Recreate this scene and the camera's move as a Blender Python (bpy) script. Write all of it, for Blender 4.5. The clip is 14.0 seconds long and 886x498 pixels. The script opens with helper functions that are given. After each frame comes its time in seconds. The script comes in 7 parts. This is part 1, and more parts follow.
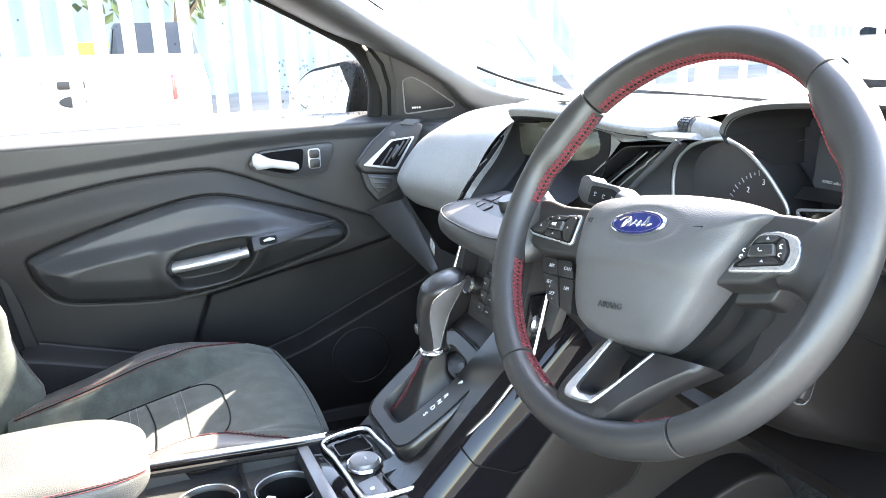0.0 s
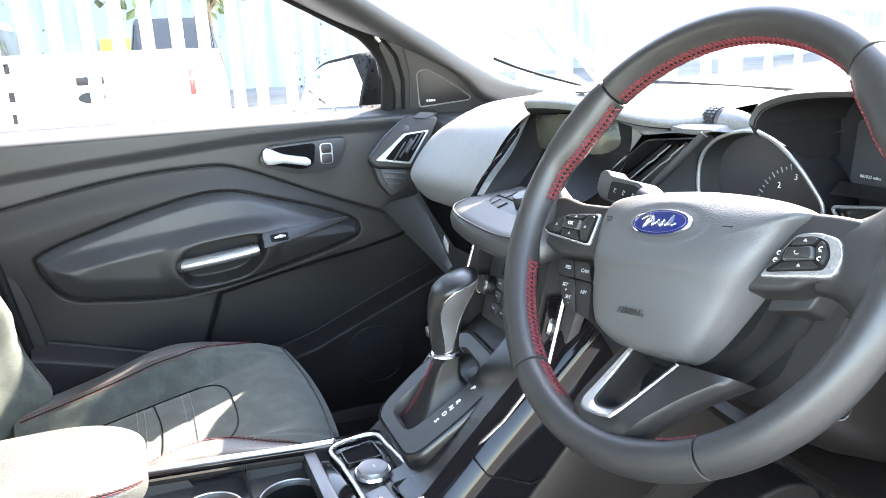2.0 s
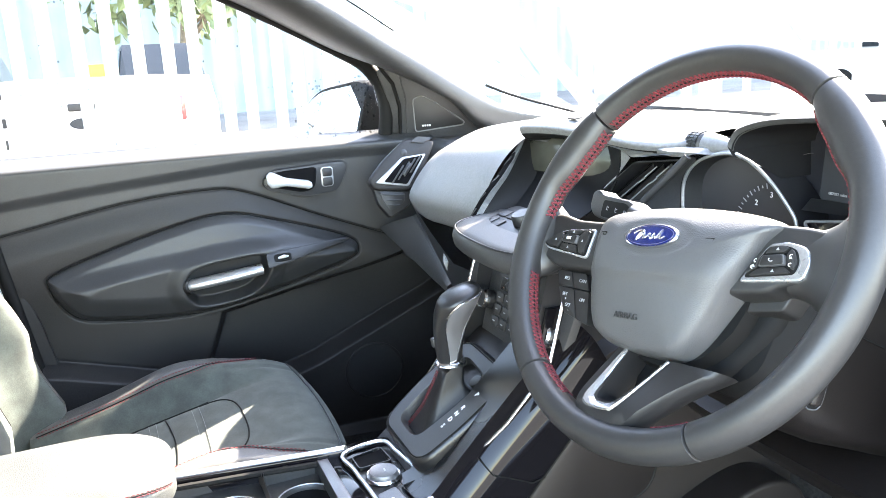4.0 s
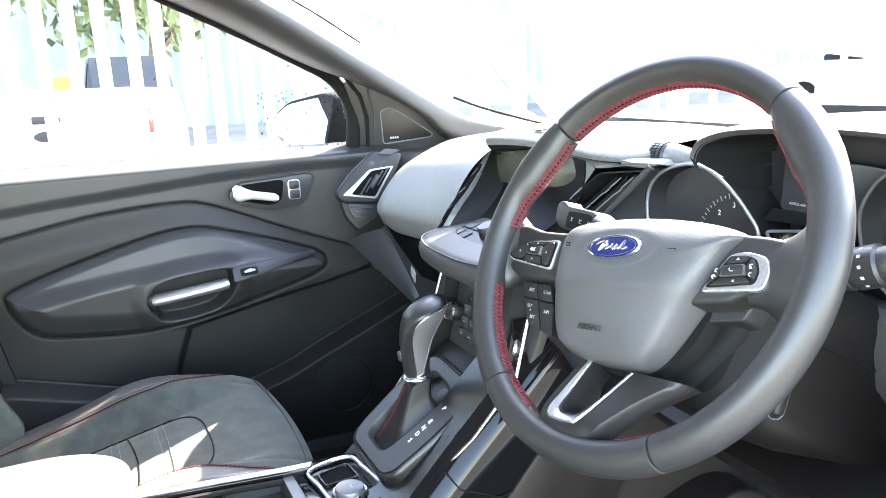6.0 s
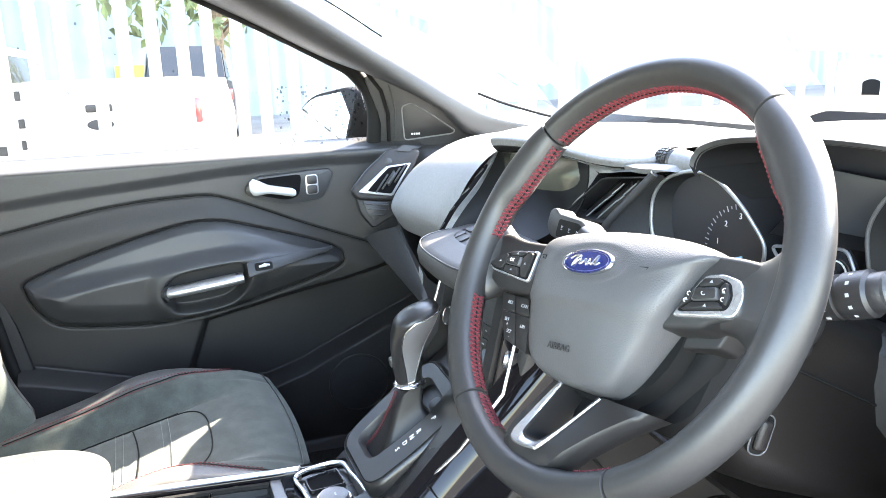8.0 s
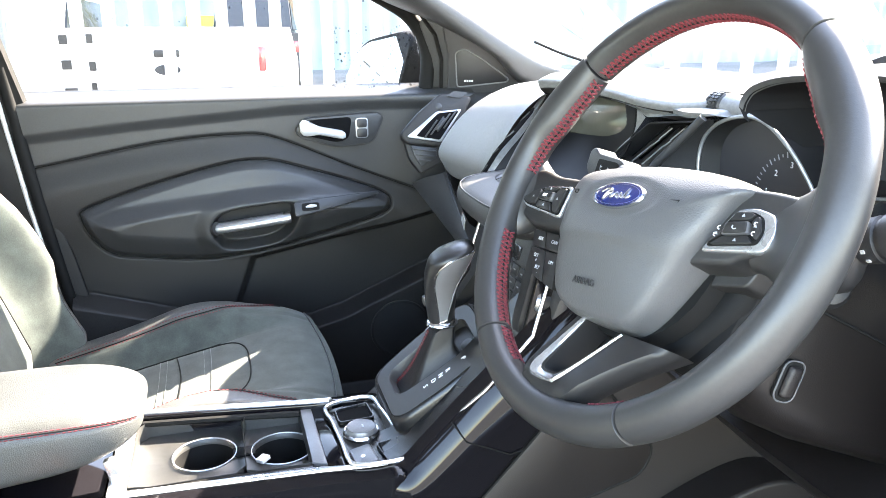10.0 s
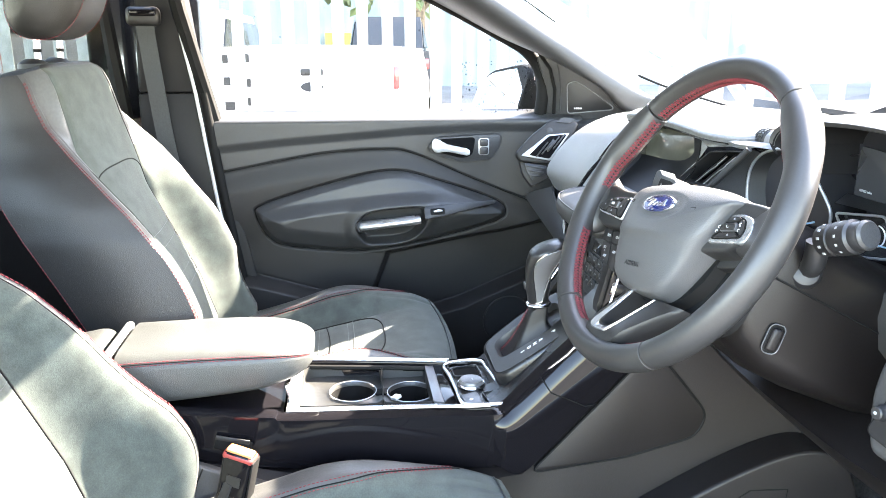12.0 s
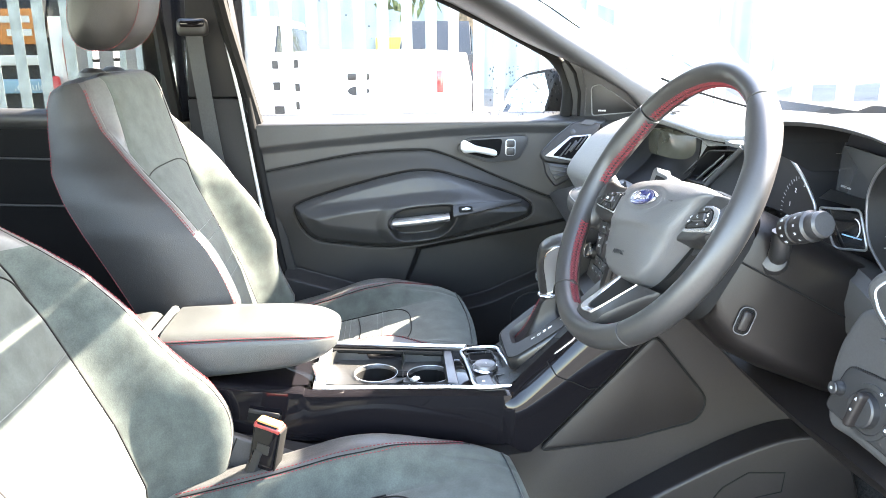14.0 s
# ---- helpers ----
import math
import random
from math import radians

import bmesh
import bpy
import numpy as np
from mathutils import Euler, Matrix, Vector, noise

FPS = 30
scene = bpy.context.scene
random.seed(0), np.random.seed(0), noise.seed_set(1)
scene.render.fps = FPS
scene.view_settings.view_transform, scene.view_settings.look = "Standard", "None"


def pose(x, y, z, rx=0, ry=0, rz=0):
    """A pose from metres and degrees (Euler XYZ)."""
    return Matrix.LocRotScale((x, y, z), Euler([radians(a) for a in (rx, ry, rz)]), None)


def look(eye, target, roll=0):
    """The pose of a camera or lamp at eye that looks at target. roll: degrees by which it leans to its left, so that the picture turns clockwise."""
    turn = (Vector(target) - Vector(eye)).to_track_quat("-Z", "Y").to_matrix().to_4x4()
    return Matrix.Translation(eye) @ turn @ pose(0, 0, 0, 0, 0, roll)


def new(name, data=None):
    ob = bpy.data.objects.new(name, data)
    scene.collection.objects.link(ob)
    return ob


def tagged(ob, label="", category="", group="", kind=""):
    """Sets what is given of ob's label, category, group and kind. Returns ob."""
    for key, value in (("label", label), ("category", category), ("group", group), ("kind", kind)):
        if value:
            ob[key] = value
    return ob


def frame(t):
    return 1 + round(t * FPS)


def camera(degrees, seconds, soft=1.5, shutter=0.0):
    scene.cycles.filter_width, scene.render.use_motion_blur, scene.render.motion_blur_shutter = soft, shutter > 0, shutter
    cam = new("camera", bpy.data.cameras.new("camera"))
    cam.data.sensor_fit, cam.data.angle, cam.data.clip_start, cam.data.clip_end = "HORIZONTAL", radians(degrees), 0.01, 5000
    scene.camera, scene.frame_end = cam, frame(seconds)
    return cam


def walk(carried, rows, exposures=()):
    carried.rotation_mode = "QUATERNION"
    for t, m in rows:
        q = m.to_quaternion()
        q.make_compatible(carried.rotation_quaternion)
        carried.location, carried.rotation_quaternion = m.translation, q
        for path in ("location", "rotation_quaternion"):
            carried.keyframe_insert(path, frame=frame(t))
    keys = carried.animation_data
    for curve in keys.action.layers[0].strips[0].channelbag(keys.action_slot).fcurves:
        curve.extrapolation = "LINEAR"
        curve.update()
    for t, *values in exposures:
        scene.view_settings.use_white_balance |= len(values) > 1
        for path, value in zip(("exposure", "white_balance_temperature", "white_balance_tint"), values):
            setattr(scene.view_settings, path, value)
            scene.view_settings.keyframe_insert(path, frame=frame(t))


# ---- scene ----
cam = camera(60.2, 14.0, soft=0.6)
PATH = [
    (0, (0.859, -0.384, 1.155), (-0.914, 0.38, 0.629), -1.9),
    (0.5, (0.856, -0.378, 1.153), (-0.919, 0.376, 0.624), -2.4),
    (1, (0.843, -0.373, 1.145), (-0.935, 0.37, 0.61), -2.2),
    (1.5, (0.827, -0.363, 1.147), (-0.955, 0.365, 0.606), -2.1),
    (2, (0.823, -0.357, 1.149), (-0.966, 0.355, 0.61), -2.4),
    (2.5, (0.834, -0.36, 1.154), (-0.964, 0.34, 0.627), -2.7),
    (3, (0.851, -0.373, 1.16), (-0.951, 0.325, 0.648), -2.7),
    (5.5, (0.886, -0.43, 1.16), (-0.871, 0.407, 0.701), -2.7),
    (6, (0.872, -0.393, 1.158), (-0.892, 0.431, 0.701), -2.6),
    (6.5, (0.864, -0.324, 1.162), (-0.931, 0.435, 0.711), -1.1),
    (7, (0.862, -0.309, 1.162), (-0.938, 0.43, 0.7), -2.1),
    (7.5, (0.865, -0.312, 1.162), (-0.945, 0.399, 0.696), -2.2),
    (10, (0.874, -0.288, 1.131), (-0.966, 0.257, 0.569), -0.2),
    (10.5, (0.896, -0.265, 1.12), (-0.998, -0.005, 0.533), -2.2),
    (11, (0.924, -0.264, 1.126), (-0.976, -0.059, 0.536), -2.2),
    (11.5, (1.017, -0.301, 1.156), (-0.889, -0.09, 0.589), -2.2),
    (12, (1.141, -0.334, 1.176), (-0.773, -0.087, 0.651), 0.1),
    (12.5, (1.203, -0.324, 1.179), (-0.712, -0.065, 0.665), 0.8),
    (13, (1.232, -0.292, 1.182), (-0.689, -0.091, 0.666), 0.9),
    (13.5, (1.238, -0.288, 1.181), (-0.689, -0.145, 0.666), 0.2),
    (14, (1.239, -0.289, 1.183), (-0.69, -0.172, 0.666), -0.5),
]
walk(cam, [(t, look(eye, target, roll)) for t, eye, target, roll in PATH], exposures=[(0, 4.88, 7900, 12), (3, 4.90, 7900, 12), (5.5, 4.98, 7900, 12), (7.5, 4.98, 7900, 12), (10, 4.90, 7900, 12), (11.5, 5.00, 7900, 12), (14, 4.96, 7900, 12)])

# ---- light ----
SUN_EL, SUN_AZ = 37.0, -24.0     # degrees: height, and turn from straight ahead to the right
world = bpy.data.worlds.new("sky")
scene.world = world
world.use_nodes = True
_n = world.node_tree.nodes
_sky = _n.new("ShaderNodeTexSky")
_sky.sky_type, _sky.sun_disc = "NISHITA", False
_sky.sun_elevation, _sky.sun_rotation = radians(SUN_EL), radians(SUN_AZ)
world.node_tree.links.new(_sky.outputs[0], _n["Background"].inputs[0])
_n["Background"].inputs[1].default_value = 0.15
sun_data = bpy.data.lights.new("sun", "SUN")
sun_data.energy, sun_data.angle, sun_data.color = 3.6, radians(0.6), (1.0, 0.985, 0.96)
sun = new("sun", sun_data)
_d = Vector((math.sin(radians(SUN_AZ)) * math.cos(radians(SUN_EL)), math.cos(radians(SUN_AZ)) * math.cos(radians(SUN_EL)), math.sin(radians(SUN_EL))))
sun.matrix_world = look(_d * 30, (0, 0, 0))


# ---- materials ----
def material(name, base, rough=0.5, metal=0.0, grain=0.0, grain_size=900.0, blotch=0.12, blotch_size=7.0, bump=0.0, coat=0.0, spec=0.5, voronoi=False, sheen=0.0):
    m = bpy.data.materials.new(name)
    m.use_nodes = True
    t = m.node_tree
    b = t.nodes["Principled BSDF"]
    b.inputs["Roughness"].default_value, b.inputs["Metallic"].default_value = rough, metal
    b.inputs["Coat Weight"].default_value, b.inputs["Specular IOR Level"].default_value = coat, spec
    b.inputs["Sheen Weight"].default_value = sheen
    b.inputs["Base Color"].default_value = (*base, 1)
    co = t.nodes.new("ShaderNodeTexCoord")
    if blotch or grain:
        n1 = t.nodes.new("ShaderNodeTexNoise")
        n1.inputs["Scale"].default_value, n1.inputs["Detail"].default_value = blotch_size, 5
        n2 = t.nodes.new("ShaderNodeTexNoise")
        n2.inputs["Scale"].default_value, n2.inputs["Detail"].default_value = grain_size * 0.5, 2
        for n in (n1, n2):
            t.links.new(co.outputs["Object"], n.inputs["Vector"])
        mr1, mr2 = t.nodes.new("ShaderNodeMapRange"), t.nodes.new("ShaderNodeMapRange")
        for mr, a, src in ((mr1, blotch, n1), (mr2, grain, n2)):
            mr.inputs["From Min"].default_value, mr.inputs["From Max"].default_value = 0.3, 0.7
            mr.inputs["To Min"].default_value, mr.inputs["To Max"].default_value = 1 - a, 1 + a
            t.links.new(src.outputs["Fac"], mr.inputs["Value"])
        mul = t.nodes.new("ShaderNodeMath")
        mul.operation = "MULTIPLY"
        t.links.new(mr1.outputs[0], mul.inputs[0])
        t.links.new(mr2.outputs[0], mul.inputs[1])
        vm = t.nodes.new("ShaderNodeVectorMath")
        vm.operation = "SCALE"
        vm.inputs[0].default_value = base
        t.links.new(mul.outputs[0], vm.inputs["Scale"])
        t.links.new(vm.outputs[0], b.inputs["Base Color"])
        rr = t.nodes.new("ShaderNodeMapRange")
        rr.inputs["To Min"].default_value, rr.inputs["To Max"].default_value = max(0.0, rough * 0.85), min(1, rough * 1.12)
        t.links.new(n1.outputs["Fac"], rr.inputs["Value"])
        t.links.new(rr.outputs[0], b.inputs["Roughness"])
    if bump:
        if voronoi:
            g = t.nodes.new("ShaderNodeTexVoronoi")
            g.feature = "DISTANCE_TO_EDGE"
            g.inputs["Scale"].default_value = grain_size
            out = g.outputs["Distance"]
        else:
            g = t.nodes.new("ShaderNodeTexNoise")
            g.inputs["Scale"].default_value, g.inputs["Detail"].default_value = grain_size, 3
            out = g.outputs["Fac"]
        t.links.new(co.outputs["Object"], g.inputs["Vector"])
        bp = t.nodes.new("ShaderNodeBump")
        bp.inputs["Strength"].default_value, bp.inputs["Distance"].default_value = bump, 0.0006
        t.links.new(out, bp.inputs["Height"])
        t.links.new(bp.outputs["Normal"], b.inputs["Normal"])
    return m


def glass_material(name, tint=(1, 1, 1), rough=0.0, clear=0.92):
    """Thin pane: mostly see-through, with a Fresnel reflection."""
    m = bpy.data.materials.new(name)
    m.use_nodes = True
    t = m.node_tree
    t.nodes.remove(t.nodes["Principled BSDF"])
    tr, gl, mx = t.nodes.new("ShaderNodeBsdfTransparent"), t.nodes.new("ShaderNodeBsdfGlossy"), t.nodes.new("ShaderNodeMixShader")
    tr.inputs["Color"].default_value = (clear * tint[0], clear * tint[1], clear * tint[2], 1)
    gl.inputs["Roughness"].default_value = rough
    fr = t.nodes.new("ShaderNodeFresnel")
    fr.inputs["IOR"].default_value = 1.16
    sc = t.nodes.new("ShaderNodeMath")
    sc.operation = "MULTIPLY"
    sc.inputs[1].default_value = 0.35
    t.links.new(fr.outputs[0], sc.inputs[0])
    t.links.new(sc.outputs[0], mx.inputs[0])
    t.links.new(tr.outputs[0], mx.inputs[1])
    t.links.new(gl.outputs[0], mx.inputs[2])
    t.links.new(mx.outputs[0], t.nodes["Material Output"].inputs["Surface"])
    return m


PLASTIC = material("soft_black_plastic", (0.030, 0.0305, 0.0315), 0.40, grain=0.2, bump=0.35, grain_size=1100, spec=0.42)
DOOR_HARD = material("door_lower_plastic", (0.0175, 0.0165, 0.0165), 0.5, grain=0.2, bump=0.4, grain_size=900, spec=0.3)
# Darkened for footwell shade and warmed against sky blue, both in the colour
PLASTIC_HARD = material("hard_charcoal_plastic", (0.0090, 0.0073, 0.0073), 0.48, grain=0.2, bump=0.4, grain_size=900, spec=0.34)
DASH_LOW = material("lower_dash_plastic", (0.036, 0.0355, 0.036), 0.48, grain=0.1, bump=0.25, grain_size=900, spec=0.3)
PLASTIC_DARK = material("dark_plastic", (0.014, 0.014, 0.015), 0.45, grain=0.1, bump=0.2)
# Paler than the lower dash: sun glare on the top is in this colour
DASH_SKIN = material("dash_skin_sunlit", (0.155, 0.158, 0.161), 0.46, grain=0.14, bump=0.6, grain_size=520, voronoi=True)
LEATHER_RIM = material("rim_leather", (0.021, 0.0205, 0.0205), 0.42, grain=0.1, bump=0.10, grain_size=700, voronoi=True)
AIRBAG_SKIN = material("airbag_skin", (0.058, 0.0585, 0.060), 0.42, bump=0.5, grain_size=520, voronoi=True)
LEATHER = material("seat_leather", (0.0355, 0.038, 0.0375), 0.40, grain=0.1, blotch=0.2, blotch_size=14, bump=0.7, grain_size=480, voronoi=True)
# Same leather made paler, so daylight on the edges is in the colour
LEATHER_EDGE = material("lit_edge_leather", (0.058, 0.058, 0.057), 0.36, grain=0.1, blotch=0.2, blotch_size=14, bump=0.6, grain_size=480, voronoi=True)
# Same leather, darkened: shade on sides, backs and headrests is in the colour
LEATHER_SIDE = material("shaded_side_leather", (0.0155, 0.015, 0.015), 0.5, grain=0.1, bump=0.7, grain_size=480, voronoi=True)
SUEDE = material("suede", (0.048, 0.057, 0.052), 0.95, grain=0.12, grain_size=900, blotch=0.24, blotch_size=34, bump=0.4, spec=0.12, sheen=0.15)
GLOSS = material("piano_black", (0.0055, 0.005, 0.006), 0.06, blotch=0.0, spec=0.24)
CHROME = material("satin_chrome", (0.62, 0.62, 0.64), 0.22, metal=1.0, blotch=0.05)
SATIN = material("satin_silver_paint", (0.36, 0.37, 0.38), 0.38, metal=0.7, grain=0.1)
SILVER_PAINT = material("bright_silver_paint", (0.62, 0.63, 0.64), 0.3, metal=0.3, blotch=0.02)
PILLAR = material("pillar_plastic", (0.011, 0.011, 0.012), 0.55, grain=0.15, bump=0.3, spec=0.28)
RED_THREAD = material("red_thread", (0.125, 0.012, 0.018), 0.8, grain=0.3)
GREY_THREAD = material("grey_thread", (0.16, 0.17, 0.17), 0.8, grain=0.3)
CARPET = material("carpet", (0.016, 0.0155, 0.0155), 0.95, grain=0.6, grain_size=600, bump=1.0, spec=0.1)
RUBBER = material("rubber", (0.006, 0.006, 0.006), 0.7, bump=0.2, spec=0.14)
# Black that paints in the shade of wells, slots and vent mouths
MATT_BLACK = material("recess_shade_black", (0.004, 0.004, 0.0045), 0.9, blotch=0.05, spec=0.08)
WHITE_MARK = material("white_print", (0.75, 0.76, 0.76), 0.6, blotch=0.0)
GREY_MARK = material("grey_print", (0.30, 0.31, 0.32), 0.6, blotch=0.0)
BELT = material("belt_webbing", (0.030, 0.033, 0.034), 0.75, grain=0.15, grain_size=700, bump=0.8)
BADGE_BLUE = material("badge_blue", (0.004, 0.012, 0.085), 0.15, blotch=0.0, coat=1.0)
CAR_WHITE = material("white_car_paint", (0.78, 0.79, 0.80), 0.25, coat=0.6, blotch=0.04)
BODY_BLACK = material("black_body_paint", (0.010, 0.010, 0.012), 0.15, coat=1.0)
TAIL_RED = material("tail_lamp_red", (0.55, 0.03, 0.03), 0.15, coat=1.0)
TINT_GLASS = glass_material("privacy_glass", tint=(0.95, 1.0, 0.97), clear=0.42)
TINT = material("dark_window", (0.010, 0.012, 0.014), 0.08, blotch=0.0, spec=0.15)
GALV = material("galvanised_steel", (0.42, 0.43, 0.43), 0.5, metal=0.55, blotch=0.25, blotch_size=14, grain=0.15)
ASPHALT = material("asphalt", (0.12, 0.12, 0.12), 0.9, grain=0.5, grain_size=140, blotch=0.3, blotch_size=0.7, bump=0.8)
CLADDING = material("pale_blue_cladding", (0.18, 0.225, 0.245), 0.5, blotch=0.12, blotch_size=1.5)
GLASS = glass_material("clear_glass")
GLASS_LENS = glass_material("dial_lens", clear=0.75)
MIRROR = material("mirror_glass", (0.85, 0.87, 0.88), 0.01, metal=1.0, blotch=0.0)
SCREEN = material("screen_glass", (0.012, 0.012, 0.013), 0.06, blotch=0.0, coat=1.0)
HEADLINER = material("headliner", (0.40, 0.40, 0.395), 0.95, grain=0.2, grain_size=500)


# ---- shape helpers ----
def thing(name, label, category, group="", kind="", at=(0, 0, 0)):
    ob = new(name)
    ob.empty_display_size = 0.05
    ob.location = at
    return tagged(ob, label, category, group, kind)


def finish(bm, sharp=38.0):
    bmesh.ops.recalc_face_normals(bm, faces=bm.faces)
    for f in bm.faces:
        f.smooth = True
    lim = radians(sharp)
    for e in bm.edges:
        if len(e.link_faces) == 2 and e.calc_face_angle(0.0) > lim:
            e.smooth = False


def part(name, bm, mat, parent=None, label="", sharp=38.0):
    finish(bm, sharp)
    me = bpy.data.meshes.new(name)
    bm.to_mesh(me)
    bm.free()
    me.materials.append(mat)
    ob = new(name, me)
    if parent is not None:
        ob.parent = parent
        w = parent
        off = Vector((0, 0, 0))
        while w is not None:
            off += w.location
            w = w.parent
        me.transform(Matrix.Translation(-off))
    if label:
        tagged(ob, label)
    return ob


def spline(pts, n, closed=False):
    """Catmull-Rom through pts, n samples a span."""
    pts = [Vector(p) for p in pts]
    out, k = [], len(pts)
    spans = k if closed else k - 1
    for i in range(spans):
        if closed:
            p0, p1, p2, p3 = pts[(i - 1) % k], pts[i], pts[(i + 1) % k], pts[(i + 2) % k]
        else:
            p1, p2 = pts[i], pts[i + 1]
            p0 = pts[i - 1] if i else p1 * 2 - p2
            p3 = pts[i + 2] if i + 2 < k else p2 * 2 - p1
        for j in range(n):
            t = j / n
            out.append(0.5 * ((2 * p1) + (p2 - p0) * t + (2 * p0 - 5 * p1 + 4 * p2 - p3) * t * t + (3 * p1 - p0 - 3 * p2 + p3) * t * t * t))
    if not closed:
        out.append(pts[-1])
    return out


def loft(rings, closed=True, caps=True, bm=None, loop=False):
    bm = bm or bmesh.new()
    vs = [[bm.verts.new(p) for p in r] for r in rings]
    n = len(rings[0])
    idx = range(len(rings) if loop else len(rings) - 1)
    for i in idx:
        a, b = vs[i], vs[(i + 1) % len(vs)]
        for j in range(n if closed else n - 1):
            q = (a[j], a[(j + 1) % n], b[(j + 1) % n], b[j])
            try:
                bm.faces.new(q)
            except ValueError:
                pass
    if caps and closed and not loop:
        bm.faces.new(vs[0][::-1])
        bm.faces.new(vs[-1])
    return bm


def sweep(path, radius, sides=10, closed=False, flat=1.0, up=None, bm=None):
    """Tube along path; radius a number or a list."""
    path = [Vector(p) for p in path]
    k = len(path)
    rings, prev = [], None
    for i, p in enumerate(path):
        a = path[(i - 1) % k] if (closed or i) else p
        b = path[(i + 1) % k] if (closed or i < k - 1) else p
        tan = (b - a).normalized()
        if up is not None:
            side = tan.cross(Vector(up)).normalized()
        elif prev is None:
            side = tan.orthogonal().normalized()
        else:
            side = (prev - tan * prev.dot(tan)).normalized()
        prev = side
        nor = side.cross(tan).normalized()
        r = radius[i] if isinstance(radius, (list, tuple)) else radius
        rings.append([p + side * math.cos(2 * math.pi * j / sides) * r + nor * math.sin(2 * math.pi * j / sides) * r * flat for j in range(sides)])
    return loft(rings, True, not closed, bm, closed)


def prism(outline, depth, m=Matrix(), bevel=0.0, seg=2, bm=None):
    """A plate with the given outline (2D, in the x-y plane of m), depth along its z, bevelled all round."""
    b2 = bmesh.new()
    lo = [b2.verts.new((p[0], p[1], 0)) for p in outline]
    f = b2.faces.new(lo)
    r = bmesh.ops.extrude_face_region(b2, geom=[f])
    bmesh.ops.translate(b2, verts=[v for v in r["geom"] if isinstance(v, bmesh.types.BMVert)], vec=(0, 0, depth))
    if bevel:
        eds = [e for e in b2.edges if abs(e.verts[0].co.z - e.verts[1].co.z) < 1e-6 and e.verts[0].co.z * (1 if depth > 0 else -1) > abs(depth) * 0.5]
        bmesh.ops.bevel(b2, geom=eds, offset=bevel, segments=seg, affect="EDGES", profile=0.5, clamp_overlap=True)
    bmesh.ops.transform(b2, matrix=m, verts=b2.verts)
    if bm is None:
        return b2
    me = bpy.data.meshes.new("tmp")
    b2.to_mesh(me)
    b2.free()
    bm.from_mesh(me)
    bpy.data.meshes.remove(me)
    return bm


def box(sx, sy, sz, m=Matrix(), bevel=0.0, seg=2, bm=None):
    b2 = bmesh.new()
    bmesh.ops.create_cube(b2, size=1, matrix=Matrix.Diagonal((sx, sy, sz, 1)))
    if bevel:
        bmesh.ops.bevel(b2, geom=list(b2.edges), offset=bevel, segments=seg, affect="EDGES", profile=0.5, clamp_overlap=True)
    bmesh.ops.transform(b2, matrix=m, verts=b2.verts)
    if bm is None:
        return b2
    me = bpy.data.meshes.new("tmp")
    b2.to_mesh(me)
    b2.free()
    bm.from_mesh(me)
    bpy.data.meshes.remove(me)
    return bm


def rounded(w, h, r, n=5, cx=0.0, cy=0.0):
    out = []
    for k, (sx, sy) in enumerate(((1, 1), (-1, 1), (-1, -1), (1, -1))):
        for i in range(n + 1):
            a = math.pi / 2 * (k + i / n)
            out.append((cx + sx * (w / 2 - r) + r * math.cos(a), cy + sy * (h / 2 - r) + r * math.sin(a)))
    return out


def round_poly(pts, r, n=4):
    """2D outline with its corners rounded by about r."""
    out, k = [], len(pts)
    for i in range(k):
        a, p, b = Vector(pts[i - 1]).to_2d(), Vector(pts[i]).to_2d(), Vector(pts[(i + 1) % k]).to_2d()
        da, db = (a - p), (b - p)
        ra, rb = min(r, da.length * 0.45), min(r, db.length * 0.45)
        s, e = p + da.normalized() * ra, p + db.normalized() * rb
        for j in range(n + 1):
            t = j / n
            out.append(tuple(s * (1 - t) ** 2 + p * 2 * t * (1 - t) + e * t * t))
    return out


def lathe(profile, m=Matrix(), n=32, bm=None, caps=True):
    """Turned body: profile of (radius, height) about the z axis of m."""
    rings = [[m @ Vector((r * math.cos(2 * math.pi * j / n), r * math.sin(2 * math.pi * j / n), h)) for j in range(n)] for r, h in profile]
    bm = loft(rings, True, False, bm)
    if caps:
        bmesh.ops.remove_doubles(bm, verts=bm.verts, dist=1e-6)
        bmesh.ops.holes_fill(bm, edges=[e for e in bm.edges if e.is_boundary], sides=0)
    return bm


def axes(o, x, y):
    """A pose with its x along x and y near y."""
    x = Vector(x).normalized()
    z = x.cross(Vector(y)).normalized()
    y = z.cross(x)
    m = Matrix((x, y, z)).transposed().to_4x4()
    m.translation = o
    return m


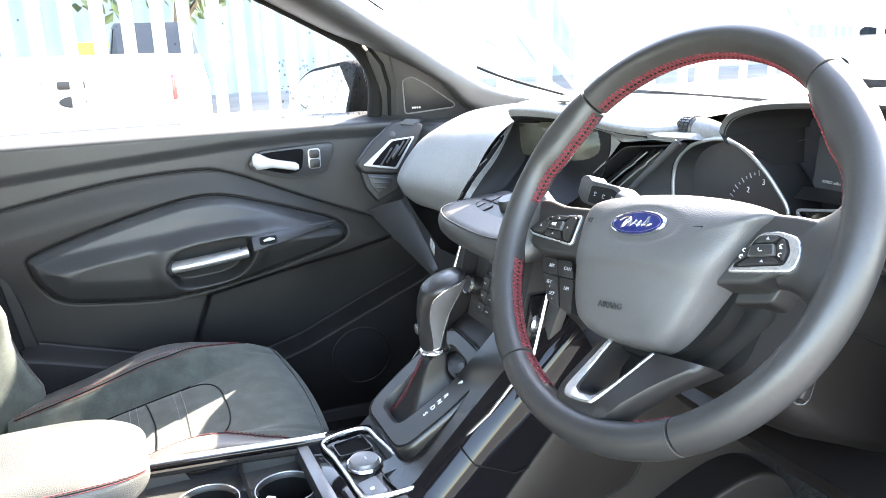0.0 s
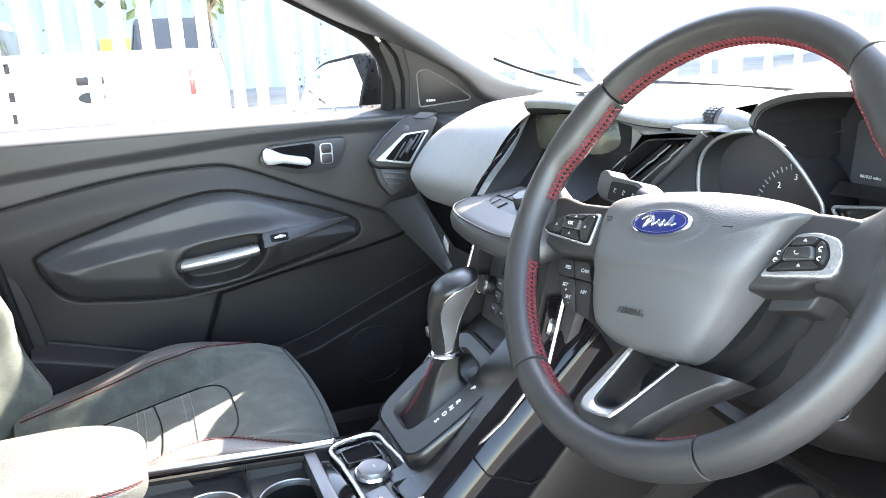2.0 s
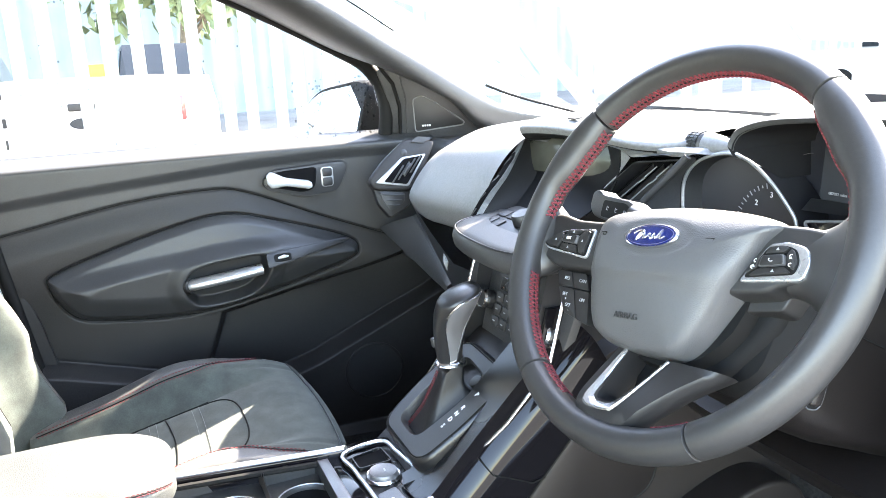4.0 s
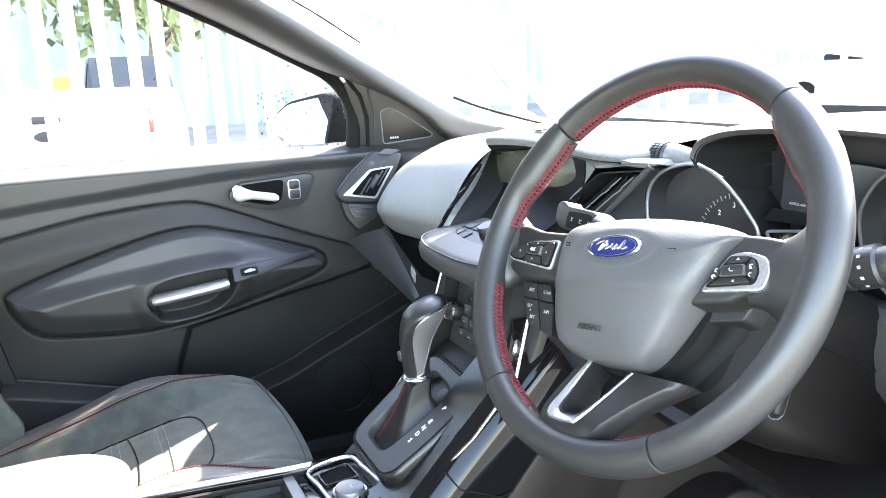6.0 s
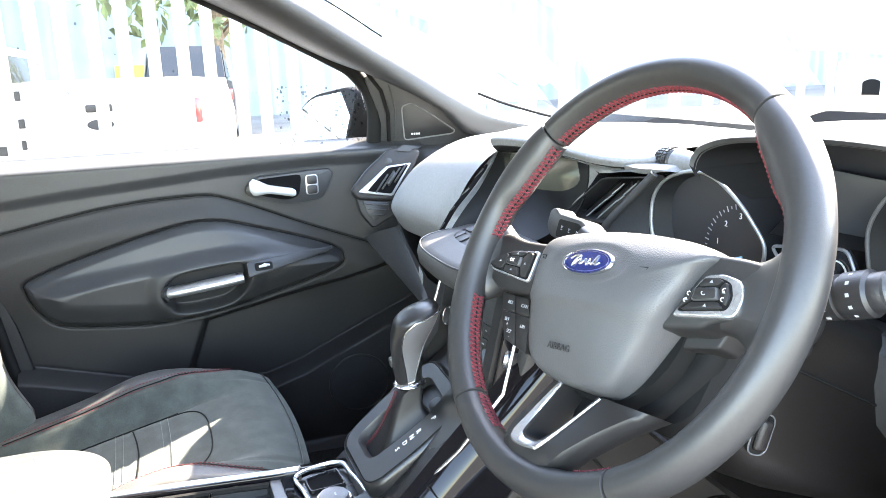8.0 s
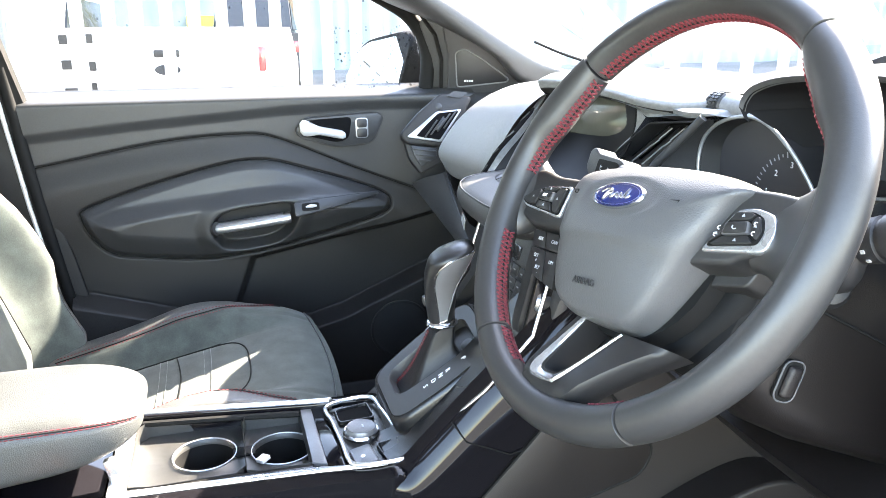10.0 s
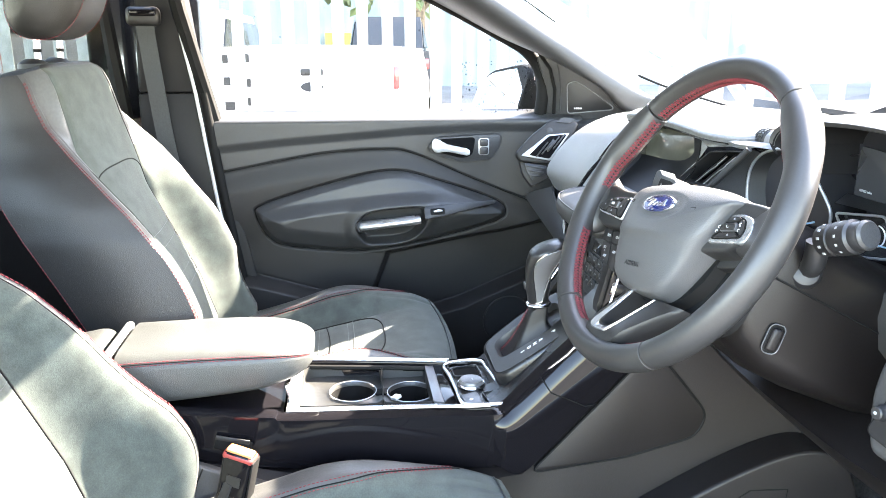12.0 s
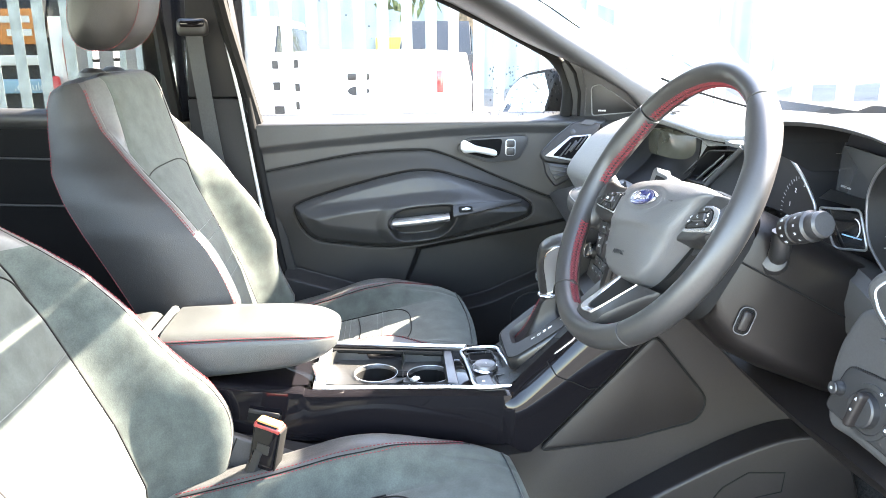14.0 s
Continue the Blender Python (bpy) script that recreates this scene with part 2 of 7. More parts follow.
def stitches(path, step=0.006, length=0.0038, r=0.0006, bm=None, lift=None):
    """Thread: a row of short lying stitches along path."""
    bm = bm or bmesh.new()
    path = [Vector(p) for p in path]
    acc = 0.0
    for a, b in zip(path, path[1:]):
        d = b - a
        L = d.length
        if L < 1e-7:
            continue
        t = d / L
        s = step - acc if acc else 0.0
        while s < L:
            c = a + t * s
            side = t.orthogonal().normalized()
            nor = t.cross(side)
            vs = []
            for q, w in ((-0.5, 0.5), (0.0, 1.0), (0.5, 0.5)):
                for j in range(4):
                    an = math.pi / 2 * j
                    vs.append(bm.verts.new(c + t * (length * q) + (side * math.cos(an) + nor * math.sin(an)) * r * w))
            for k in range(2):
                for j in range(4):
                    bm.faces.new((vs[k * 4 + j], vs[k * 4 + (j + 1) % 4], vs[k * 4 + 4 + (j + 1) % 4], vs[k * 4 + 4 + j]))
            s += step
        acc = (L - (s - step)) if s > 0 else acc + L
    return bm


def text_part(name, body, size, m, mat, parent, label="", depth=0.0003):
    cu = bpy.data.curves.new(name, "FONT")
    cu.body, cu.size, cu.extrude, cu.align_x, cu.align_y = body, size, depth, "CENTER", "CENTER"
    tmp = bpy.data.objects.new(name, cu)
    me = bpy.data.meshes.new_from_object(tmp)
    bpy.data.objects.remove(tmp)
    bm = bmesh.new()
    bm.from_mesh(me)
    bpy.data.meshes.remove(me)
    bmesh.ops.transform(bm, matrix=m, verts=bm.verts)
    return part(name, bm, mat, parent, label)


def smooth(a, b, x):
    t = np.clip((x - a) / (b - a), 0, 1)
    return t * t * (3 - 2 * t)


# ---- ground and yard ----
def build_ground():
    bm = bmesh.new()
    bmesh.ops.create_grid(bm, x_segments=8, y_segments=8, size=400)
    g = part("ground", bm, ASPHALT)
    tagged(g, "grey asphalt yard in full sun", "ground", kind="structure")


build_ground()


def polyline(pts, n=8):
    return [(p.x, p.y) for p in spline([(a, b, 0) for a, b in pts], n)]


def inside_distance(P, Y, Z):
    """Distance to a closed outline, positive inside."""
    P = np.array(P)
    A, B = P, np.roll(P, -1, 0)
    best = np.full(Y.shape, 9.0)
    ins = np.zeros(Y.shape, bool)
    for (ay, az), (by, bz) in zip(A, B):
        dy, dz = by - ay, bz - az
        L = dy * dy + dz * dz + 1e-12
        t = np.clip(((Y - ay) * dy + (Z - az) * dz) / L, 0, 1)
        best = np.minimum(best, np.hypot(Y - ay - t * dy, Z - az - t * dz))
        c = ((az > Z) != (bz > Z)) & (Y < (by - ay) * (Z - az) / (bz - az + 1e-12) + ay)
        ins ^= c
    return np.where(ins, best, -best)


# ---- passenger door ----
DOOR_X = -0.722
TRIM_LINE = polyline([(-0.66, 0.866), (-0.587, 0.879), (-0.40, 0.912), (-0.25, 0.922), (-0.168, 0.911), (-0.017, 0.845), (0.093, 0.800), (0.2, 0.76)])
ARM_LINE = [(p.x, p.y) for p in spline([(-0.552, 0.765, 0), (-0.525, 0.797, 0), (-0.323, 0.855, 0), (-0.21, 0.870, 0), (-0.11, 0.845, 0), (0.03, 0.795, 0), (0.063, 0.765, 0), (0.029, 0.734, 0), (-0.15, 0.687, 0), (-0.30, 0.668, 0), (-0.44, 0.680, 0), (-0.515, 0.700, 0)], 6, True)]
CUP_LINE = [(p.x, p.y) for p in spline([(-0.312, 0.748, 0), (-0.285, 0.775, 0), (-0.22, 0.786, 0), (-0.145, 0.785, 0), (-0.147, 0.735, 0), (-0.187, 0.700, 0), (-0.274, 0.693, 0), (-0.302, 0.712, 0)], 5, True)]


def door_relief(Y, Z):
    """How far the trim stands towards the cabin."""
    zt = np.interp(Y, [p[0] for p in TRIM_LINE], [p[1] for p in TRIM_LINE])
    ridge = np.interp(Y, [-0.66, -0.46, -0.16, 0.0, 0.25], [0.925, 0.944, 0.966, 0.972, 0.97])
    h = np.zeros(Y.shape)
    h += 0.010 * smooth(-0.012, 0.012, Z - ridge) * smooth(1.03, 0.985, Z)
    h += 0.006 * smooth(-0.001, 0.002, Z - zt)
    h -= 0.004 * np.exp(-((Z - zt) / 0.003) ** 2)
    h += 0.012 * smooth(0.0, 0.06, zt - Z) * smooth(0.2, 0.06, zt - Z)
    d = inside_distance(ARM_LINE, Y, Z)
    swell = 0.016 * smooth(0.0, 0.018, d) + 0.020 * smooth(0.0, 0.06, d)
    keel = np.interp(Y, [-0.56, -0.45, -0.25, -0.10, 0.07], [0.757, 0.768, 0.790, 0.798, 0.780])
    swell *= 0.62 + 0.58 * smooth(0.030, -0.006, Z - keel)
    h += np.where(d > 0, swell, 0) + 0.004 * smooth(-0.002, 0.002, d)
    h -= 0.006 * np.exp(-(d / 0.003) ** 2)
    c = inside_distance(CUP_LINE, Y, Z)
    h += 0.010 * smooth(-0.035, -0.004, c) - 0.050 * smooth(-0.002, 0.012, c)
    low = smooth(0.668, 0.645, Z)
    pocket = inside_distance([(-0.240, 0.665), (-0.28, 0.56), (-0.30, 0.33), (0.3, 0.33), (0.3, 0.78), (0.06, 0.72)], Y, Z)
    h -= 0.035 * smooth(0.0, 0.02, pocket) * (d < 0)
    bag = np.interp(Y, [-0.7, -0.547, -0.385, -0.27, -0.115, -0.041, 0.042, 0.101, 0.3], [0.65, 0.613, 0.563, 0.52, 0.510, 0.53, 0.566, 0.593, 0.69])
    h += 0.050 * smooth(0.0, 0.022, bag - Z)
    h -= 0.002 * np.exp(-((Z - bag) / 0.003) ** 2)
    h -= 0.06 * smooth(0.985, 1.012, Z) ** 2
    h -= 0.004 * smooth(0.40, 0.33, Z)
    return h


def build_door():
    door = thing("passenger_door", "closed front passenger door with black soft trim", "car door", at=(DOOR_X, -0.2, 0.35))
    ny, nz = 420, 330
    ys, zs = np.linspace(-0.632, 0.245, ny), np.linspace(0.33, 1.012, nz)
    Y, Z = np.meshgrid(ys, zs, indexing="ij")
    shear = 0.16 * (0.9 - Z) * smooth(-0.3, -0.632, Y)      # the shut line leans forward towards the sill
    Y2 = Y + shear
    X = DOOR_X + door_relief(Y2, Z) + 0.02 * smooth(0.0, 0.24, Y2)
    zt = np.interp(Y2, [p[0] for p in TRIM_LINE], [p[1] for p in TRIM_LINE])
    region = np.where(Z > zt, 0, np.where(inside_distance(ARM_LINE, Y2, Z) > 0, 1, 2))
    for k, (nm, mat, lab) in enumerate((("upper_trim", PLASTIC, "soft black upper trim"), ("armrest_panel", PLASTIC, "padded black armrest"), ("lower_trim", DOOR_HARD, "hard grained lower trim"))):
        idx = -np.ones(Y.shape, int)
        verts, faces = [], []
        sel = region[:-1, :-1] == k
        for i, j in zip(*np.nonzero(sel)):
            q = []
            for a, b in ((i, j), (i + 1, j), (i + 1, j + 1), (i, j + 1)):
                if idx[a, b] < 0:
                    idx[a, b] = len(verts)
                    verts.append((X[a, b], Y2[a, b], Z[a, b]))
                q.append(int(idx[a, b]))
            faces.append(q)
        me = bpy.data.meshes.new(nm)
        me.from_pydata(verts, [], faces)
        me.transform(Matrix.Translation((-DOOR_X, 0.2, -0.35)))
        me.materials.append(mat)
        for p in me.polygons:
            p.use_smooth = True
        ob = new(nm, me)
        ob.parent = door
        tagged(ob, lab)
    def on_trim(y, z, lift=0.0):
        q = float(door_relief(np.array([[y]]), np.array([[z]]))[0, 0]) + 0.02 * float(smooth(0.0, 0.24, y))
        return Vector((DOOR_X + q + lift, y, z))

    part("armrest_seam", sweep([on_trim(y, z, 0.0012) for y, z in ARM_LINE], 0.0017, 6, True), RUBBER, door)
    part("trim_seam", sweep([on_trim(y, z, 0.0008) for y, z in TRIM_LINE if y < 0.2], 0.0014, 6), RUBBER, door)
    F = lambda x: axes((x, 0, 0), (0, 1, 0), (0, 0, 1))
    # outer shell behind the trim
    part("door_shell", box(0.06, 0.95, 0.72, Matrix.Translation((-0.80, -0.19, 0.63)), 0.01), BODY_BLACK, door)
    # shut-line seal at the rear edge
    part("door_seal", sweep(spline([(-0.712, -0.652, 1.06), (-0.712, -0.628, 0.85), (-0.712, -0.590, 0.60), (-0.712, -0.552, 0.36)], 8), 0.011, 10), RUBBER, door, "black rubber shut-line seal")
    # inner handle in its bezel
    bez = round_poly([(-0.134, 0.928), (-0.112, 0.951), (0.040, 0.958), (0.050, 0.945), (0.026, 0.897), (-0.046, 0.890), (-0.122, 0.912)], 0.014)
    b = part("handle_bezel", prism(bez, 0.006, F(-0.7075), 0.003), PLASTIC, door)
    part("bezel_edge", sweep([(-0.7035, y, z) for y, z in bez], 0.0016, 6, True), PLASTIC_DARK, b)
    well = round_poly([(-0.126, 0.926), (-0.108, 0.947), (-0.016, 0.951), (-0.024, 0.905), (-0.05, 0.899), (-0.114, 0.916)], 0.012)
    part("handle_well", prism(well, 0.003, F(-0.7040), 0.001), MATT_BLACK, b)
    rings = []
    for i in range(15):
        t = i / 14
        y = -0.124 + 0.092 * t
        z = 0.934 - 0.020 * t
        w = 0.0165 - 0.0075 * float(smooth(0.1, 0.45, t))
        th = 0.007 + 0.004 * math.sin(math.pi * t)
        if t in (0.0, 1.0):
            w, th = w * 0.55, th * 0.6
        rings.append([Vector((-0.695 + th * math.cos(a), y, z + w * math.sin(a))) for a in [2 * math.pi * j / 12 for j in range(12)]])
    part("inner_handle", loft(rings), SILVER_PAINT, b, "bright silver inner handle")
    part("lock_frame", prism(rounded(0.027, 0.042, 0.007, 4, 0.004, 0.927), 0.002, F(-0.7030), 0.001), SATIN, b)
    for dz in (0.010, -0.010):
        part("lock_button", prism(rounded(0.021, 0.018, 0.004, 4, 0.004, 0.927 + dz), 0.0035, F(-0.7024), 0.0015), PLASTIC_DARK, b)
    # pull bar across the cup
    xb = on_trim(-0.33, 0.742).x
    bar = spline([(xb - 0.022, -0.306, 0.740), (xb - 0.006, -0.298, 0.7425), (xb + 0.002, -0.25, 0.748), (xb + 0.003, -0.20, 0.753), (xb + 0.002, -0.156, 0.757)], 6)
    part("pull_bar", sweep(bar, [0.008] + [0.0125] * (len(bar) - 2) + [0.012], 14, flat=0.8), SATIN_BRIGHT, door, "brushed silver pull bar")
    part("pull_end", sweep([(xb - 0.02, -0.316, 0.738), (xb - 0.002, -0.299, 0.742)], [0.019, 0.0145], 12), PLASTIC_DARK, door)
    # window switch plate
    sw = round_poly([(-0.150, 0.790), (-0.097, 0.795), (0.030, 0.799), (0.034, 0.794), (-0.097, 0.769), (-0.150, 0.762)], 0.005)
    xs = on_trim(-0.09, 0.800).x
    SM = axes((xs + 0.010, 0, 0.78), (-0.14, 1, 0), (-0.45, 0, 1))
    s = part("switch_plate", prism([(y, z - 0.78) for y, z in sw], 0.012, SM @ Matrix.Translation((0, 0, -0.010)), 0.0015), PLASTIC_DARK, door, "black switch plate")
    part("plate_edge", sweep([SM @ Vector((y, z - 0.78, 0.002)) for y, z in sw], 0.0010, 5, True), PLASTIC, s)
    part("switch_well", prism(rounded(0.036, 0.016, 0.004, 3, -0.118, -0.001), 0.001, SM @ Matrix.Translation((0, 0, 0.002))), RUBBER, s)
    part("window_switch", sweep([SM @ Vector((-0.128, -0.001, 0.003)), SM @ Vector((-0.117, 0.0, 0.006)), SM @ Vector((-0.106, 0.0, 0.003))], [0.002, 0.004, 0.002], 8), SILVER_PAINT, s, "silver-topped window switch")
    # door pocket loudspeaker
    ring = [(0.078 + 0.066 * math.cos(a), 0.471 + 0.066 * math.sin(a)) for a in np.linspace(0, 2 * math.pi, 48, endpoint=False)]
    part("speaker_grille", loft([[on_trim(0.078 + (y - 0.078) * k, 0.471 + (z - 0.471) * k, 0.0015 + 0.002 * (1 - k)) for y, z in ring] for k in (0.95, 0.6, 0.3, 0.05)]), PLASTIC_DARK, door, "round speaker grille")
    part("speaker_rim", sweep([on_trim(y, z, 0.0012) for y, z in ring], 0.0024, 6, True), DOOR_HARD, door)
    # upper frame of the window, as one bent rail
    fr = [(-0.735, 0.150, 0.985), (-0.735, 0.155, 1.08), (-0.733, 0.120, 1.146), (-0.725, 0.045, 1.192), (-0.71, -0.157, 1.291), (-0.68, -0.42, 1.40), (-0.67, -0.62, 1.42)]
    part("window_frame", sweep(spline(fr, 6), 0.016, 10), RUBBER, door, "black window frame rubber")
    part("rear_frame", sweep([(-0.728, -0.632, 0.98), (-0.70, -0.69, 1.24), (-0.675, -0.72, 1.42)], 0.017, 8), RUBBER, door)
    return door


SATIN_BRIGHT = material("brushed_silver", (0.55, 0.56, 0.58), 0.28, metal=0.85, grain=0.1)


build_door()


def build_side_glass():
    g = thing("window_side", "clear passenger door glass with rain drops", "window", kind="structure", at=(-0.75, -0.2, 1.0))
    lo, hi = [(-0.64, 0.99), (0.16, 0.97)], [(0.12, 1.15), (-0.15, 1.30), (-0.42, 1.41), (-0.72, 1.43)]
    pts = [(a, b) for a, b in lo + hi]
    m = Matrix(((0, 0, 1, -0.752), (1, 0, 0, 0), (0, 1, 0, 0), (0, 0, 0, 1)))
    bm = prism(pts, 0.004, m)
    for v in bm.verts:
        v.co.x += 0.14 * max(0, v.co.z - 0.98)
    ob = part("pane", bm, GLASS, g)
    ob.visible_shadow = False
    bm = bmesh.new()
    rnd = random.Random(4)
    for i in range(260):
        y, z = (rnd.uniform(-0.05, 0.13), rnd.uniform(0.985, 1.13)) if i < 190 else (rnd.uniform(-0.6, 0.1), rnd.uniform(1.0, 1.3))
        if z > 1.15 - 0.5 * (y - 0.12) * (y < 0.12) - 0.02:
            continue
        r = rnd.uniform(0.0008, 0.0028)
        bmesh.ops.create_icosphere(bm, subdivisions=1, radius=r, matrix=Matrix.Translation((-0.747 + 0.14 * (z - 0.98), y, z)) @ Matrix.Diagonal((0.4, 1, 1.2, 1)))
    ob = part("rain_drops", bm, GLASS_LENS, g)
    tagged(ob, kind="stuff")
    ob.visible_shadow = False


build_side_glass()


# ---- pillars and roof ----
def build_pillars():
    a = thing("a_pillar", "dark grey front pillar trim beside the windscreen", "pillar", kind="structure", at=(-0.66, 0.2, 1.1))
    rows = []
    for i, m, o in (((-0.69, 0.56, 0.93), (-0.64, 0.60, 0.985), (-0.68, 0.62, 0.99)), ((-0.674, 0.36, 1.000), (-0.615, 0.36, 1.035), (-0.67, 0.43, 1.03)), ((-0.680, 0.268, 1.086), (-0.606, 0.285, 1.072), (-0.67, 0.325, 1.085)), ((-0.700, 0.150, 1.142), (-0.604, 0.17, 1.144), (-0.67, 0.205, 1.158)), ((-0.722, 0.040, 1.188), (-0.60, 0.105, 1.182), (-0.67, 0.135, 1.202)), ((-0.715, -0.157, 1.285), (-0.59, -0.06, 1.280), (-0.66, -0.03, 1.298)), ((-0.68, -0.42, 1.395), (-0.555, -0.33, 1.405), (-0.62, -0.30, 1.42))):
        i, m, o = Vector(i), Vector(m), Vector(o)
        back = (i + o) / 2 + Vector((-0.035, 0, 0))
        rows.append([p for p in spline([i, i * 0.45 + m * 0.55 + Vector((0.018, -0.012, -0.008)), m, m * 0.45 + o * 0.55 + Vector((0.02, 0.012, 0.012)), o, back], 4, True)])
    rings = [list(r) for r in zip(*[spline(list(col), 5) for col in zip(*rows)])]
    part("pillar_trim", loft(rings), PLASTIC, a)
    part("screen_seal", sweep(spline([(-0.71, 0.70, 1.0), (-0.70, 0.549, 1.041), (-0.70, 0.45, 1.071), (-0.70, 0.385, 1.096)], 6), 0.0030, 6), RUBBER, a, "thin black windscreen seal")
    part("screen_seal", sweep(spline([(-0.696, 0.17, 1.220), (-0.69, 0.035, 1.303), (-0.64, -0.25, 1.44)], 6), 0.0018, 6), RUBBER, a)
    # sail panel with the tweeter grille
    G = axes((-0.711, 0.214, 1.013), (0.287, 0.958, 0), (0.19, -0.057, 0.98))
    part("sail_panel", prism(round_poly([(-0.062, -0.050), (-0.060, 0.070), (-0.080, 0.125), (-0.045, 0.150), (0.000, 0.125), (0.060, 0.095), (0.150, -0.005), (0.150, -0.050)], 0.008), 0.010, G @ Matrix.Translation((0, 0, -0.014)), 0.003), PLASTIC, a)
    part("sail_seal", sweep([G @ Vector(q) for q in ((-0.034, -0.045, -0.002), (-0.033, 0.050, -0.002), (-0.046, 0.100, -0.002), (-0.075, 0.140, -0.004))], 0.0042, 8), RUBBER, a)
    part("sail_bead", sweep([G @ Vector(q) for q in ((-0.020, -0.045, -0.003), (-0.018, 0.060, -0.003), (-0.030, 0.115, -0.003))], 0.0022, 6), PLASTIC, a)
    gr = round_poly([(0.000, -0.010), (-0.004, 0.064), (0.016, 0.072), (0.050, 0.052), (0.110, 0.008), (0.106, 0.001)], 0.008)
    part("grille_edge", sweep([G @ Vector((x, y, -0.0025)) for x, y in gr], 0.0015, 6, True), DASH_SKIN, a)
    g = part("tweeter_grille", prism(gr, 0.006, G @ Matrix.Translation((0, 0, -0.0085)), 0.002), PLASTIC_DARK, a, "black tweeter grille with a maker's mark")
    for k in range(4):
        part("tweeter_mark", box(0.0036, 0.0042, 0.0006, G @ Matrix.Translation((0.0170 + 0.0050 * k, 0.0035, -0.0022)), 0.0006), WHITE_MARK, g)
    b = thing("b_pillar", "grey plastic centre pillar trim with belt loop", "pillar", kind="structure", at=(-0.7, -0.75, 0.9))
    up = [(-0.655, 1.06), (-0.80, 1.06), (-0.78, 1.45), (-0.70, 1.45)]
    lo = [(-0.575, 0.70), (-0.62, 0.85), (-0.655, 1.0592), (-0.80, 1.0592), (-0.80, 0.3), (-0.50, 0.3)]
    part("upper_trim", prism(round_poly(up, 0.01), 0.05, axes((-0.77, 0, 0), (0, 1, 0), (0, 0, 1)), 0.012), PILLAR, b)
    part("lower_trim", prism(round_poly(lo, 0.01), 0.055, axes((-0.77, 0, 0), (0, 1, 0), (0, 0, 1)), 0.012), PILLAR, b)
    part("seal", sweep([(-0.700, -0.735, 1.44), (-0.703, -0.700, 1.24), (-0.706, -0.670, 1.06), (-0.706, -0.638, 0.80), (-0.706, -0.575, 0.4)], 0.0042, 8), SILVER_PAINT, b, "pale door-frame flange")
    part("door_jamb", box(0.10, 0.26, 1.2, Matrix.Translation((-0.83, -0.79, 0.88)), 0.01), BODY_BLACK, b)
    bl = thing("seat_belt", "dark grey seat belt hanging from its pillar loop", "seat belt", at=(-0.7, -0.76, 1.2))
    path = [(-0.695, -0.765, 1.21), (-0.69, -0.755, 1.10), (-0.687, -0.74, 0.95), (-0.685, -0.715, 0.75), (-0.68, -0.70, 0.45)]
    rings = [[Vector(p) + Vector((dx, dy, 0)) for dx, dy in ((0.001, -0.019), (0.001, 0.019), (-0.001, 0.019), (-0.001, -0.019))] for p in spline(path, 8)]
    part("webbing", loft(rings), BELT, bl)
    part("belt_loop", box(0.034, 0.074, 0.042, Matrix.Translation((-0.70, -0.768, 1.228)), 0.013, 3), PLASTIC_DARK, bl, "black plastic belt loop")
    part("loop_cover", box(0.012, 0.056, 0.016, Matrix.Translation((-0.683, -0.765, 1.236)), 0.005, 3), GLOSS, bl)
    r = thing("roof", "car roof shell with pale headliner", "roof", kind="structure", at=(0, -0.8, 1.5))
    bm = bmesh.new()
    rings = []
    for i in range(13):
        y = -0.02 - 2.15 * i / 12
        h = 1.42 + 0.13 * math.sin(math.pi * min(1, (i + 0.5) / 13)) ** 0.6
        rings.append([Vector((x, y, h - 0.14 * (abs(x - 0.03) / 0.62) ** 3)) for x in np.linspace(-0.60, 0.66, 13)])
    part("headliner", loft(rings, False, False), HEADLINER, r)
    part("roof_skin", loft([[v + Vector((0, 0, 0.035)) for v in q] for q in rings], False, False), BODY_BLACK, r)
    for x in (-0.60, 0.66):
        part("roof_rail", sweep([(x, -0.35, 1.40), (x, -1.2, 1.42), (x, -2.2, 1.36)], 0.04, 8), BODY_BLACK, r)
    part("front_header", sweep([(-0.60, -0.16, 1.36), (-0.3, -0.02, 1.405), (0.36, -0.02, 1.405), (0.66, -0.16, 1.36)], 0.035, 8), BODY_BLACK, r)
    a2 = thing("driver_pillar", "dark front pillar on the driver's side", "pillar", kind="structure", at=(0.7, 0.2, 1.1))
    part("pillar_trim", sweep(spline([(0.77, 0.64, 0.98), (0.76, 0.28, 1.17), (0.73, -0.08, 1.34), (0.68, -0.35, 1.42)], 5), 0.042, 10), PLASTIC, a2)
    w = thing("windscreen", "clear raked windscreen", "window", kind="structure", at=(0.03, 0.4, 1.2))
    rings = []
    for i in range(9):
        t = i / 8
        y, z = 0.90 - 0.90 * t, 0.985 + 0.425 * t
        hw = 0.72 - 0.12 * t
        rings.append([Vector((0.03 + hw * s, y - 0.16 * s * s * (1 - 0.4 * t), z - 0.02 * s * s)) for s in np.linspace(-1, 1, 13)])
    ob = part("pane", loft(rings, False, False), GLASS, w)
    ob.visible_shadow = False


build_pillars()


# The dimness of the rear cabin is put into this near-black colour
REAR_TRIM = material("shaded_rear_trim", (0.0045, 0.0045, 0.005), 0.7, grain=0.2, spec=0.12)


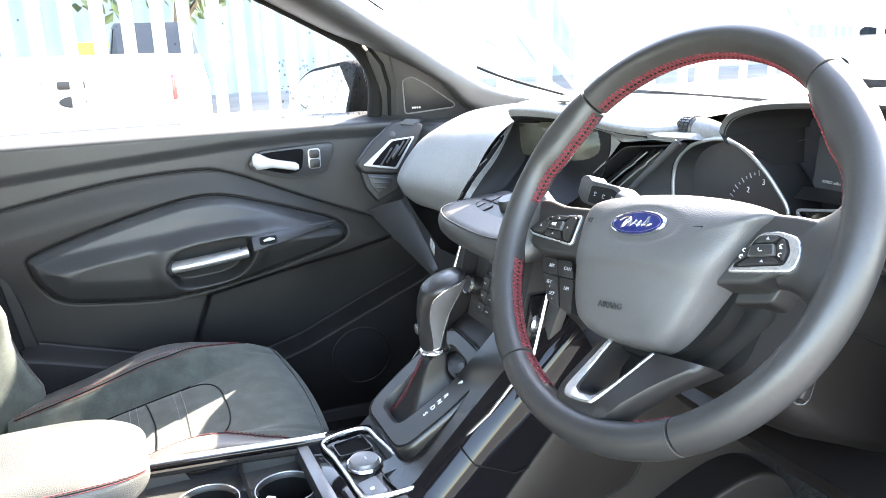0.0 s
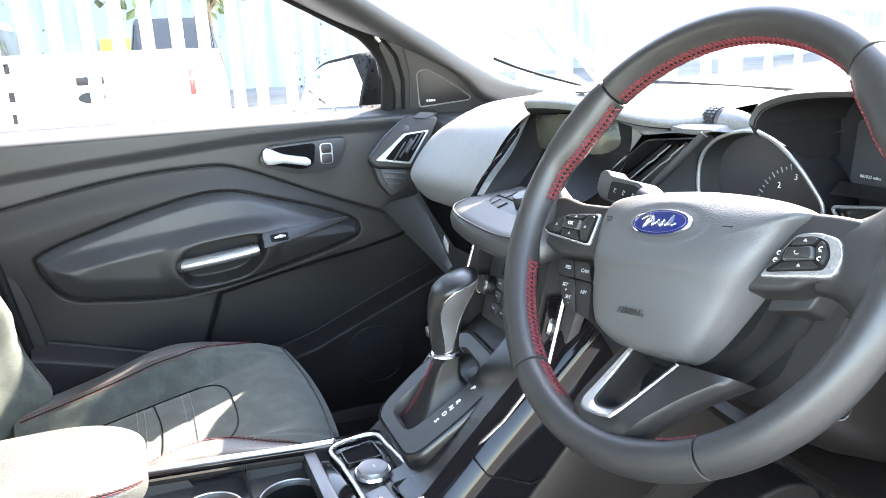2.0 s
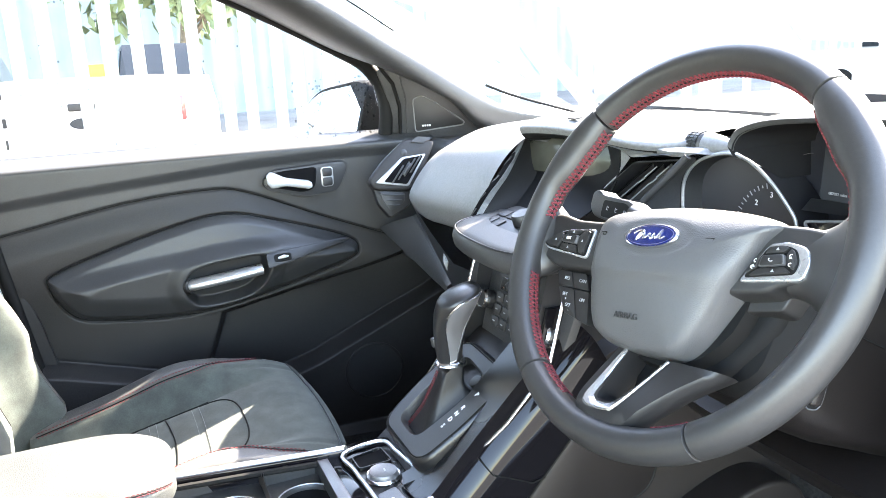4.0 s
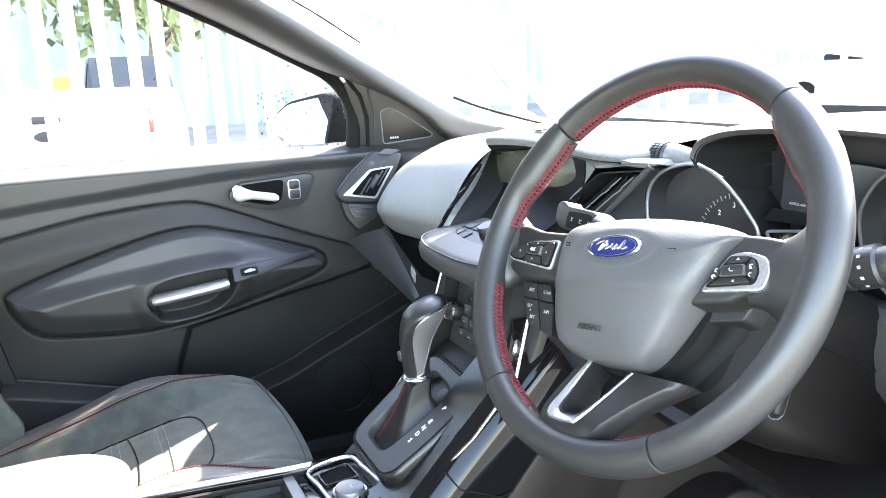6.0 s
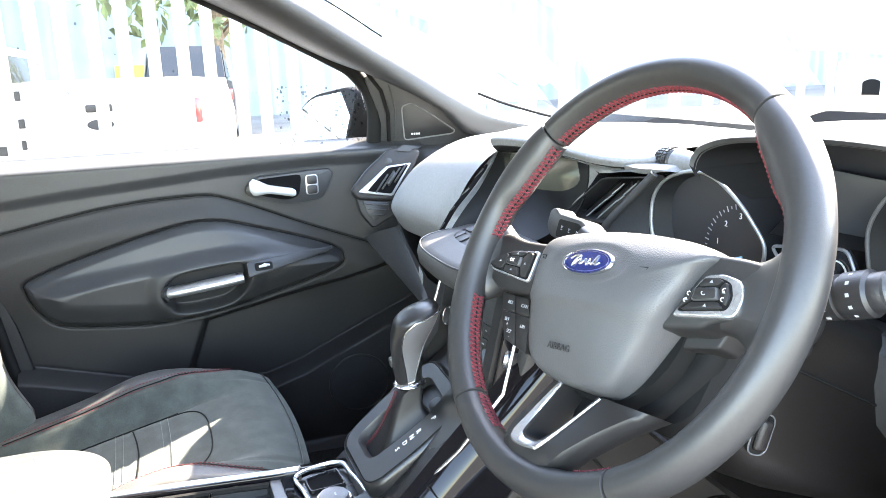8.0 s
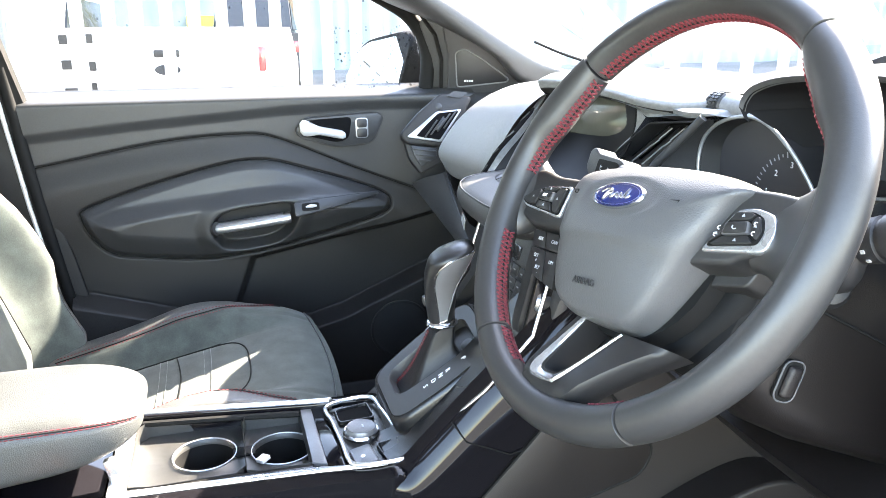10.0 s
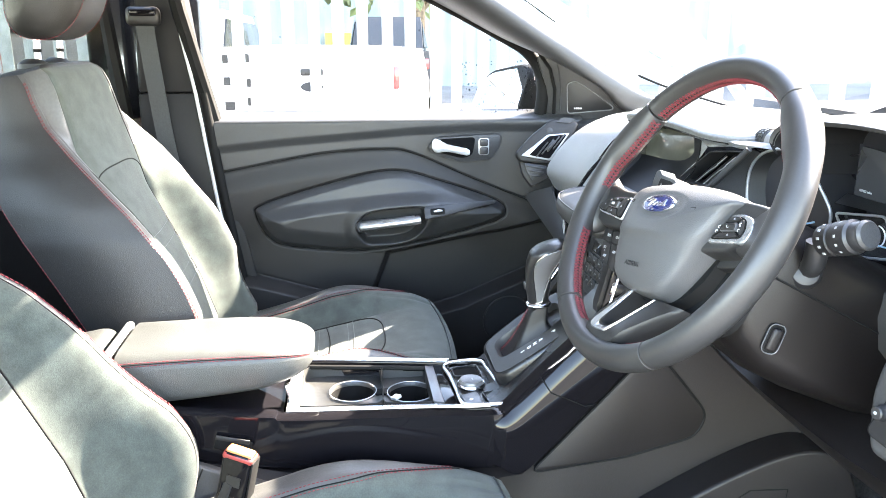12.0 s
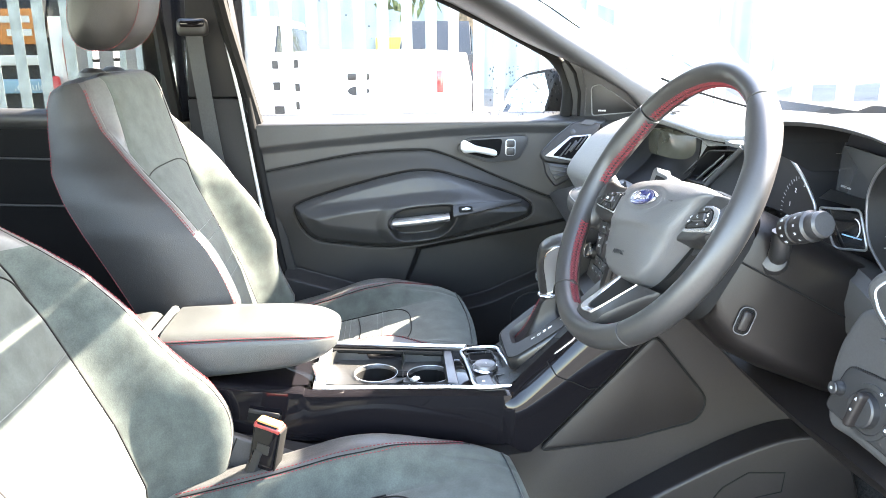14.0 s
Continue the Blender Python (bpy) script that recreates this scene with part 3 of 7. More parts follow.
def build_cabin_shell():
    f = thing("car_floor", "black carpeted car floor and footwells", "floor", kind="structure", at=(0, 0, 0.3))
    bm = bmesh.new()
    rings = []
    for y, z in ((-2.0, 0.38), (-0.9, 0.36), (-0.3, 0.34), (0.25, 0.33), (0.42, 0.40), (0.60, 0.62), (0.66, 0.80), (0.68, 0.93)):
        rings.append([Vector((x, y, z + 0.10 * math.exp(-((x - 0.03) / 0.09) ** 4))) for x in np.linspace(-0.80, 0.74, 40)])
    part("carpet", loft(rings, False, False), CARPET, f)
    part("firewall", box(1.5, 0.04, 0.75, Matrix.Translation((0.0, 0.74, 0.66))), PLASTIC_DARK, f)
    part("side_wall", box(0.03, 1.0, 0.6, Matrix.Translation((-0.80, 0.62, 0.65))), PLASTIC_DARK, f)
    part("outer_sill", box(0.12, 2.2, 0.14, Matrix.Translation((0.74, -0.5, 0.36)), 0.03), BODY_BLACK, f)
    part("outer_sill", box(0.12, 2.2, 0.14, Matrix.Translation((-0.80, -0.5, 0.33)), 0.03), BODY_BLACK, f)
    part("underbody", box(1.5, 3.6, 0.06, Matrix.Translation((0, -0.4, 0.25))), PLASTIC_DARK, f)
    b = thing("bonnet", "black car bonnet beyond the windscreen", "bonnet", kind="structure", at=(0.03, 1.2, 0.95))
    rings = []
    for i in range(9):
        y = 0.84 + 0.95 * i / 8
        rings.append([Vector((0.03 + 0.86 * s, y, 0.965 - 0.10 * (i / 8) ** 1.6 - 0.08 * s * s)) for s in np.linspace(-1, 1, 15)])
    part("panel", loft(rings, False, False), CAR_WHITE, b)
    part("skirt", box(1.66, 0.98, 0.55, Matrix.Translation((0.03, 1.31, 0.55)), 0.05), CAR_WHITE, b)
    rd = thing("rear_door", "closed rear passenger door, trim darkened for cabin shade", "car door", at=(-0.75, -1.4, 0.4))
    part("trim", box(0.06, 1.05, 0.66, Matrix.Translation((-0.78, -1.42, 0.68)), 0.02, 3), REAR_TRIM, rd)
    for zz, dy in ((0.90, 0.0), (0.80, -0.02)):
        part("trim_line", sweep([(-0.749, -0.92, zz + dy), (-0.749, -1.40, zz + dy + 0.02), (-0.749, -1.90, zz + 0.03)], 0.003, 6), PLASTIC_DARK, rd)
    part("sill_trim", sweep([(-0.765, -0.86, 1.0), (-0.765, -1.95, 1.03)], 0.028, 10), PLASTIC, rd)
    part("window_frame", sweep([(-0.74, -0.84, 1.0), (-0.69, -0.86, 1.42), (-0.67, -1.6, 1.43), (-0.73, -1.95, 1.05)], 0.02, 8), RUBBER, rd)
    pane = part("pane", prism([(-0.86, 1.0), (-1.92, 1.03), (-1.6, 1.42), (-0.87, 1.42)], 0.004, axes((-0.765, 0, 0), (0, 1, 0), (0, 0, 1))), TINT_GLASS, rd, "tinted rear glass")
    pane.visible_shadow = False
    rs = thing("rear_bench", "dark leather rear bench seat", "car seat", at=(0, -1.5, 0.4))
    part("cushion", box(1.3, 0.5, 0.2, Matrix.Translation((0.0, -1.45, 0.56)), 0.06, 4), LEATHER_SIDE, rs)
    part("backrest", box(1.3, 0.16, 0.65, pose(0, -1.78, 0.90, 18), 0.06, 4), LEATHER_SIDE, rs)


build_cabin_shell()


def build_rear_shell():
    """Plain unseen body sides, added to close the rear of the cabin and shade it."""
    r = thing("rear_body", "unseen black rear body shell that shades the cabin", "car body", kind="structure", at=(0, -1.6, 0.4))
    part("side_panel", box(0.05, 1.25, 0.72, Matrix.Translation((0.76, -1.52, 0.66)), 0.02, 2), BODY_BLACK, r)
    part("centre_post", box(0.07, 0.14, 0.46, pose(0.72, -0.92, 1.22, 0, -10), 0.02, 2), BODY_BLACK, r)
    for x in (-0.72, 0.72):
        part("rear_post", box(0.07, 0.34, 0.46, pose(x, -2.0, 1.20, 0, -10 if x > 0 else 10), 0.02, 2), BODY_BLACK, r)
    part("tailgate", box(1.5, 0.06, 0.80, Matrix.Translation((0.0, -2.18, 0.66)), 0.02, 2), BODY_BLACK, r)


build_rear_shell()


# ---- dashboard ----
def dash_profile(x):
    """Section of the padded dash at x: points (y, z) from the windscreen round to the knee side."""
    k = np.interp(x, [-0.74, -0.565, -0.50, -0.40, -0.15, 0.12], [0, 1, 2, 3, 4, 5])
    crest_y = np.interp(k, range(6), [0.34, 0.250, 0.214, 0.192, 0.170, 0.16])
    crest_z = np.interp(k, range(6), [0.965, 0.985, 1.003, 1.026, 1.050, 1.055])
    nose_y = np.interp(k, range(6), [0.24, 0.155, 0.113, 0.085, 0.075, 0.10])
    nose_z = np.interp(k, range(6), [0.89, 0.898, 0.912, 0.925, 0.945, 0.95])
    under_z = nose_z - 0.055
    return [(0.90, 0.97), (0.60, crest_z - 0.01), (0.40, crest_z + 0.012), (crest_y + 0.07, crest_z + 0.010), (crest_y, crest_z - 0.004), ((crest_y + nose_y) / 2 - 0.006, (crest_z + nose_z) / 2 + 0.012), (nose_y, nose_z), (nose_y + 0.006, nose_z - 0.03), (nose_y + 0.03, under_z), (nose_y + 0.10, under_z - 0.02), (nose_y + 0.16, under_z - 0.02)]


def build_dashboard():
    d = thing("dashboard", "grained charcoal dashboard with soft padded top", "dashboard", at=(0, 0.3, 0.7))
    rings = []
    for x in np.linspace(-0.735, -0.118, 32):
        rings.append([Vector((x, p.x, p.y)) for p in spline([(a, b, 0) for a, b in dash_profile(x)], 5)])
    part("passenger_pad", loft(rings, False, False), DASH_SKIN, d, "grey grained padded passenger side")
    # glovebox face: a smooth facet tapering towards the tunnel
    rings = []
    for t in np.linspace(0, 1, 10):
        top = Vector((-0.53, 0.128, 0.856)).lerp(Vector((-0.32, 0.116, 0.772)), t)
        low = Vector((-0.66, 0.098, 0.812)).lerp(Vector((-0.335, 0.110, 0.752)), t)
        rings.append([top + Vector((0, 0.05, 0.012)), top + Vector((0, 0.006, 0.003)), top, top.lerp(low, 0.5) + Vector((0, -0.004, 0.002)), low, low + Vector((0.0, 0.012, -0.008)), low + Vector((0.03, 0.14, -0.06))])
    part("glovebox_face", loft(rings, False, False), PLASTIC, d, "smooth lower glovebox facet", 30)
    part("airbag_strip", loft([[Vector((-0.53, 0.125, 0.885)), Vector((-0.52, 0.135, 0.858))], [Vector((-0.36, 0.095, 0.86)), Vector((-0.32, 0.112, 0.775))], [Vector((-0.24, 0.085, 0.83)), Vector((-0.22, 0.11, 0.72))], [Vector((-0.12, 0.06, 0.85)), Vector((-0.12, 0.10, 0.70))]], False, False), PLASTIC_DARK, d)
    part("airbag_tag", box(0.028, 0.002, 0.02, pose(-0.29, 0.092, 0.822, 0, 25, -8), 0.001), GREY_MARK, d)
    part("dash_end", box(0.16, 0.30, 0.13, Matrix.Translation((-0.665, 0.378, 0.925)), 0.018, 4), DASH_LOW, d)
    part("under_dash", box(0.62, 0.30, 0.02, Matrix.Translation((-0.42, 0.32, 0.74))), PLASTIC_DARK, d)
    return d


build_dashboard()


# ---- steering wheel ----
SPOKE_DARK = material("spoke_plastic", (0.012, 0.0115, 0.0115), 0.48, grain=0.1, bump=0.15)
SATIN_DARK = material("dark_satin", (0.12, 0.12, 0.125), 0.35, metal=0.4, grain=0.1)
WHEEL_C = Vector((0.371, 0.012, 0.9995))
WHEEL_R, WHEEL_T = 0.1700, 0.0144
_tilt, _yaw, _turn = radians(29.3), radians(6.5), radians(8.5)
_u = Vector((math.cos(_yaw), math.sin(_yaw), 0))
_v = Vector((0, math.sin(_tilt), math.cos(_tilt)))
_v = (_v - _u * _v.dot(_u)).normalized()
WHEEL = axes(WHEEL_C, _u, _v) @ Matrix.Rotation(_turn, 4, "Z")    # x right, y up the wheel, z to the driver


def resample(pts, n):
    """n points evenly along a smooth 2D line through pts."""
    fine = spline([(a, b, 0) for a, b in pts], 10)
    acc = [0.0]
    for p, q in zip(fine, fine[1:]):
        acc.append(acc[-1] + (q - p).length)
    return [(float(np.interp(s, acc, [p.x for p in fine])), float(np.interp(s, acc, [p.y for p in fine]))) for s in np.linspace(0, acc[-1], n)]


def build_wheel():
    w = thing("steering_wheel", "black leather steering wheel with red stitching, turned slightly", "steering wheel", at=WHEEL_C)
    W = WHEEL

    def thumb(a):
        """Swelling of the grip towards the hub at ten and two o'clock."""
        a = a % 360
        return math.exp(-((a - 33) / 12) ** 4) + math.exp(-((a - 147) / 12) ** 4)

    def rim_point(a, t, k=1.0):
        r = WHEEL_T * (1 + 0.05 * thumb(a)) * k
        rr = r * math.cos(t) * (1 if math.cos(t) > 0 else 1 + 0.42 * thumb(a))
        ca, sa = math.cos(radians(a)), math.sin(radians(a))
        return W @ Vector(((WHEEL_R + rr) * ca, (WHEEL_R + rr) * sa, r * 1.16 * math.sin(t)))

    def rim_piece(a0, a1, label):
        n = int((a1 - a0) / 2.0) + 2
        rings = []
        for i, a in enumerate(np.linspace(a0, a1, n)):
            k = 0.90 if i in (0, n - 1) else 0.985 if i in (1, n - 2) else 1.0
            a = a0 + 0.25 if i == 1 else a1 - 0.25 if i == n - 2 else a
            rings.append([rim_point(a, 2 * math.pi * j / 26, k) for j in range(26)])
        return part("rim_section", loft(rings), LEATHER_RIM, w, label)

    for a0, a1 in ((46.6, 132.2), (132.6, 230.4), (230.8, 297.6), (298.0, 406.2)):
        rim_piece(a0, a1, "smooth black leather")
    # red lacing round the inner side of the rim
    for a0, a1 in ((49, 131), (134, 172), (194, 229.5), (232, 247), (285, 297), (328, 336), (8, 45)):
        bm = bmesh.new()
        k = int((a1 - a0) * 0.62)
        for i in range(k):
            for s in (1, -1):
                pts = [rim_point(a0 + (a1 - a0) * (i + 0.5 + 0.46 * q) / k, math.pi + 0.04 + s * q * 0.36, 1.015) for q in (-1, 0, 1)]
                sweep(pts, 0.00085, 5, bm=bm)
        part("stitching", bm, RED_THREAD, w, "red cross-stitched seam")
        part("seam_channel", sweep([rim_point(a, math.pi + 0.04, 1.0) for a in np.linspace(a0, a1, k + 2)], 0.0008, 5), RUBBER, w)

    # airbag cover: a domed, lopsided shield with a crease across it
    bag = [(-0.0826, 0.0136), (-0.0715, 0.0287), (-0.0303, 0.0357), (0.0117, 0.0372), (0.0547, 0.0340), (0.0848, 0.0285), (0.1015, 0.0210), (0.0904, 0.0070), (0.0729, -0.0256), (0.0546, -0.062), (0.0433, -0.0799), (0.0330, -0.0895), (0.0230, -0.0928), (-0.0008, -0.0938), (-0.0362, -0.0915), (-0.0569, -0.0840), (-0.0672, -0.0741), (-0.0757, -0.0504), (-0.0804, -0.0218)]
    line = spline([(x, y, 0) for x, y in bag], 4, True)
    mid = Vector((0.004, -0.025, 0))

    def shield(s, z):
        out = []
        for p in line:
            q = mid + (p - mid) * s
            swell = 0.008 * (1 - s ** 6) * (1 - ((q.y + 0.033) / 0.070) ** 2 if q.y > -0.033 else max(0.0, 1 + (q.y + 0.033) / 0.058))
            drop = 0.05 * max(0.0, -0.033 - q.y) + 8.0 * max(0.0, q.y - 0.008) ** 2 + 0.0030 * float(smooth(-0.0285, -0.0365, q.y + 0.06 * abs(q.x) * 0.3))
            oval = (q.x + 0.0055) ** 2 / 0.041 ** 2 + (q.y - 0.0020) ** 2 / 0.0175 ** 2
            dish = 0.0014 * float(smooth(1.15, 0.85, oval)) if s < 0.97 else 0.0
            out.append(W @ (q + Vector((0, 0, z + swell - (drop if s < 1 else 0.7 * drop) - dish))))
        return out

    dome = [(1.0, -0.040), (1.0, -0.0125), (0.994, -0.0085), (0.975, -0.0040), (0.945, -0.0012), (0.90, 0.0008)] + [(s, 0.0008 + 0.0062 * (1 - (s / 0.90) ** 2)) for s in np.linspace(0.85, 0.03, 22)]
    part("airbag_cover", loft([shield(s, z) for s, z in dome]), AIRBAG_SKIN, w, "grey grained airbag cover", 60)
    # oval badge with a plain stroke for its lettering
    Bm = W @ Matrix.Translation((-0.0055, 0.0020, 0.0108)) @ Matrix.Rotation(radians(2.5), 4, "Z") @ Matrix.Rotation(radians(-7), 4, "X")
    D = Matrix.Diagonal((0.0288, 0.0112, 1, 1))
    b = part("badge", lathe([(1.0, 0.0), (1.0, 0.0015), (0.95, 0.0028), (0.90, 0.0022), (0.0, 0.0022)], Bm @ D, 48), CHROME, w, "oval chrome-rimmed maker's badge")
    part("badge_field", lathe([(0.90, 0.0), (0.90, 0.0026), (0.84, 0.0028), (0.0, 0.0030)], Bm @ D, 48), BADGE_BLUE, b)
    part("badge_line", sweep([Bm @ Vector((0.0245 * math.cos(a), 0.0088 * math.sin(a), 0.0029)) for a in np.linspace(0, 2 * math.pi, 48, endpoint=False)], 0.00035, 4, True), CHROME, b)
    scr = [(-0.0175, 0.0020), (-0.0120, 0.0050), (-0.0070, 0.0042), (-0.0110, 0.0020), (-0.0135, -0.0045), (-0.0085, 0.0000), (-0.0050, 0.0015), (-0.0060, -0.0030), (-0.0020, -0.0010), (0.0000, 0.0012), (0.0020, -0.0032), (0.0048, 0.0010), (0.0070, -0.0030), (0.0100, 0.0010), (0.0125, 0.0050), (0.0115, -0.0030), (0.0165, -0.0015)]
    part("badge_mark", sweep([Bm @ Vector((p.x, p.y, 0.0032)) for p in spline([(a, c, 0) for a, c in scr], 4)], 0.00095, 6), CHROME, b)

    # left spoke: dark plastic with a five-way pad in a thin bright frame
    left = [(-0.066, 0.0240), (-0.0839, 0.0207), (-0.120, 0.0225), (-0.145, 0.0290), (-0.160, 0.0270), (-0.162, -0.0170), (-0.1490, -0.0200), (-0.1327, -0.0273), (-0.0884, -0.0275), (-0.060, -0.030)]
    sp = part("left_spoke", prism(round_poly(left, 0.008), 0.026, W @ Matrix.Translation((0, 0, -0.033)), 0.006, 4), SPOKE_DARK, w)
    right = [(0.062, 0.0290), (0.1000, 0.0225), (0.118, 0.0215), (0.140, 0.0180), (0.140, -0.0240), (0.1205, -0.0225), (0.1060, -0.0265), (0.0985, -0.0315), (0.0528, -0.0370)]
    sr = part("right_spoke", prism(round_poly(right, 0.007), 0.026, W @ Matrix.Translation((0, 0, -0.0335)), 0.006, 4), LEATHER_RIM, w)

    def spoke_grip(sg, x0, top, low, lift_power, thick):
        """Leather that flares from a spoke into the rim, above and below it."""
        rings = []
        for i in range(13):
            t = i / 12
            yt, yb = top[0] + (top[1] - top[0]) * t ** 2.4, low[0] + (low[1] - low[0]) * t ** 2.0
            zc, th = -0.0205 * (1 - t ** lift_power), thick[0] + (thick[1] - thick[0]) * t ** lift_power
            ring = []
            for j in range(24):
                a = 2 * math.pi * j / 24
                cy, cz = math.cos(a), math.sin(a)
                y = (yt + yb) / 2 + (yt - yb) / 2 * math.copysign(abs(cy) ** 0.75, cy)
                end = math.sqrt((WHEEL_R - 0.003) ** 2 - y * y)
                ring.append(W @ Vector((sg * (x0 + (end - x0) * t), y, zc + th * math.copysign(abs(cz) ** 0.75, cz))))
            rings.append(ring)
        part("thumb_rest", loft(rings), LEATHER_RIM, w, "leather thumb rest flowing into the rim", 60)

    spoke_grip(1, 0.112, (0.0205, 0.046), (-0.030, -0.070), 2.2, (0.013, 0.0155))
    spoke_grip(-1, 0.128, (0.0245, 0.046), (-0.0215, -0.046), 5.0, (0.0125, 0.0150))

    def pad(frame_line, field_line, ok, keys, owner, z):
        fr = part("button_frame", prism(round_poly(frame_line, 0.005), 0.006, W @ Matrix.Translation((0, 0, z - 0.0045)), 0.0016, 3), SATIN_BRIGHT, w, "bright frame round the button pad")
        part("button_field", prism(round_poly(field_line, 0.0035), 0.004, W @ Matrix.Translation((0, 0, z - 0.0016)), 0.0006), RUBBER, fr)
        for k, poly in enumerate(keys):
            c = sum((Vector(q) for q in poly), Vector((0, 0))) / len(poly)
            part("arrow_button", prism(round_poly([tuple(c + (Vector(q) - c) * 0.93) for q in poly], 0.0016, 3), 0.0026, W @ Matrix.Translation((0, 0, z + 0.0020)), 0.0008), SPOKE_DARK, fr)
            part("button_mark", prism([(c.x - 0.0014, c.y - 0.0008), (c.x + 0.0014, c.y - 0.0008), (c.x, c.y + 0.0014)], 0.0002, W @ Matrix.Translation((0, 0, z + 0.0047))), GREY_MARK, fr)
        part("ok_edge", prism(round_poly(ok, 0.002, 3), 0.0044, W @ Matrix.Translation((0, 0, z + 0.0012)), 0.0010), SATIN_DARK, fr)
        c = sum((Vector(q) for q in ok), Vector((0, 0))) / 4
        part("ok_button", prism(round_poly([tuple(c + (Vector(q) - c) * 0.88) for q in ok], 0.0018, 3), 0.0046, W @ Matrix.Translation((0, 0, z + 0.0018)), 0.0010), SPOKE_DARK, fr)
        return fr

    ok = [(-0.1275, -0.0030), (-0.1072, -0.0047), (-0.1060, 0.0043), (-0.1265, 0.0042)]
    pad([(-0.1600, -0.0052), (-0.1400, 0.0068), (-0.1248, 0.0112), (-0.0885, 0.0125), (-0.0915, -0.0180), (-0.1480, -0.0100)],
        [(-0.1555, -0.0042), (-0.1390, 0.0053), (-0.1240, 0.0095), (-0.0905, 0.0105), (-0.0930, -0.0160), (-0.1475, -0.0084)], ok,
        [[(-0.1265, 0.0052), (-0.1060, 0.0052), (-0.1010, 0.0094), (-0.1225, 0.0090)], [(-0.1280, -0.0040), (-0.1075, -0.0056), (-0.1030, -0.0138), (-0.1290, -0.0104)], [(-0.1050, 0.0050), (-0.1060, -0.0046), (-0.1005, -0.0145), (-0.0938, -0.0148), (-0.0918, 0.0094), (-0.0995, 0.0094)], [(-0.1275, 0.0048), (-0.1285, -0.0034), (-0.1320, -0.0090), (-0.1460, -0.0076), (-0.1530, -0.0040), (-0.1390, 0.0044), (-0.1300, 0.0076)]], sp, -0.0060)
    text_part("button_text", "OK", 0.0044, W @ Matrix.Translation((-0.1168, 0.0003, 0.0007)) @ Matrix.Rotation(radians(-2), 4, "Z"), WHITE_MARK, w)
    ok = [(0.0912, -0.0138), (0.1124, -0.0107), (0.1101, -0.0025), (0.0926, -0.0046)]
    fr = pad([(0.0745, -0.0262), (0.0942, 0.0062), (0.1088, 0.0085), (0.1245, 0.0045), (0.1295, -0.0075), (0.1262, -0.0212)],
             [(0.0792, -0.0222), (0.0950, 0.0036), (0.1085, 0.0050), (0.1175, 0.0020), (0.1215, -0.0075), (0.1195, -0.0168)], ok,
             [[(0.0935, -0.0036), (0.1095, -0.0016), (0.1130, 0.0026), (0.1080, 0.0042), (0.0958, 0.0030)], [(0.0908, -0.0148), (0.1120, -0.0118), (0.1180, -0.0158), (0.1150, -0.0168), (0.0830, -0.0212)], [(0.1110, -0.0026), (0.1132, -0.0104), (0.1190, -0.0150), (0.1206, -0.0075), (0.1165, 0.0012), (0.1140, 0.0022)], [(0.0918, -0.0046), (0.0902, -0.0140), (0.0815, -0.0210), (0.0860, -0.0130)]], sr, -0.0060)
    part("phone_mark", sweep([W @ Vector((0.1015 + 0.0019 * math.cos(a), -0.0078 + 0.0014 * math.sin(a), 0.0005)) for a in np.linspace(2.4, 5.6, 9)], 0.0004, 5), GREY_MARK, fr)
    for x, y in ((0.0885, -0.0090), (0.0870, -0.0140), (0.1160, -0.0040), (0.1165, -0.0105)):
        part("call_mark", sweep([W @ Vector((x + 0.0013 * math.cos(a), y + 0.0013 * math.sin(a), -0.0008)) for a in np.linspace(1.0, 5.0, 8)], 0.00035, 4), WHITE_MARK, fr)

    # speed-limit keys under the left spoke
    for poly, txt, tx, ty in (([(-0.1358, -0.0285), (-0.1160, -0.0292), (-0.1085, -0.0448), (-0.1291, -0.0436)], "RES", -0.1195, -0.0362), ([(-0.1150, -0.0292), (-0.0960, -0.0298), (-0.0865, -0.0462), (-0.1072, -0.0450)], "CAN", -0.0975, -0.0376), ([(-0.1288, -0.0448), (-0.1072, -0.0460), (-0.0940, -0.0745), (-0.1123, -0.0695)], "", 0, 0), ([(-0.1058, -0.0460), (-0.0860, -0.0474), (-0.0765, -0.0785), (-0.0925, -0.0748)], "LIM", -0.0915, -0.0560)):
        k = part("cruise_key", prism(round_poly(poly, 0.002, 3), 0.012, W @ Matrix.Translation((0, 0, -0.0270)), 0.0014), SPOKE_DARK, w)
        for body, x, y in ([(txt, tx, ty)] if txt else [("SET", -0.1165, -0.0520), ("+", -0.1140, -0.0565), ("SET", -0.1085, -0.0625), ("-", -0.1060, -0.0672)]):
            text_part("key_text", body, 0.0046, W @ Matrix.Translation((x, y, -0.0149)) @ Matrix.Rotation(radians(-4), 4, "Z"), GREY_MARK, k)

    # lower spoke: a broad fork whose opening is edged in silver
    lift = lambda y: float(np.interp(y, [-0.163, -0.146, -0.092], [0.0085, 0.0085, -0.0165]))
    outer = resample([(-0.034, -0.088), (-0.0425, -0.128), (-0.0435, -0.148), (-0.0370, -0.1590), (-0.0185, -0.1635), (0.0036, -0.1615), (0.0190, -0.1545), (0.0300, -0.1400), (0.0480, -0.1190), (0.0740, -0.0960)], 36)
    hole = resample([(-0.0208, -0.092), (-0.0235, -0.132), (-0.0225, -0.1385), (-0.0190, -0.1408), (-0.0100, -0.1408), (-0.0030, -0.1385), (0.0060, -0.1260), (0.0225, -0.0945)], 36)
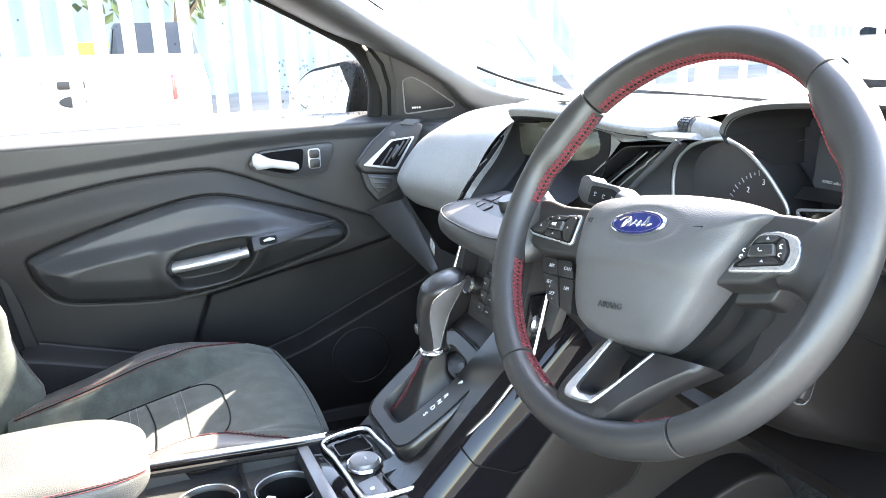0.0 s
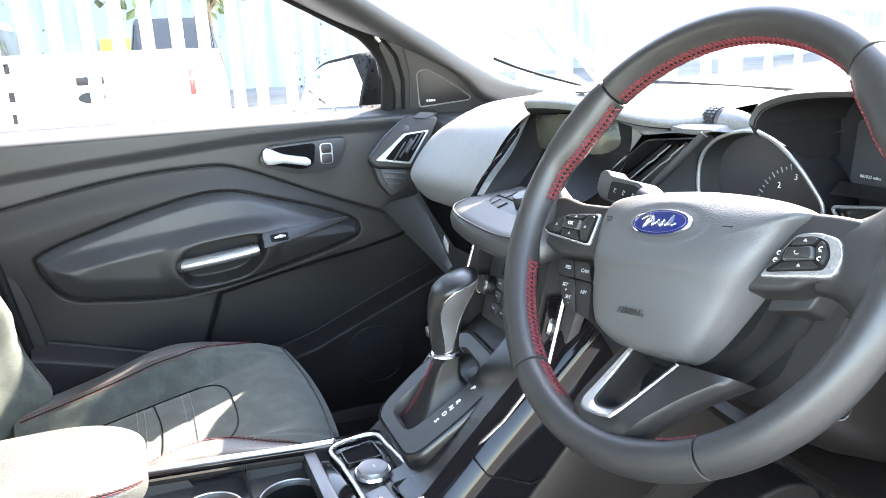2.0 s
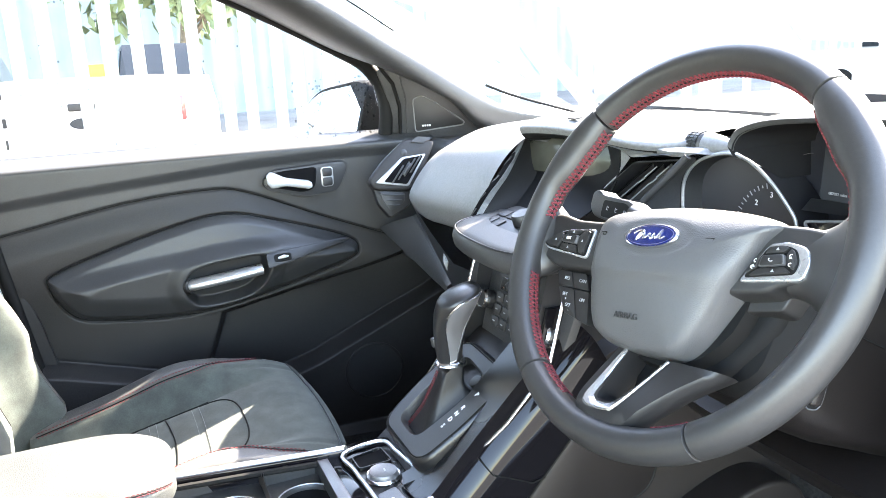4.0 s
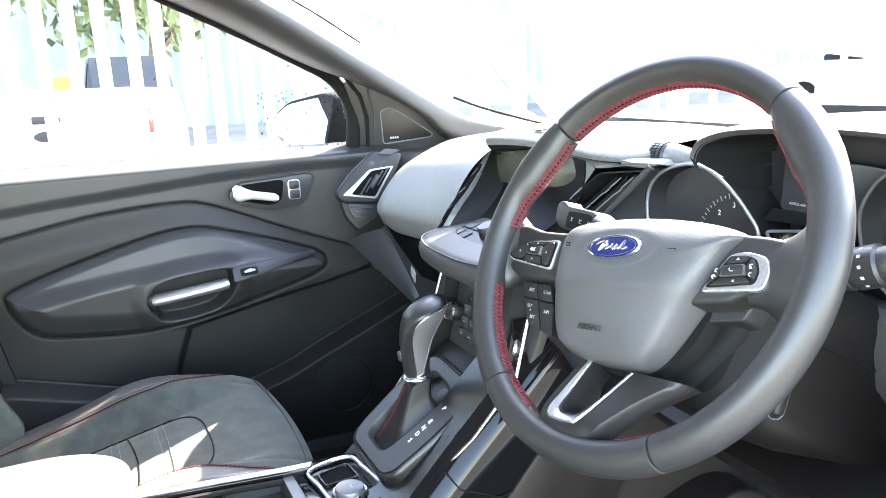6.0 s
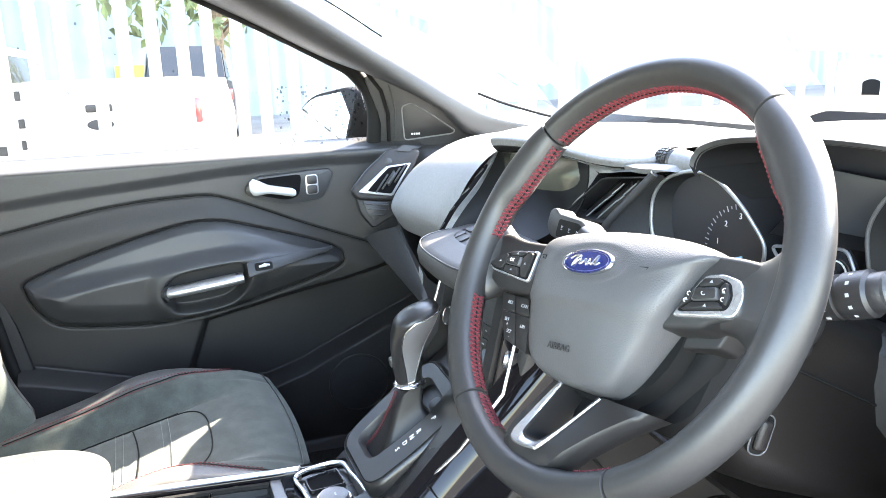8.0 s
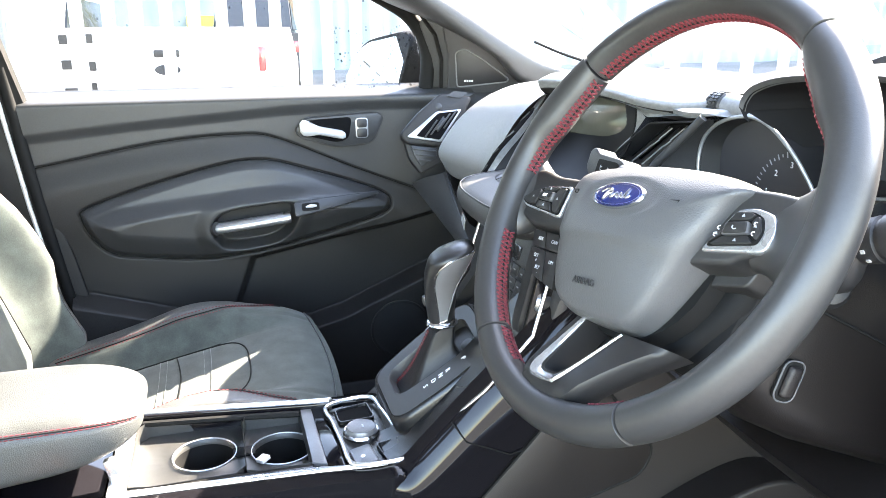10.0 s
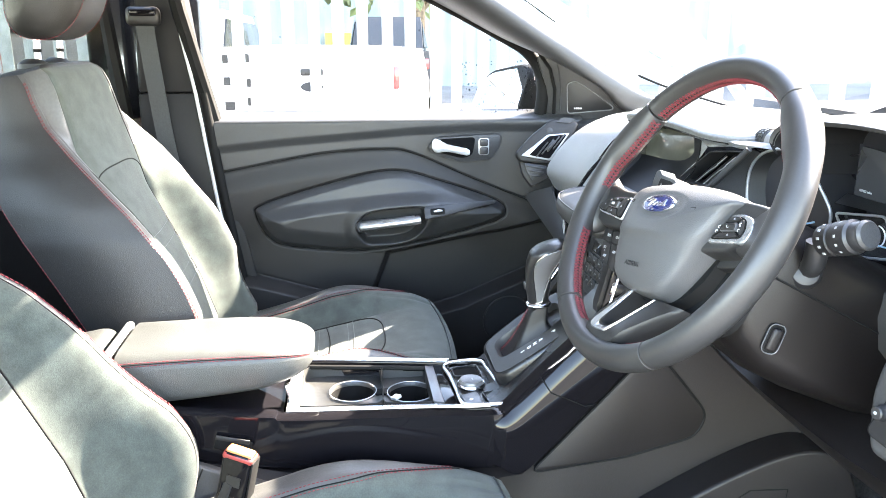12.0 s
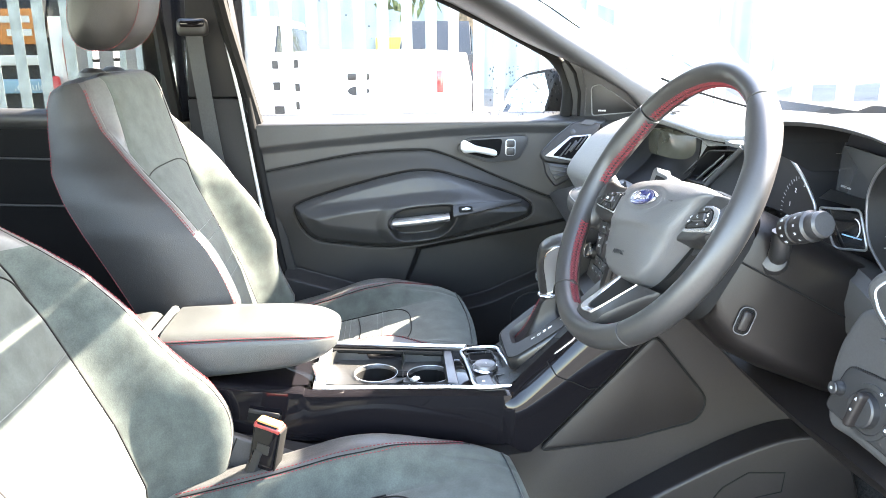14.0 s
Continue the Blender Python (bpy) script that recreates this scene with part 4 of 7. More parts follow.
    rings = [[W @ Vector((x + 0.010 * (x > 0) * k, y, lift(y) + dz)) for (x, y), (hx, hy) in zip(outer, hole)] for k, dz in ((-0.4, -0.030), (0.2, -0.016), (0.0, -0.005))]
    rings.append([W @ Vector((x + (hx - x) * 0.12, y + (hy - y) * 0.12, lift(y) - 0.0008)) for (x, y), (hx, hy) in zip(outer, hole)])
    rings.append([W @ Vector((x + (hx - x) * 0.5, y + (hy - y) * 0.5, lift(y + (hy - y) * 0.5))) for (x, y), (hx, hy) in zip(outer, hole)])
    rings.append([W @ Vector((hx, hy, lift(hy) - 0.001)) for hx, hy in hole])
    rings.append([W @ Vector((hx * 0.96 - 0.0003, hy * 0.99, lift(hy) - 0.030)) for hx, hy in hole])
    part("lower_spoke", loft(rings, False, False), SPOKE_DARK, w, "dark lower spoke", 50)
    trim = resample([(-0.0255, -0.0925), (-0.0330, -0.1280), (-0.0355, -0.1405), (-0.0310, -0.1475), (-0.0200, -0.1490), (-0.0066, -0.1482), (0.0030, -0.1430), (0.0262, -0.0960)], 36)
    rings = [[W @ Vector((x, y, lift(y) + 0.0002)) for x, y in trim], [W @ Vector((x * 0.8 + hx * 0.2, y * 0.8 + hy * 0.2, lift(y) + 0.0016)) for (x, y), (hx, hy) in zip(trim, hole)], [W @ Vector((x * 0.3 + hx * 0.7, y * 0.3 + hy * 0.7, lift(hy) + 0.0014)) for (x, y), (hx, hy) in zip(trim, hole)], [W @ Vector((hx, hy, lift(hy) - 0.004)) for hx, hy in hole]]
    part("spoke_trim", loft(rings, False, False), SATIN_BRIGHT, w, "satin silver fork edging")
    part("fork_back", prism([(-0.026, -0.086), (-0.026, -0.143), (0.002, -0.143), (0.026, -0.086)], 0.004, W @ Matrix.Translation((0, 0, -0.046))), RUBBER, w)
    # panel behind the cover, with its thin worn edge
    hub = round_poly([(-0.070, -0.015), (-0.064, -0.082), (-0.030, -0.098), (0.0239, -0.0762), (0.036, -0.0716), (0.0406, -0.0608), (0.0499, -0.0458), (0.100, -0.0386), (0.110, -0.015)], 0.004)
    part("hub_cover", prism(hub, 0.024, W @ Matrix.Translation((0, 0, -0.0555)), 0.003, 3), SPOKE_DARK, w)
    part("hub_skirt", prism(round_poly([(-0.060, -0.02), (-0.050, -0.100), (0.050, -0.100), (0.074, -0.075), (0.092, -0.045), (0.090, -0.015)], 0.018), 0.030, W @ Matrix.Translation((0, 0, -0.074)), 0.012, 4), RUBBER, w)
    text_part("airbag_text", "AIRBAG", 0.0076, W @ Matrix.Translation((-0.0160, -0.0675, 0.0046)) @ Matrix.Rotation(radians(12.5), 4, "X"), PLASTIC_DARK, w)
    for x, y, s in ((-0.0648, 0.0044, 0.65), (0.0527, 0.0007, 0.95)):
        pts = [(-0.0045, 0.0022), (0.0040, 0.0026), (0.0030, 0.0005), (0.0045, -0.0022), (-0.0020, -0.0018), (-0.0016, 0.0006)]
        part("horn_mark", sweep([W @ Vector((x + a * s, y + c * s, 0.0104 if x > 0 else 0.0072)) for a, c in pts], 0.00038, 5), RUBBER, w)
    part("boss", lathe([(0.070, -0.080), (0.078, -0.055), (0.072, -0.030)], W @ Matrix.Translation((0, -0.03, 0)) @ Matrix.Diagonal((1, 0.95, 1, 1)), 28), RUBBER, w)


build_wheel()


# ---- seats ----
def seat_half_width(h):
    """Backrest half width by height along the back, 0 to 1."""
    return float(np.interp(h, [-0.2, 0, 0.15, 0.5, 0.60, 0.68, 0.75, 0.84, 0.94, 1.0], [0.195, 0.225, 0.240, 0.228, 0.212, 0.186, 0.158, 0.136, 0.122, 0.114]))


def strip_mesh(fn, us, vs):
    bm = bmesh.new()
    g = [[bm.verts.new(fn(u, v)) for u in us] for v in vs]
    for j in range(len(vs) - 1):
        for i in range(len(us) - 1):
            bm.faces.new((g[j][i], g[j][i + 1], g[j + 1][i + 1], g[j + 1][i]))
    return bm


def build_seat(name, label, cx, dy=0.0, dz=0.0, skew=0.0, broad=0.0, reach=0.0, rise=0.046, sink=0.0, belly=0.0):
    s = thing(name, label, "car seat", group="front seats", at=(cx, -0.4, 0.36))
    C = Vector((cx, dy, dz))

    # cushion: u across -1..1, v from the rear 0 to the front 1
    def cushion(u, v):
        a = abs(u)
        hw = 0.242 - 0.012 * v
        x = hw * u if a < 1 else hw * math.copysign(1 + 0.0 * (a - 1), u)
        y = -0.60 + (0.462 + reach) * v
        z = 0.586 + rise * v - sink * (1 - v) ** 1.3 - 0.032 * (max(0, v - 0.82) / 0.18) ** 2
        z += 0.045 * float(smooth(0.50, 0.74, a)) * float(smooth(0.94, 0.45, v))
        z += 0.016 * float(smooth(0.50, 0.76, a)) * math.exp(-((v - 0.62) / 0.24) ** 2)
        z -= 0.075 * float(smooth(0.86, 1.0, a)) ** 2
        z -= 0.004 * math.exp(-((a - 0.50) / 0.03) ** 2) * float(smooth(0.72, 0.58, v)) + 0.003 * math.exp(-((a - 0.70) / 0.02) ** 2)
        if a < 0.5 and v < 0.86:
            z -= 0.0035 * max(0, math.cos((v * 9.0) * 2 * math.pi)) ** 8 * float(smooth(0.5, 0.46, a)) * float(smooth(0.62, 0.56, v))
        y += 0.02 * (1 - a * a) * v
        if a > 1:
            z -= (a - 1) * 0.30
        return C + Vector((x, y, z))

    vs = list(np.linspace(0, 1, 60))
    part("cushion_insert", strip_mesh(cushion, np.linspace(-0.5, 0.5, 30), vs), SUEDE, s, "dark green-grey suede insert")
    def leather_from(v):
        return 0.70 + 0.17 * float(smooth(0.50, 0.92, v)) ** 1.3

    def band(lo, hi, n):
        """Strip between two borders that run along v."""
        bm = bmesh.new()
        g = [[bm.verts.new(cushion(lo(v) + (hi(v) - lo(v)) * k / n, v)) for k in range(n + 1)] for v in vs]
        for r, q in zip(g, g[1:]):
            for i in range(n):
                bm.faces.new((r[i], r[i + 1], q[i + 1], q[i]))
        return bm

    for sg in (-1, 1):
        part("cushion_bolster", band(lambda v: 0.5 * sg, lambda v: leather_from(v) * sg, 14), SUEDE, s)
        part("cushion_edge", band(lambda v: leather_from(v) * sg, lambda v: 1.02 * sg, 14), LEATHER_EDGE, s, "smooth leather cushion edge")
        part("cushion_side", band(lambda v: 1.02 * sg, lambda v: 1.6 * sg, 8), LEATHER_SIDE, s, "black leather cushion side")
        for off in (-0.016, 0.016):
            part("stitching", stitches([cushion(sg * (leather_from(v) + off), v) + Vector((0, 0, 0.0012)) for v in np.linspace(0.03, 0.86, 70)], 0.0060, 0.0042, 0.00085), RED_THREAD, s, "red stitching")
        part("edge_stitching", stitches([cushion(sg * 0.985, v) + Vector((0, 0, 0.001)) for v in np.linspace(0.45, 0.96, 50)], 0.0060, 0.0042, 0.00085), RED_THREAD, s, "red stitching")
        part("edge_seam", sweep([cushion(sg * leather_from(v), v) + Vector((0, 0, 0.0005)) for v in np.linspace(0.02, 0.88, 60)], 0.0011, 6), RUBBER, s)
    front = [[cushion(u, 1.0) + Vector((0, 0.012 * math.sin(math.pi * k / 6) - 0.05 * (k / 6) ** 2, -0.16 * k / 6)) for u in np.linspace(-1.0, 1.0, 24)] for k in range(7)]
    part("cushion_front", loft(front, False, False), LEATHER_SIDE, s)
    for k in (0.40, 0.425, 0.555, 0.58):
        part("seam", stitches([cushion(u, k) + Vector((0, 0, 0.001)) for u in np.linspace(-0.48, 0.48, 40)], 0.005, 0.004, 0.0006), GREY_THREAD, s)
    arcp = [cushion(0.47 * math.copysign(abs(math.cos(t)) ** 0.55, math.cos(t)), 0.58 + 0.13 * math.sin(t) ** 0.7) + Vector((0, 0, 0.0004)) for t in np.linspace(0.0, math.pi, 44)]
    part("insert_seam", sweep(arcp, 0.0013, 6), RUBBER, s)
    part("insert_seam", sweep([cushion(u, 0.455 + 0.02 * math.cos(3 * u)) + Vector((0, 0, 0.0004)) for u in np.linspace(-0.48, 0.48, 24)], 0.0012, 6), RUBBER, s)
    part("front_piping", sweep([cushion(u, 0.975) + Vector((0, 0.001, 0.0008)) for u in np.linspace(-0.97, 0.97, 40)], 0.0015, 6), LEATHER, s)
    for sg in (-1, 1):
        part("bolster_seam", sweep([cushion(sg * 0.50, v) + Vector((0, 0, 0.0012)) for v in np.linspace(0.02, 0.62, 40)], 0.0014, 6), RUBBER, s)

    # backrest: h from the bottom 0 to the top 1; front edge, rear edge and insert run as three curves
    def level(h):
        return 0.60 + 0.532 * h

    def edge_y(z):
        return float(np.interp(z, [0.48, 0.60, 0.733, 0.836, 0.913, 0.96, 0.996, 1.04, 1.08, 1.11, 1.135], [-0.560, -0.530, -0.560, -0.622, -0.682, -0.727, -0.764, -0.803, -0.822, -0.831, -0.844]))

    def rear_y(z):
        return float(np.interp(z, [0.48, 0.60, 0.784, 0.90, 0.967, 1.04, 1.085, 1.115, 1.135], [-0.640, -0.700, -0.798, -0.862, -0.893, -0.906, -0.908, -0.902, -0.885]))

    def insert_y(z):
        return float(np.interp(z, [0.48, 0.60, 0.70, 0.80, 0.90, 1.0, 1.06, 1.10, 1.125, 1.135], [-0.625, -0.618, -0.650, -0.695, -0.742, -0.776, -0.790, -0.799, -0.810, -0.824]))

    nrm = Vector((0, 0.93, 0.36)).normalized()

    def backrest(u, h):
        a = abs(u)
        more = broad * float(smooth(0.50, 0.78, h)) * (1.0 if u < 0 else 0.15)
        hw = seat_half_width(h) + more
        iw = float(np.interp(h, [0, 0.5, 0.62, 0.72, 0.8, 1.0], [0.158, 0.156, 0.142, 0.118, 0.106, 0.096])) + 0.75 * more
        z = level(h)
        ie, ii = edge_y(z) + belly * math.exp(-((z - 0.68) / 0.085) ** 2), insert_y(z)
        y = ii + (ie - ii) * float(smooth(0.50, 0.86, a)) - 0.008 * float(smooth(0.92, 1.0, a))
        y -= 0.005 * math.exp(-((a - 0.50) / 0.025) ** 2) + 0.003 * math.exp(-((a - 0.87) / 0.015) ** 2)
        y += 0.010 * math.sin(math.pi * max(0.0, h)) * max(0.0, 1 - (a / 0.5) ** 2)
        if a < 0.47:
            for k in (0.20, 0.25, 0.36, 0.41):
                y -= 0.0022 * math.exp(-((h - k) / 0.008) ** 2)
        x = iw * a / 0.5 if a < 0.5 else iw + (hw - iw) * (min(a, 1.0) - 0.5) / 0.5
        if a > 1:
            k = (a - 1) / 0.5
            y = y + (rear_y(z) - y) * k
            x += 0.016 * math.sin(math.pi * k) - 0.006 * k
        z -= 0.010 * float(smooth(0.45, 1.0, min(a, 1.0))) * h ** 16 + 0.006 * (max(0, a - 1) / 0.5) * h ** 16
        y -= skew * math.copysign(x, u) * float(smooth(0.45, 0.8, h))
        return C + Vector((math.copysign(x, u), y, z))

    hs = list(np.linspace(-0.2, 1, 72))
    part("backrest_insert", strip_mesh(backrest, np.linspace(-0.5, 0.5, 30), hs), SUEDE, s, "dark green-grey suede insert")
    low, high = [h for h in hs if h <= 0.705], [h for h in hs if h >= 0.69]
    for sg in (-1, 1):
        part("backrest_bolster", strip_mesh(backrest, [sg * q for q in np.linspace(0.5, 0.87, 14)], low), SUEDE, s)
        part("shoulder_wing", strip_mesh(backrest, [sg * q for q in np.linspace(0.5, 0.87, 14)], high), LEATHER_EDGE, s, "smooth leather shoulder wing")
        part("backrest_edge", strip_mesh(backrest, [sg * q for q in np.linspace(0.87, 1.0, 8)], hs), LEATHER_EDGE, s, "leather bolster edge")
        part("backrest_side", strip_mesh(backrest, [sg * q for q in np.linspace(1.0, 1.5, 10)], hs), LEATHER_SIDE, s, "black leather side panel")
        part("edge_seam", sweep([backrest(sg * 0.87, h) + nrm * 0.0004 for h in np.linspace(-0.15, 0.97, 66)], 0.0012, 6), RUBBER, s)
        for q in (0.972, 1.0, 1.5):
            part("stitching", stitches([backrest(sg * q, h) + nrm * 0.001 + Vector((sg * 0.001, 0, 0)) for h in np.linspace(-0.15, 0.97, 90)], 0.0065, 0.0048, 0.0010), RED_THREAD, s, "red stitching")
    shell = [[backrest(1.5, h).lerp(backrest(-1.5, h), k / 15) - Vector((0, 0.02 * math.sin(math.pi * k / 15), 0)) for k in range(16)] for h in hs]
    part("back_shell", loft(shell, False, False), LEATHER_SIDE, s)
    brim = [backrest(u, 1.0) for u in np.linspace(-1.5, 1.5, 46)] + shell[-1][1:-1]
    mid = sum(brim, Vector()) / len(brim)
    part("top_edge", loft([brim] + [[p.lerp(mid, k) + Vector((0, 0, dz_)) for p in brim] for k, dz_ in ((0.12, 0.006), (0.45, 0.010), (0.96, 0.012))], True, False), LEATHER_SIDE, s)
    arcp = [backrest(0.47 * math.copysign(abs(math.cos(t)) ** 0.6, math.cos(t)), 0.56 + 0.11 * math.sin(t) ** 0.7) + nrm * 0.0004 for t in np.linspace(0, math.pi, 44)]
    part("insert_seam", sweep(arcp, 0.0013, 6), RUBBER, s)
    for sg in (-1, 1):
        part("bolster_seam", sweep([backrest(sg * 0.50, h) + nrm * 0.0015 for h in np.linspace(-0.15, 0.97, 66)], 0.0014, 6), RUBBER, s)
    for k in (0.20, 0.25, 0.36, 0.41):
        part("seam", stitches([backrest(u, k) + nrm * 0.001 for u in np.linspace(-0.48, 0.48, 40)], 0.005, 0.004, 0.0006), GREY_THREAD, s)
    part("seat_base", box(0.42, 0.44, 0.16, Matrix.Translation((cx, -0.37 + dy, 0.47 + dz)), 0.02), PLASTIC_DARK, s)
    # head restraint
    rings = []
    for i in range(21):
        t = -1 + 2 * i / 20
        k = max(0.0, 1 - abs(t) ** 5) ** 0.5
        rings.append([C + Vector((0.106 * t, -0.815, 1.268)) + Vector((0, (0.070 - 0.010 * t * t) * math.copysign(abs(math.cos(a)) ** 0.8, math.cos(a)) * (0.12 + 0.88 * k) + 0.022 * math.sin(a), 0.092 * math.copysign(abs(math.sin(a)) ** 0.85, math.sin(a)) * (0.45 + 0.55 * k))) for a in [2 * math.pi * j / 32 for j in range(32)]])
    part("head_restraint", loft(rings), LEATHER_SIDE, s, "black leather head restraint", 75)
    for i in (4, 16):
        part("stitching", stitches([p + (p - (C + Vector((0, -0.815, 1.268)))) * 0.01 for p in rings[i] + rings[i][:1]], 0.0065, 0.0048, 0.0010), RED_THREAD, s, "red stitching")
    for dx in (-0.055, 0.055):
        part("post", sweep([C + Vector((dx, -0.850, 1.06)), C + Vector((dx, -0.840, 1.22))], 0.006, 12), CHROME, s, "chrome head restraint post")
        for q in (0.35, 0.62):
            part("post_notch", lathe([(0.0064, -0.003), (0.0068, 0.0), (0.0064, 0.003)], Matrix.Translation(C + Vector((dx, -0.850 + 0.010 * q, 1.06 + 0.16 * q))), 12), RUBBER, s)
        part("post_guide", lathe([(0.026, 0.0), (0.024, 0.008), (0.012, 0.016)], Matrix.Translation(C + Vector((dx, -0.853, 1.130)))), PLASTIC_DARK, s)
    return s


build_seat("passenger_seat", "front passenger seat in grey suede and black leather", -0.325, skew=0.03, broad=0.085, reach=-0.010, rise=0.036, sink=0.062, belly=-0.028)
build_seat("driver_seat", "driver's seat in grey suede and black leather", 0.378, -0.045, -0.042, reach=0.055, sink=0.055, belly=0.042)


# ---- centre console ----
def quad_strip(a, b, z, th, nm, mat, owner, bevel=0.002):
    """A flat bar between two plan lines a and b (lists of x, y), top at z."""
    return part(nm, prism(list(a) + list(b)[::-1], th, Matrix.Translation((0, 0, z - th)), bevel), mat, owner)


def build_console():
    c = thing("centre_console", "gloss black centre console with silver cup tray", "console", at=(0.03, -0.3, 0.4))
    z = 0.652
    # silver deck round the tray, tapering forwards
    near = [(0.098, -0.432), (0.106, -0.300), (0.112, -0.205), (0.118, -0.150), (0.121, -0.110), (0.114, -0.092)]
    near_in = [(0.090, -0.412), (0.097, -0.300), (0.102, -0.212), (0.110, -0.170), (0.112, -0.120), (0.105, -0.098)]
    quad_strip(near, near_in, z, 0.012, "deck_rail", SATIN_BRIGHT, c)
    quad_strip([(x - 0.0002, y) for x, y in near_in[:3]], [(0.082, -0.412), (0.086, -0.300), (0.089, -0.212)], z - 0.004, 0.012, "rail_lining", GLOSS, c)
    far = [(-0.084, -0.432), (-0.066, -0.300), (-0.050, -0.205), (-0.046, -0.170)]
    far_in = [(-0.070, -0.412), (-0.054, -0.300), (-0.040, -0.214), (-0.036, -0.178)]
    far_mid = [(-0.077, -0.420), (-0.060, -0.300), (-0.045, -0.210), (-0.041, -0.175)]
    quad_strip(far, far_mid, z + 0.008, 0.020, "deck_rail", SATIN_BRIGHT, c)
    quad_strip([(x + 0.0002, y) for x, y in far_mid], far_in, z + 0.004, 0.016, "rail_lining", GLOSS, c)
    part("rail_shadow_gap", sweep([(x + 0.006, y, z - 0.004) for x, y in far_in[:3]], 0.004, 6), RUBBER, c)
    quad_strip([(-0.070, -0.4125), (0.084, -0.4125)], [(-0.084, -0.4315), (0.098, -0.4315)], z + 0.004, 0.016, "tray_end", SATIN_BRIGHT, c)
    quad_strip([(-0.040, -0.2130), (0.0905, -0.2130)], [(-0.0385, -0.1985), (0.0985, -0.1965)], z - 0.001, 0.012, "tray_end", SATIN_DARK, c)
    quad_strip([(-0.0385, -0.1983), (0.0985, -0.1963)], [(-0.036, -0.1785), (0.1075, -0.1715)], z - 0.004, 0.012, "tray_bridge", GLOSS, c)
    part("upright", box(0.010, 0.012, 0.040, pose(0.074, -0.424, 0.664, 12), 0.002), SATIN_BRIGHT, c)
    part("upright", box(0.010, 0.012, 0.034, pose(-0.060, -0.424, 0.664, 12), 0.002), PLASTIC_DARK, c)
    part("tray_floor", box(0.17, 0.22, 0.006, Matrix.Translation((0.018, -0.312, 0.560))), PLASTIC_DARK, c)
    # gloss side towards the driver: bulges below a soft shoulder
    rings = []
    for y, zt, zb, x in ((-0.74, 0.686, 0.640, 0.112), (-0.62, 0.676, 0.602, 0.114), (-0.52, 0.664, 0.580, 0.112), (-0.45, 0.655, 0.570, 0.106), (-0.432, 0.648, 0.567, 0.104), (-0.30, 0.648, 0.560, 0.112), (-0.20, 0.648, 0.558, 0.118), (-0.150, 0.648, 0.560, 0.124), (-0.118, 0.649, 0.560, 0.126), (-0.108, 0.646, 0.560, 0.118), (-0.100, 0.640, 0.562, 0.106)):
        rings.append([Vector((x - 0.006, y, zt + 0.001)), Vector((x + 0.0105, y, zt - 0.0010)), Vector((x + 0.0135, y, zt - 0.0035)), Vector((x + 0.0150, y, zt * 0.80 + zb * 0.20)), Vector((x + 0.0155, y, zt * 0.35 + zb * 0.65)), Vector((x + 0.0120, y, zb)), Vector((x + 0.002, y, zb - 0.008))])
    cols = [spline(list(q), 4) for q in zip(*rings)]
    part("gloss_side", loft([list(q) for q in zip(*cols)], False, False), GLOSS, c, "gloss black side panel")
    part("far_side", box(0.02, 0.60, 0.16, pose(-0.076, -0.38, 0.570, 0, 0, -5), 0.004), GLOSS, c)
    part("plinth", box(0.19, 0.66, 0.24, Matrix.Translation((0.02, -0.40, 0.44)), 0.01), PLASTIC_HARD, c)
    # gloss sill that carries the lid
    part("lid_seat", loft([[Vector((x, y, zt)) for x in (-0.070, 0.0, 0.100, 0.116)] for y, zt in ((-0.75, 0.690), (-0.62, 0.674), (-0.52, 0.660), (-0.436, 0.646))], False, False), GLOSS, c)
    part("side_slot", box(0.003, 0.048, 0.007, pose(0.1335, -0.505, 0.628, -14), 0.001), PLASTIC_DARK, c)
    part("slot_shadow", box(0.003, 0.052, 0.018, pose(0.1322, -0.505, 0.619, -14), 0.001), RUBBER, c)

    # armrest lid: flat padded top with a rolled nose
    a = thing("armrest", "padded black leather armrest lid with red stitching", "armrest", at=(0.03, -0.5, 0.68))
    rings, top = [], []
    for i in range(33):
        t = i / 32
        y = -0.662 + 0.272 * math.sin(math.pi / 2 * min(1.0, t * 1.0)) ** 0.9
        f = (y + 0.662) / 0.272
        k = 1.0 if f < 0.60 else math.sqrt(max(0.0, 1 - ((f - 0.60) / 0.40) ** 2.8))
        zt, zb = 0.748 + 0.003 * math.sin(3 * f) - 0.004 * f, 0.666 + 0.018 * f + 0.012 * f ** 4
        kx, kz = 0.42 + 0.58 * k, 0.16 + 0.84 * k
        zc, hh = zb + (zt - zb) * 0.54, (zt - zb) / 2
        cx, hw = 0.024 + 0.006 * (1 - f), 0.086
        rings.append([Vector((cx + hw * kx * math.copysign(abs(math.cos(an)) ** 0.36, math.cos(an)), y, zc + hh * kz * math.copysign(abs(math.sin(an)) ** 0.46, math.sin(an)))) for an in [2 * math.pi * j / 40 for j in range(40)]])
        if f < 0.985:
            top.append((cx, hw * kx, y, zc, hh * kz))
    part("pad", loft(rings), LEATHER, a, "", 60)
    seam = lambda an: [Vector((cx + (hw + 0.0006) * math.copysign(abs(math.cos(an)) ** 0.36, math.cos(an)), y, zc + (hh + 0.0006) * abs(math.sin(an)) ** 0.46)) for cx, hw, y, zc, hh in top]
    part("seam_line", sweep(seam(0.50), 0.0009, 5), RUBBER, a)
    for an in (0.42, 0.58):
        part("stitching", stitches(seam(an), 0.0052, 0.0040, 0.00085), RED_THREAD, a, "red double stitching")
    part("lid_hinge", box(0.155, 0.014, 0.074, pose(0.028, -0.676, 0.712, 4), 0.006, 3), SATIN, a, "satin silver hinge bar")
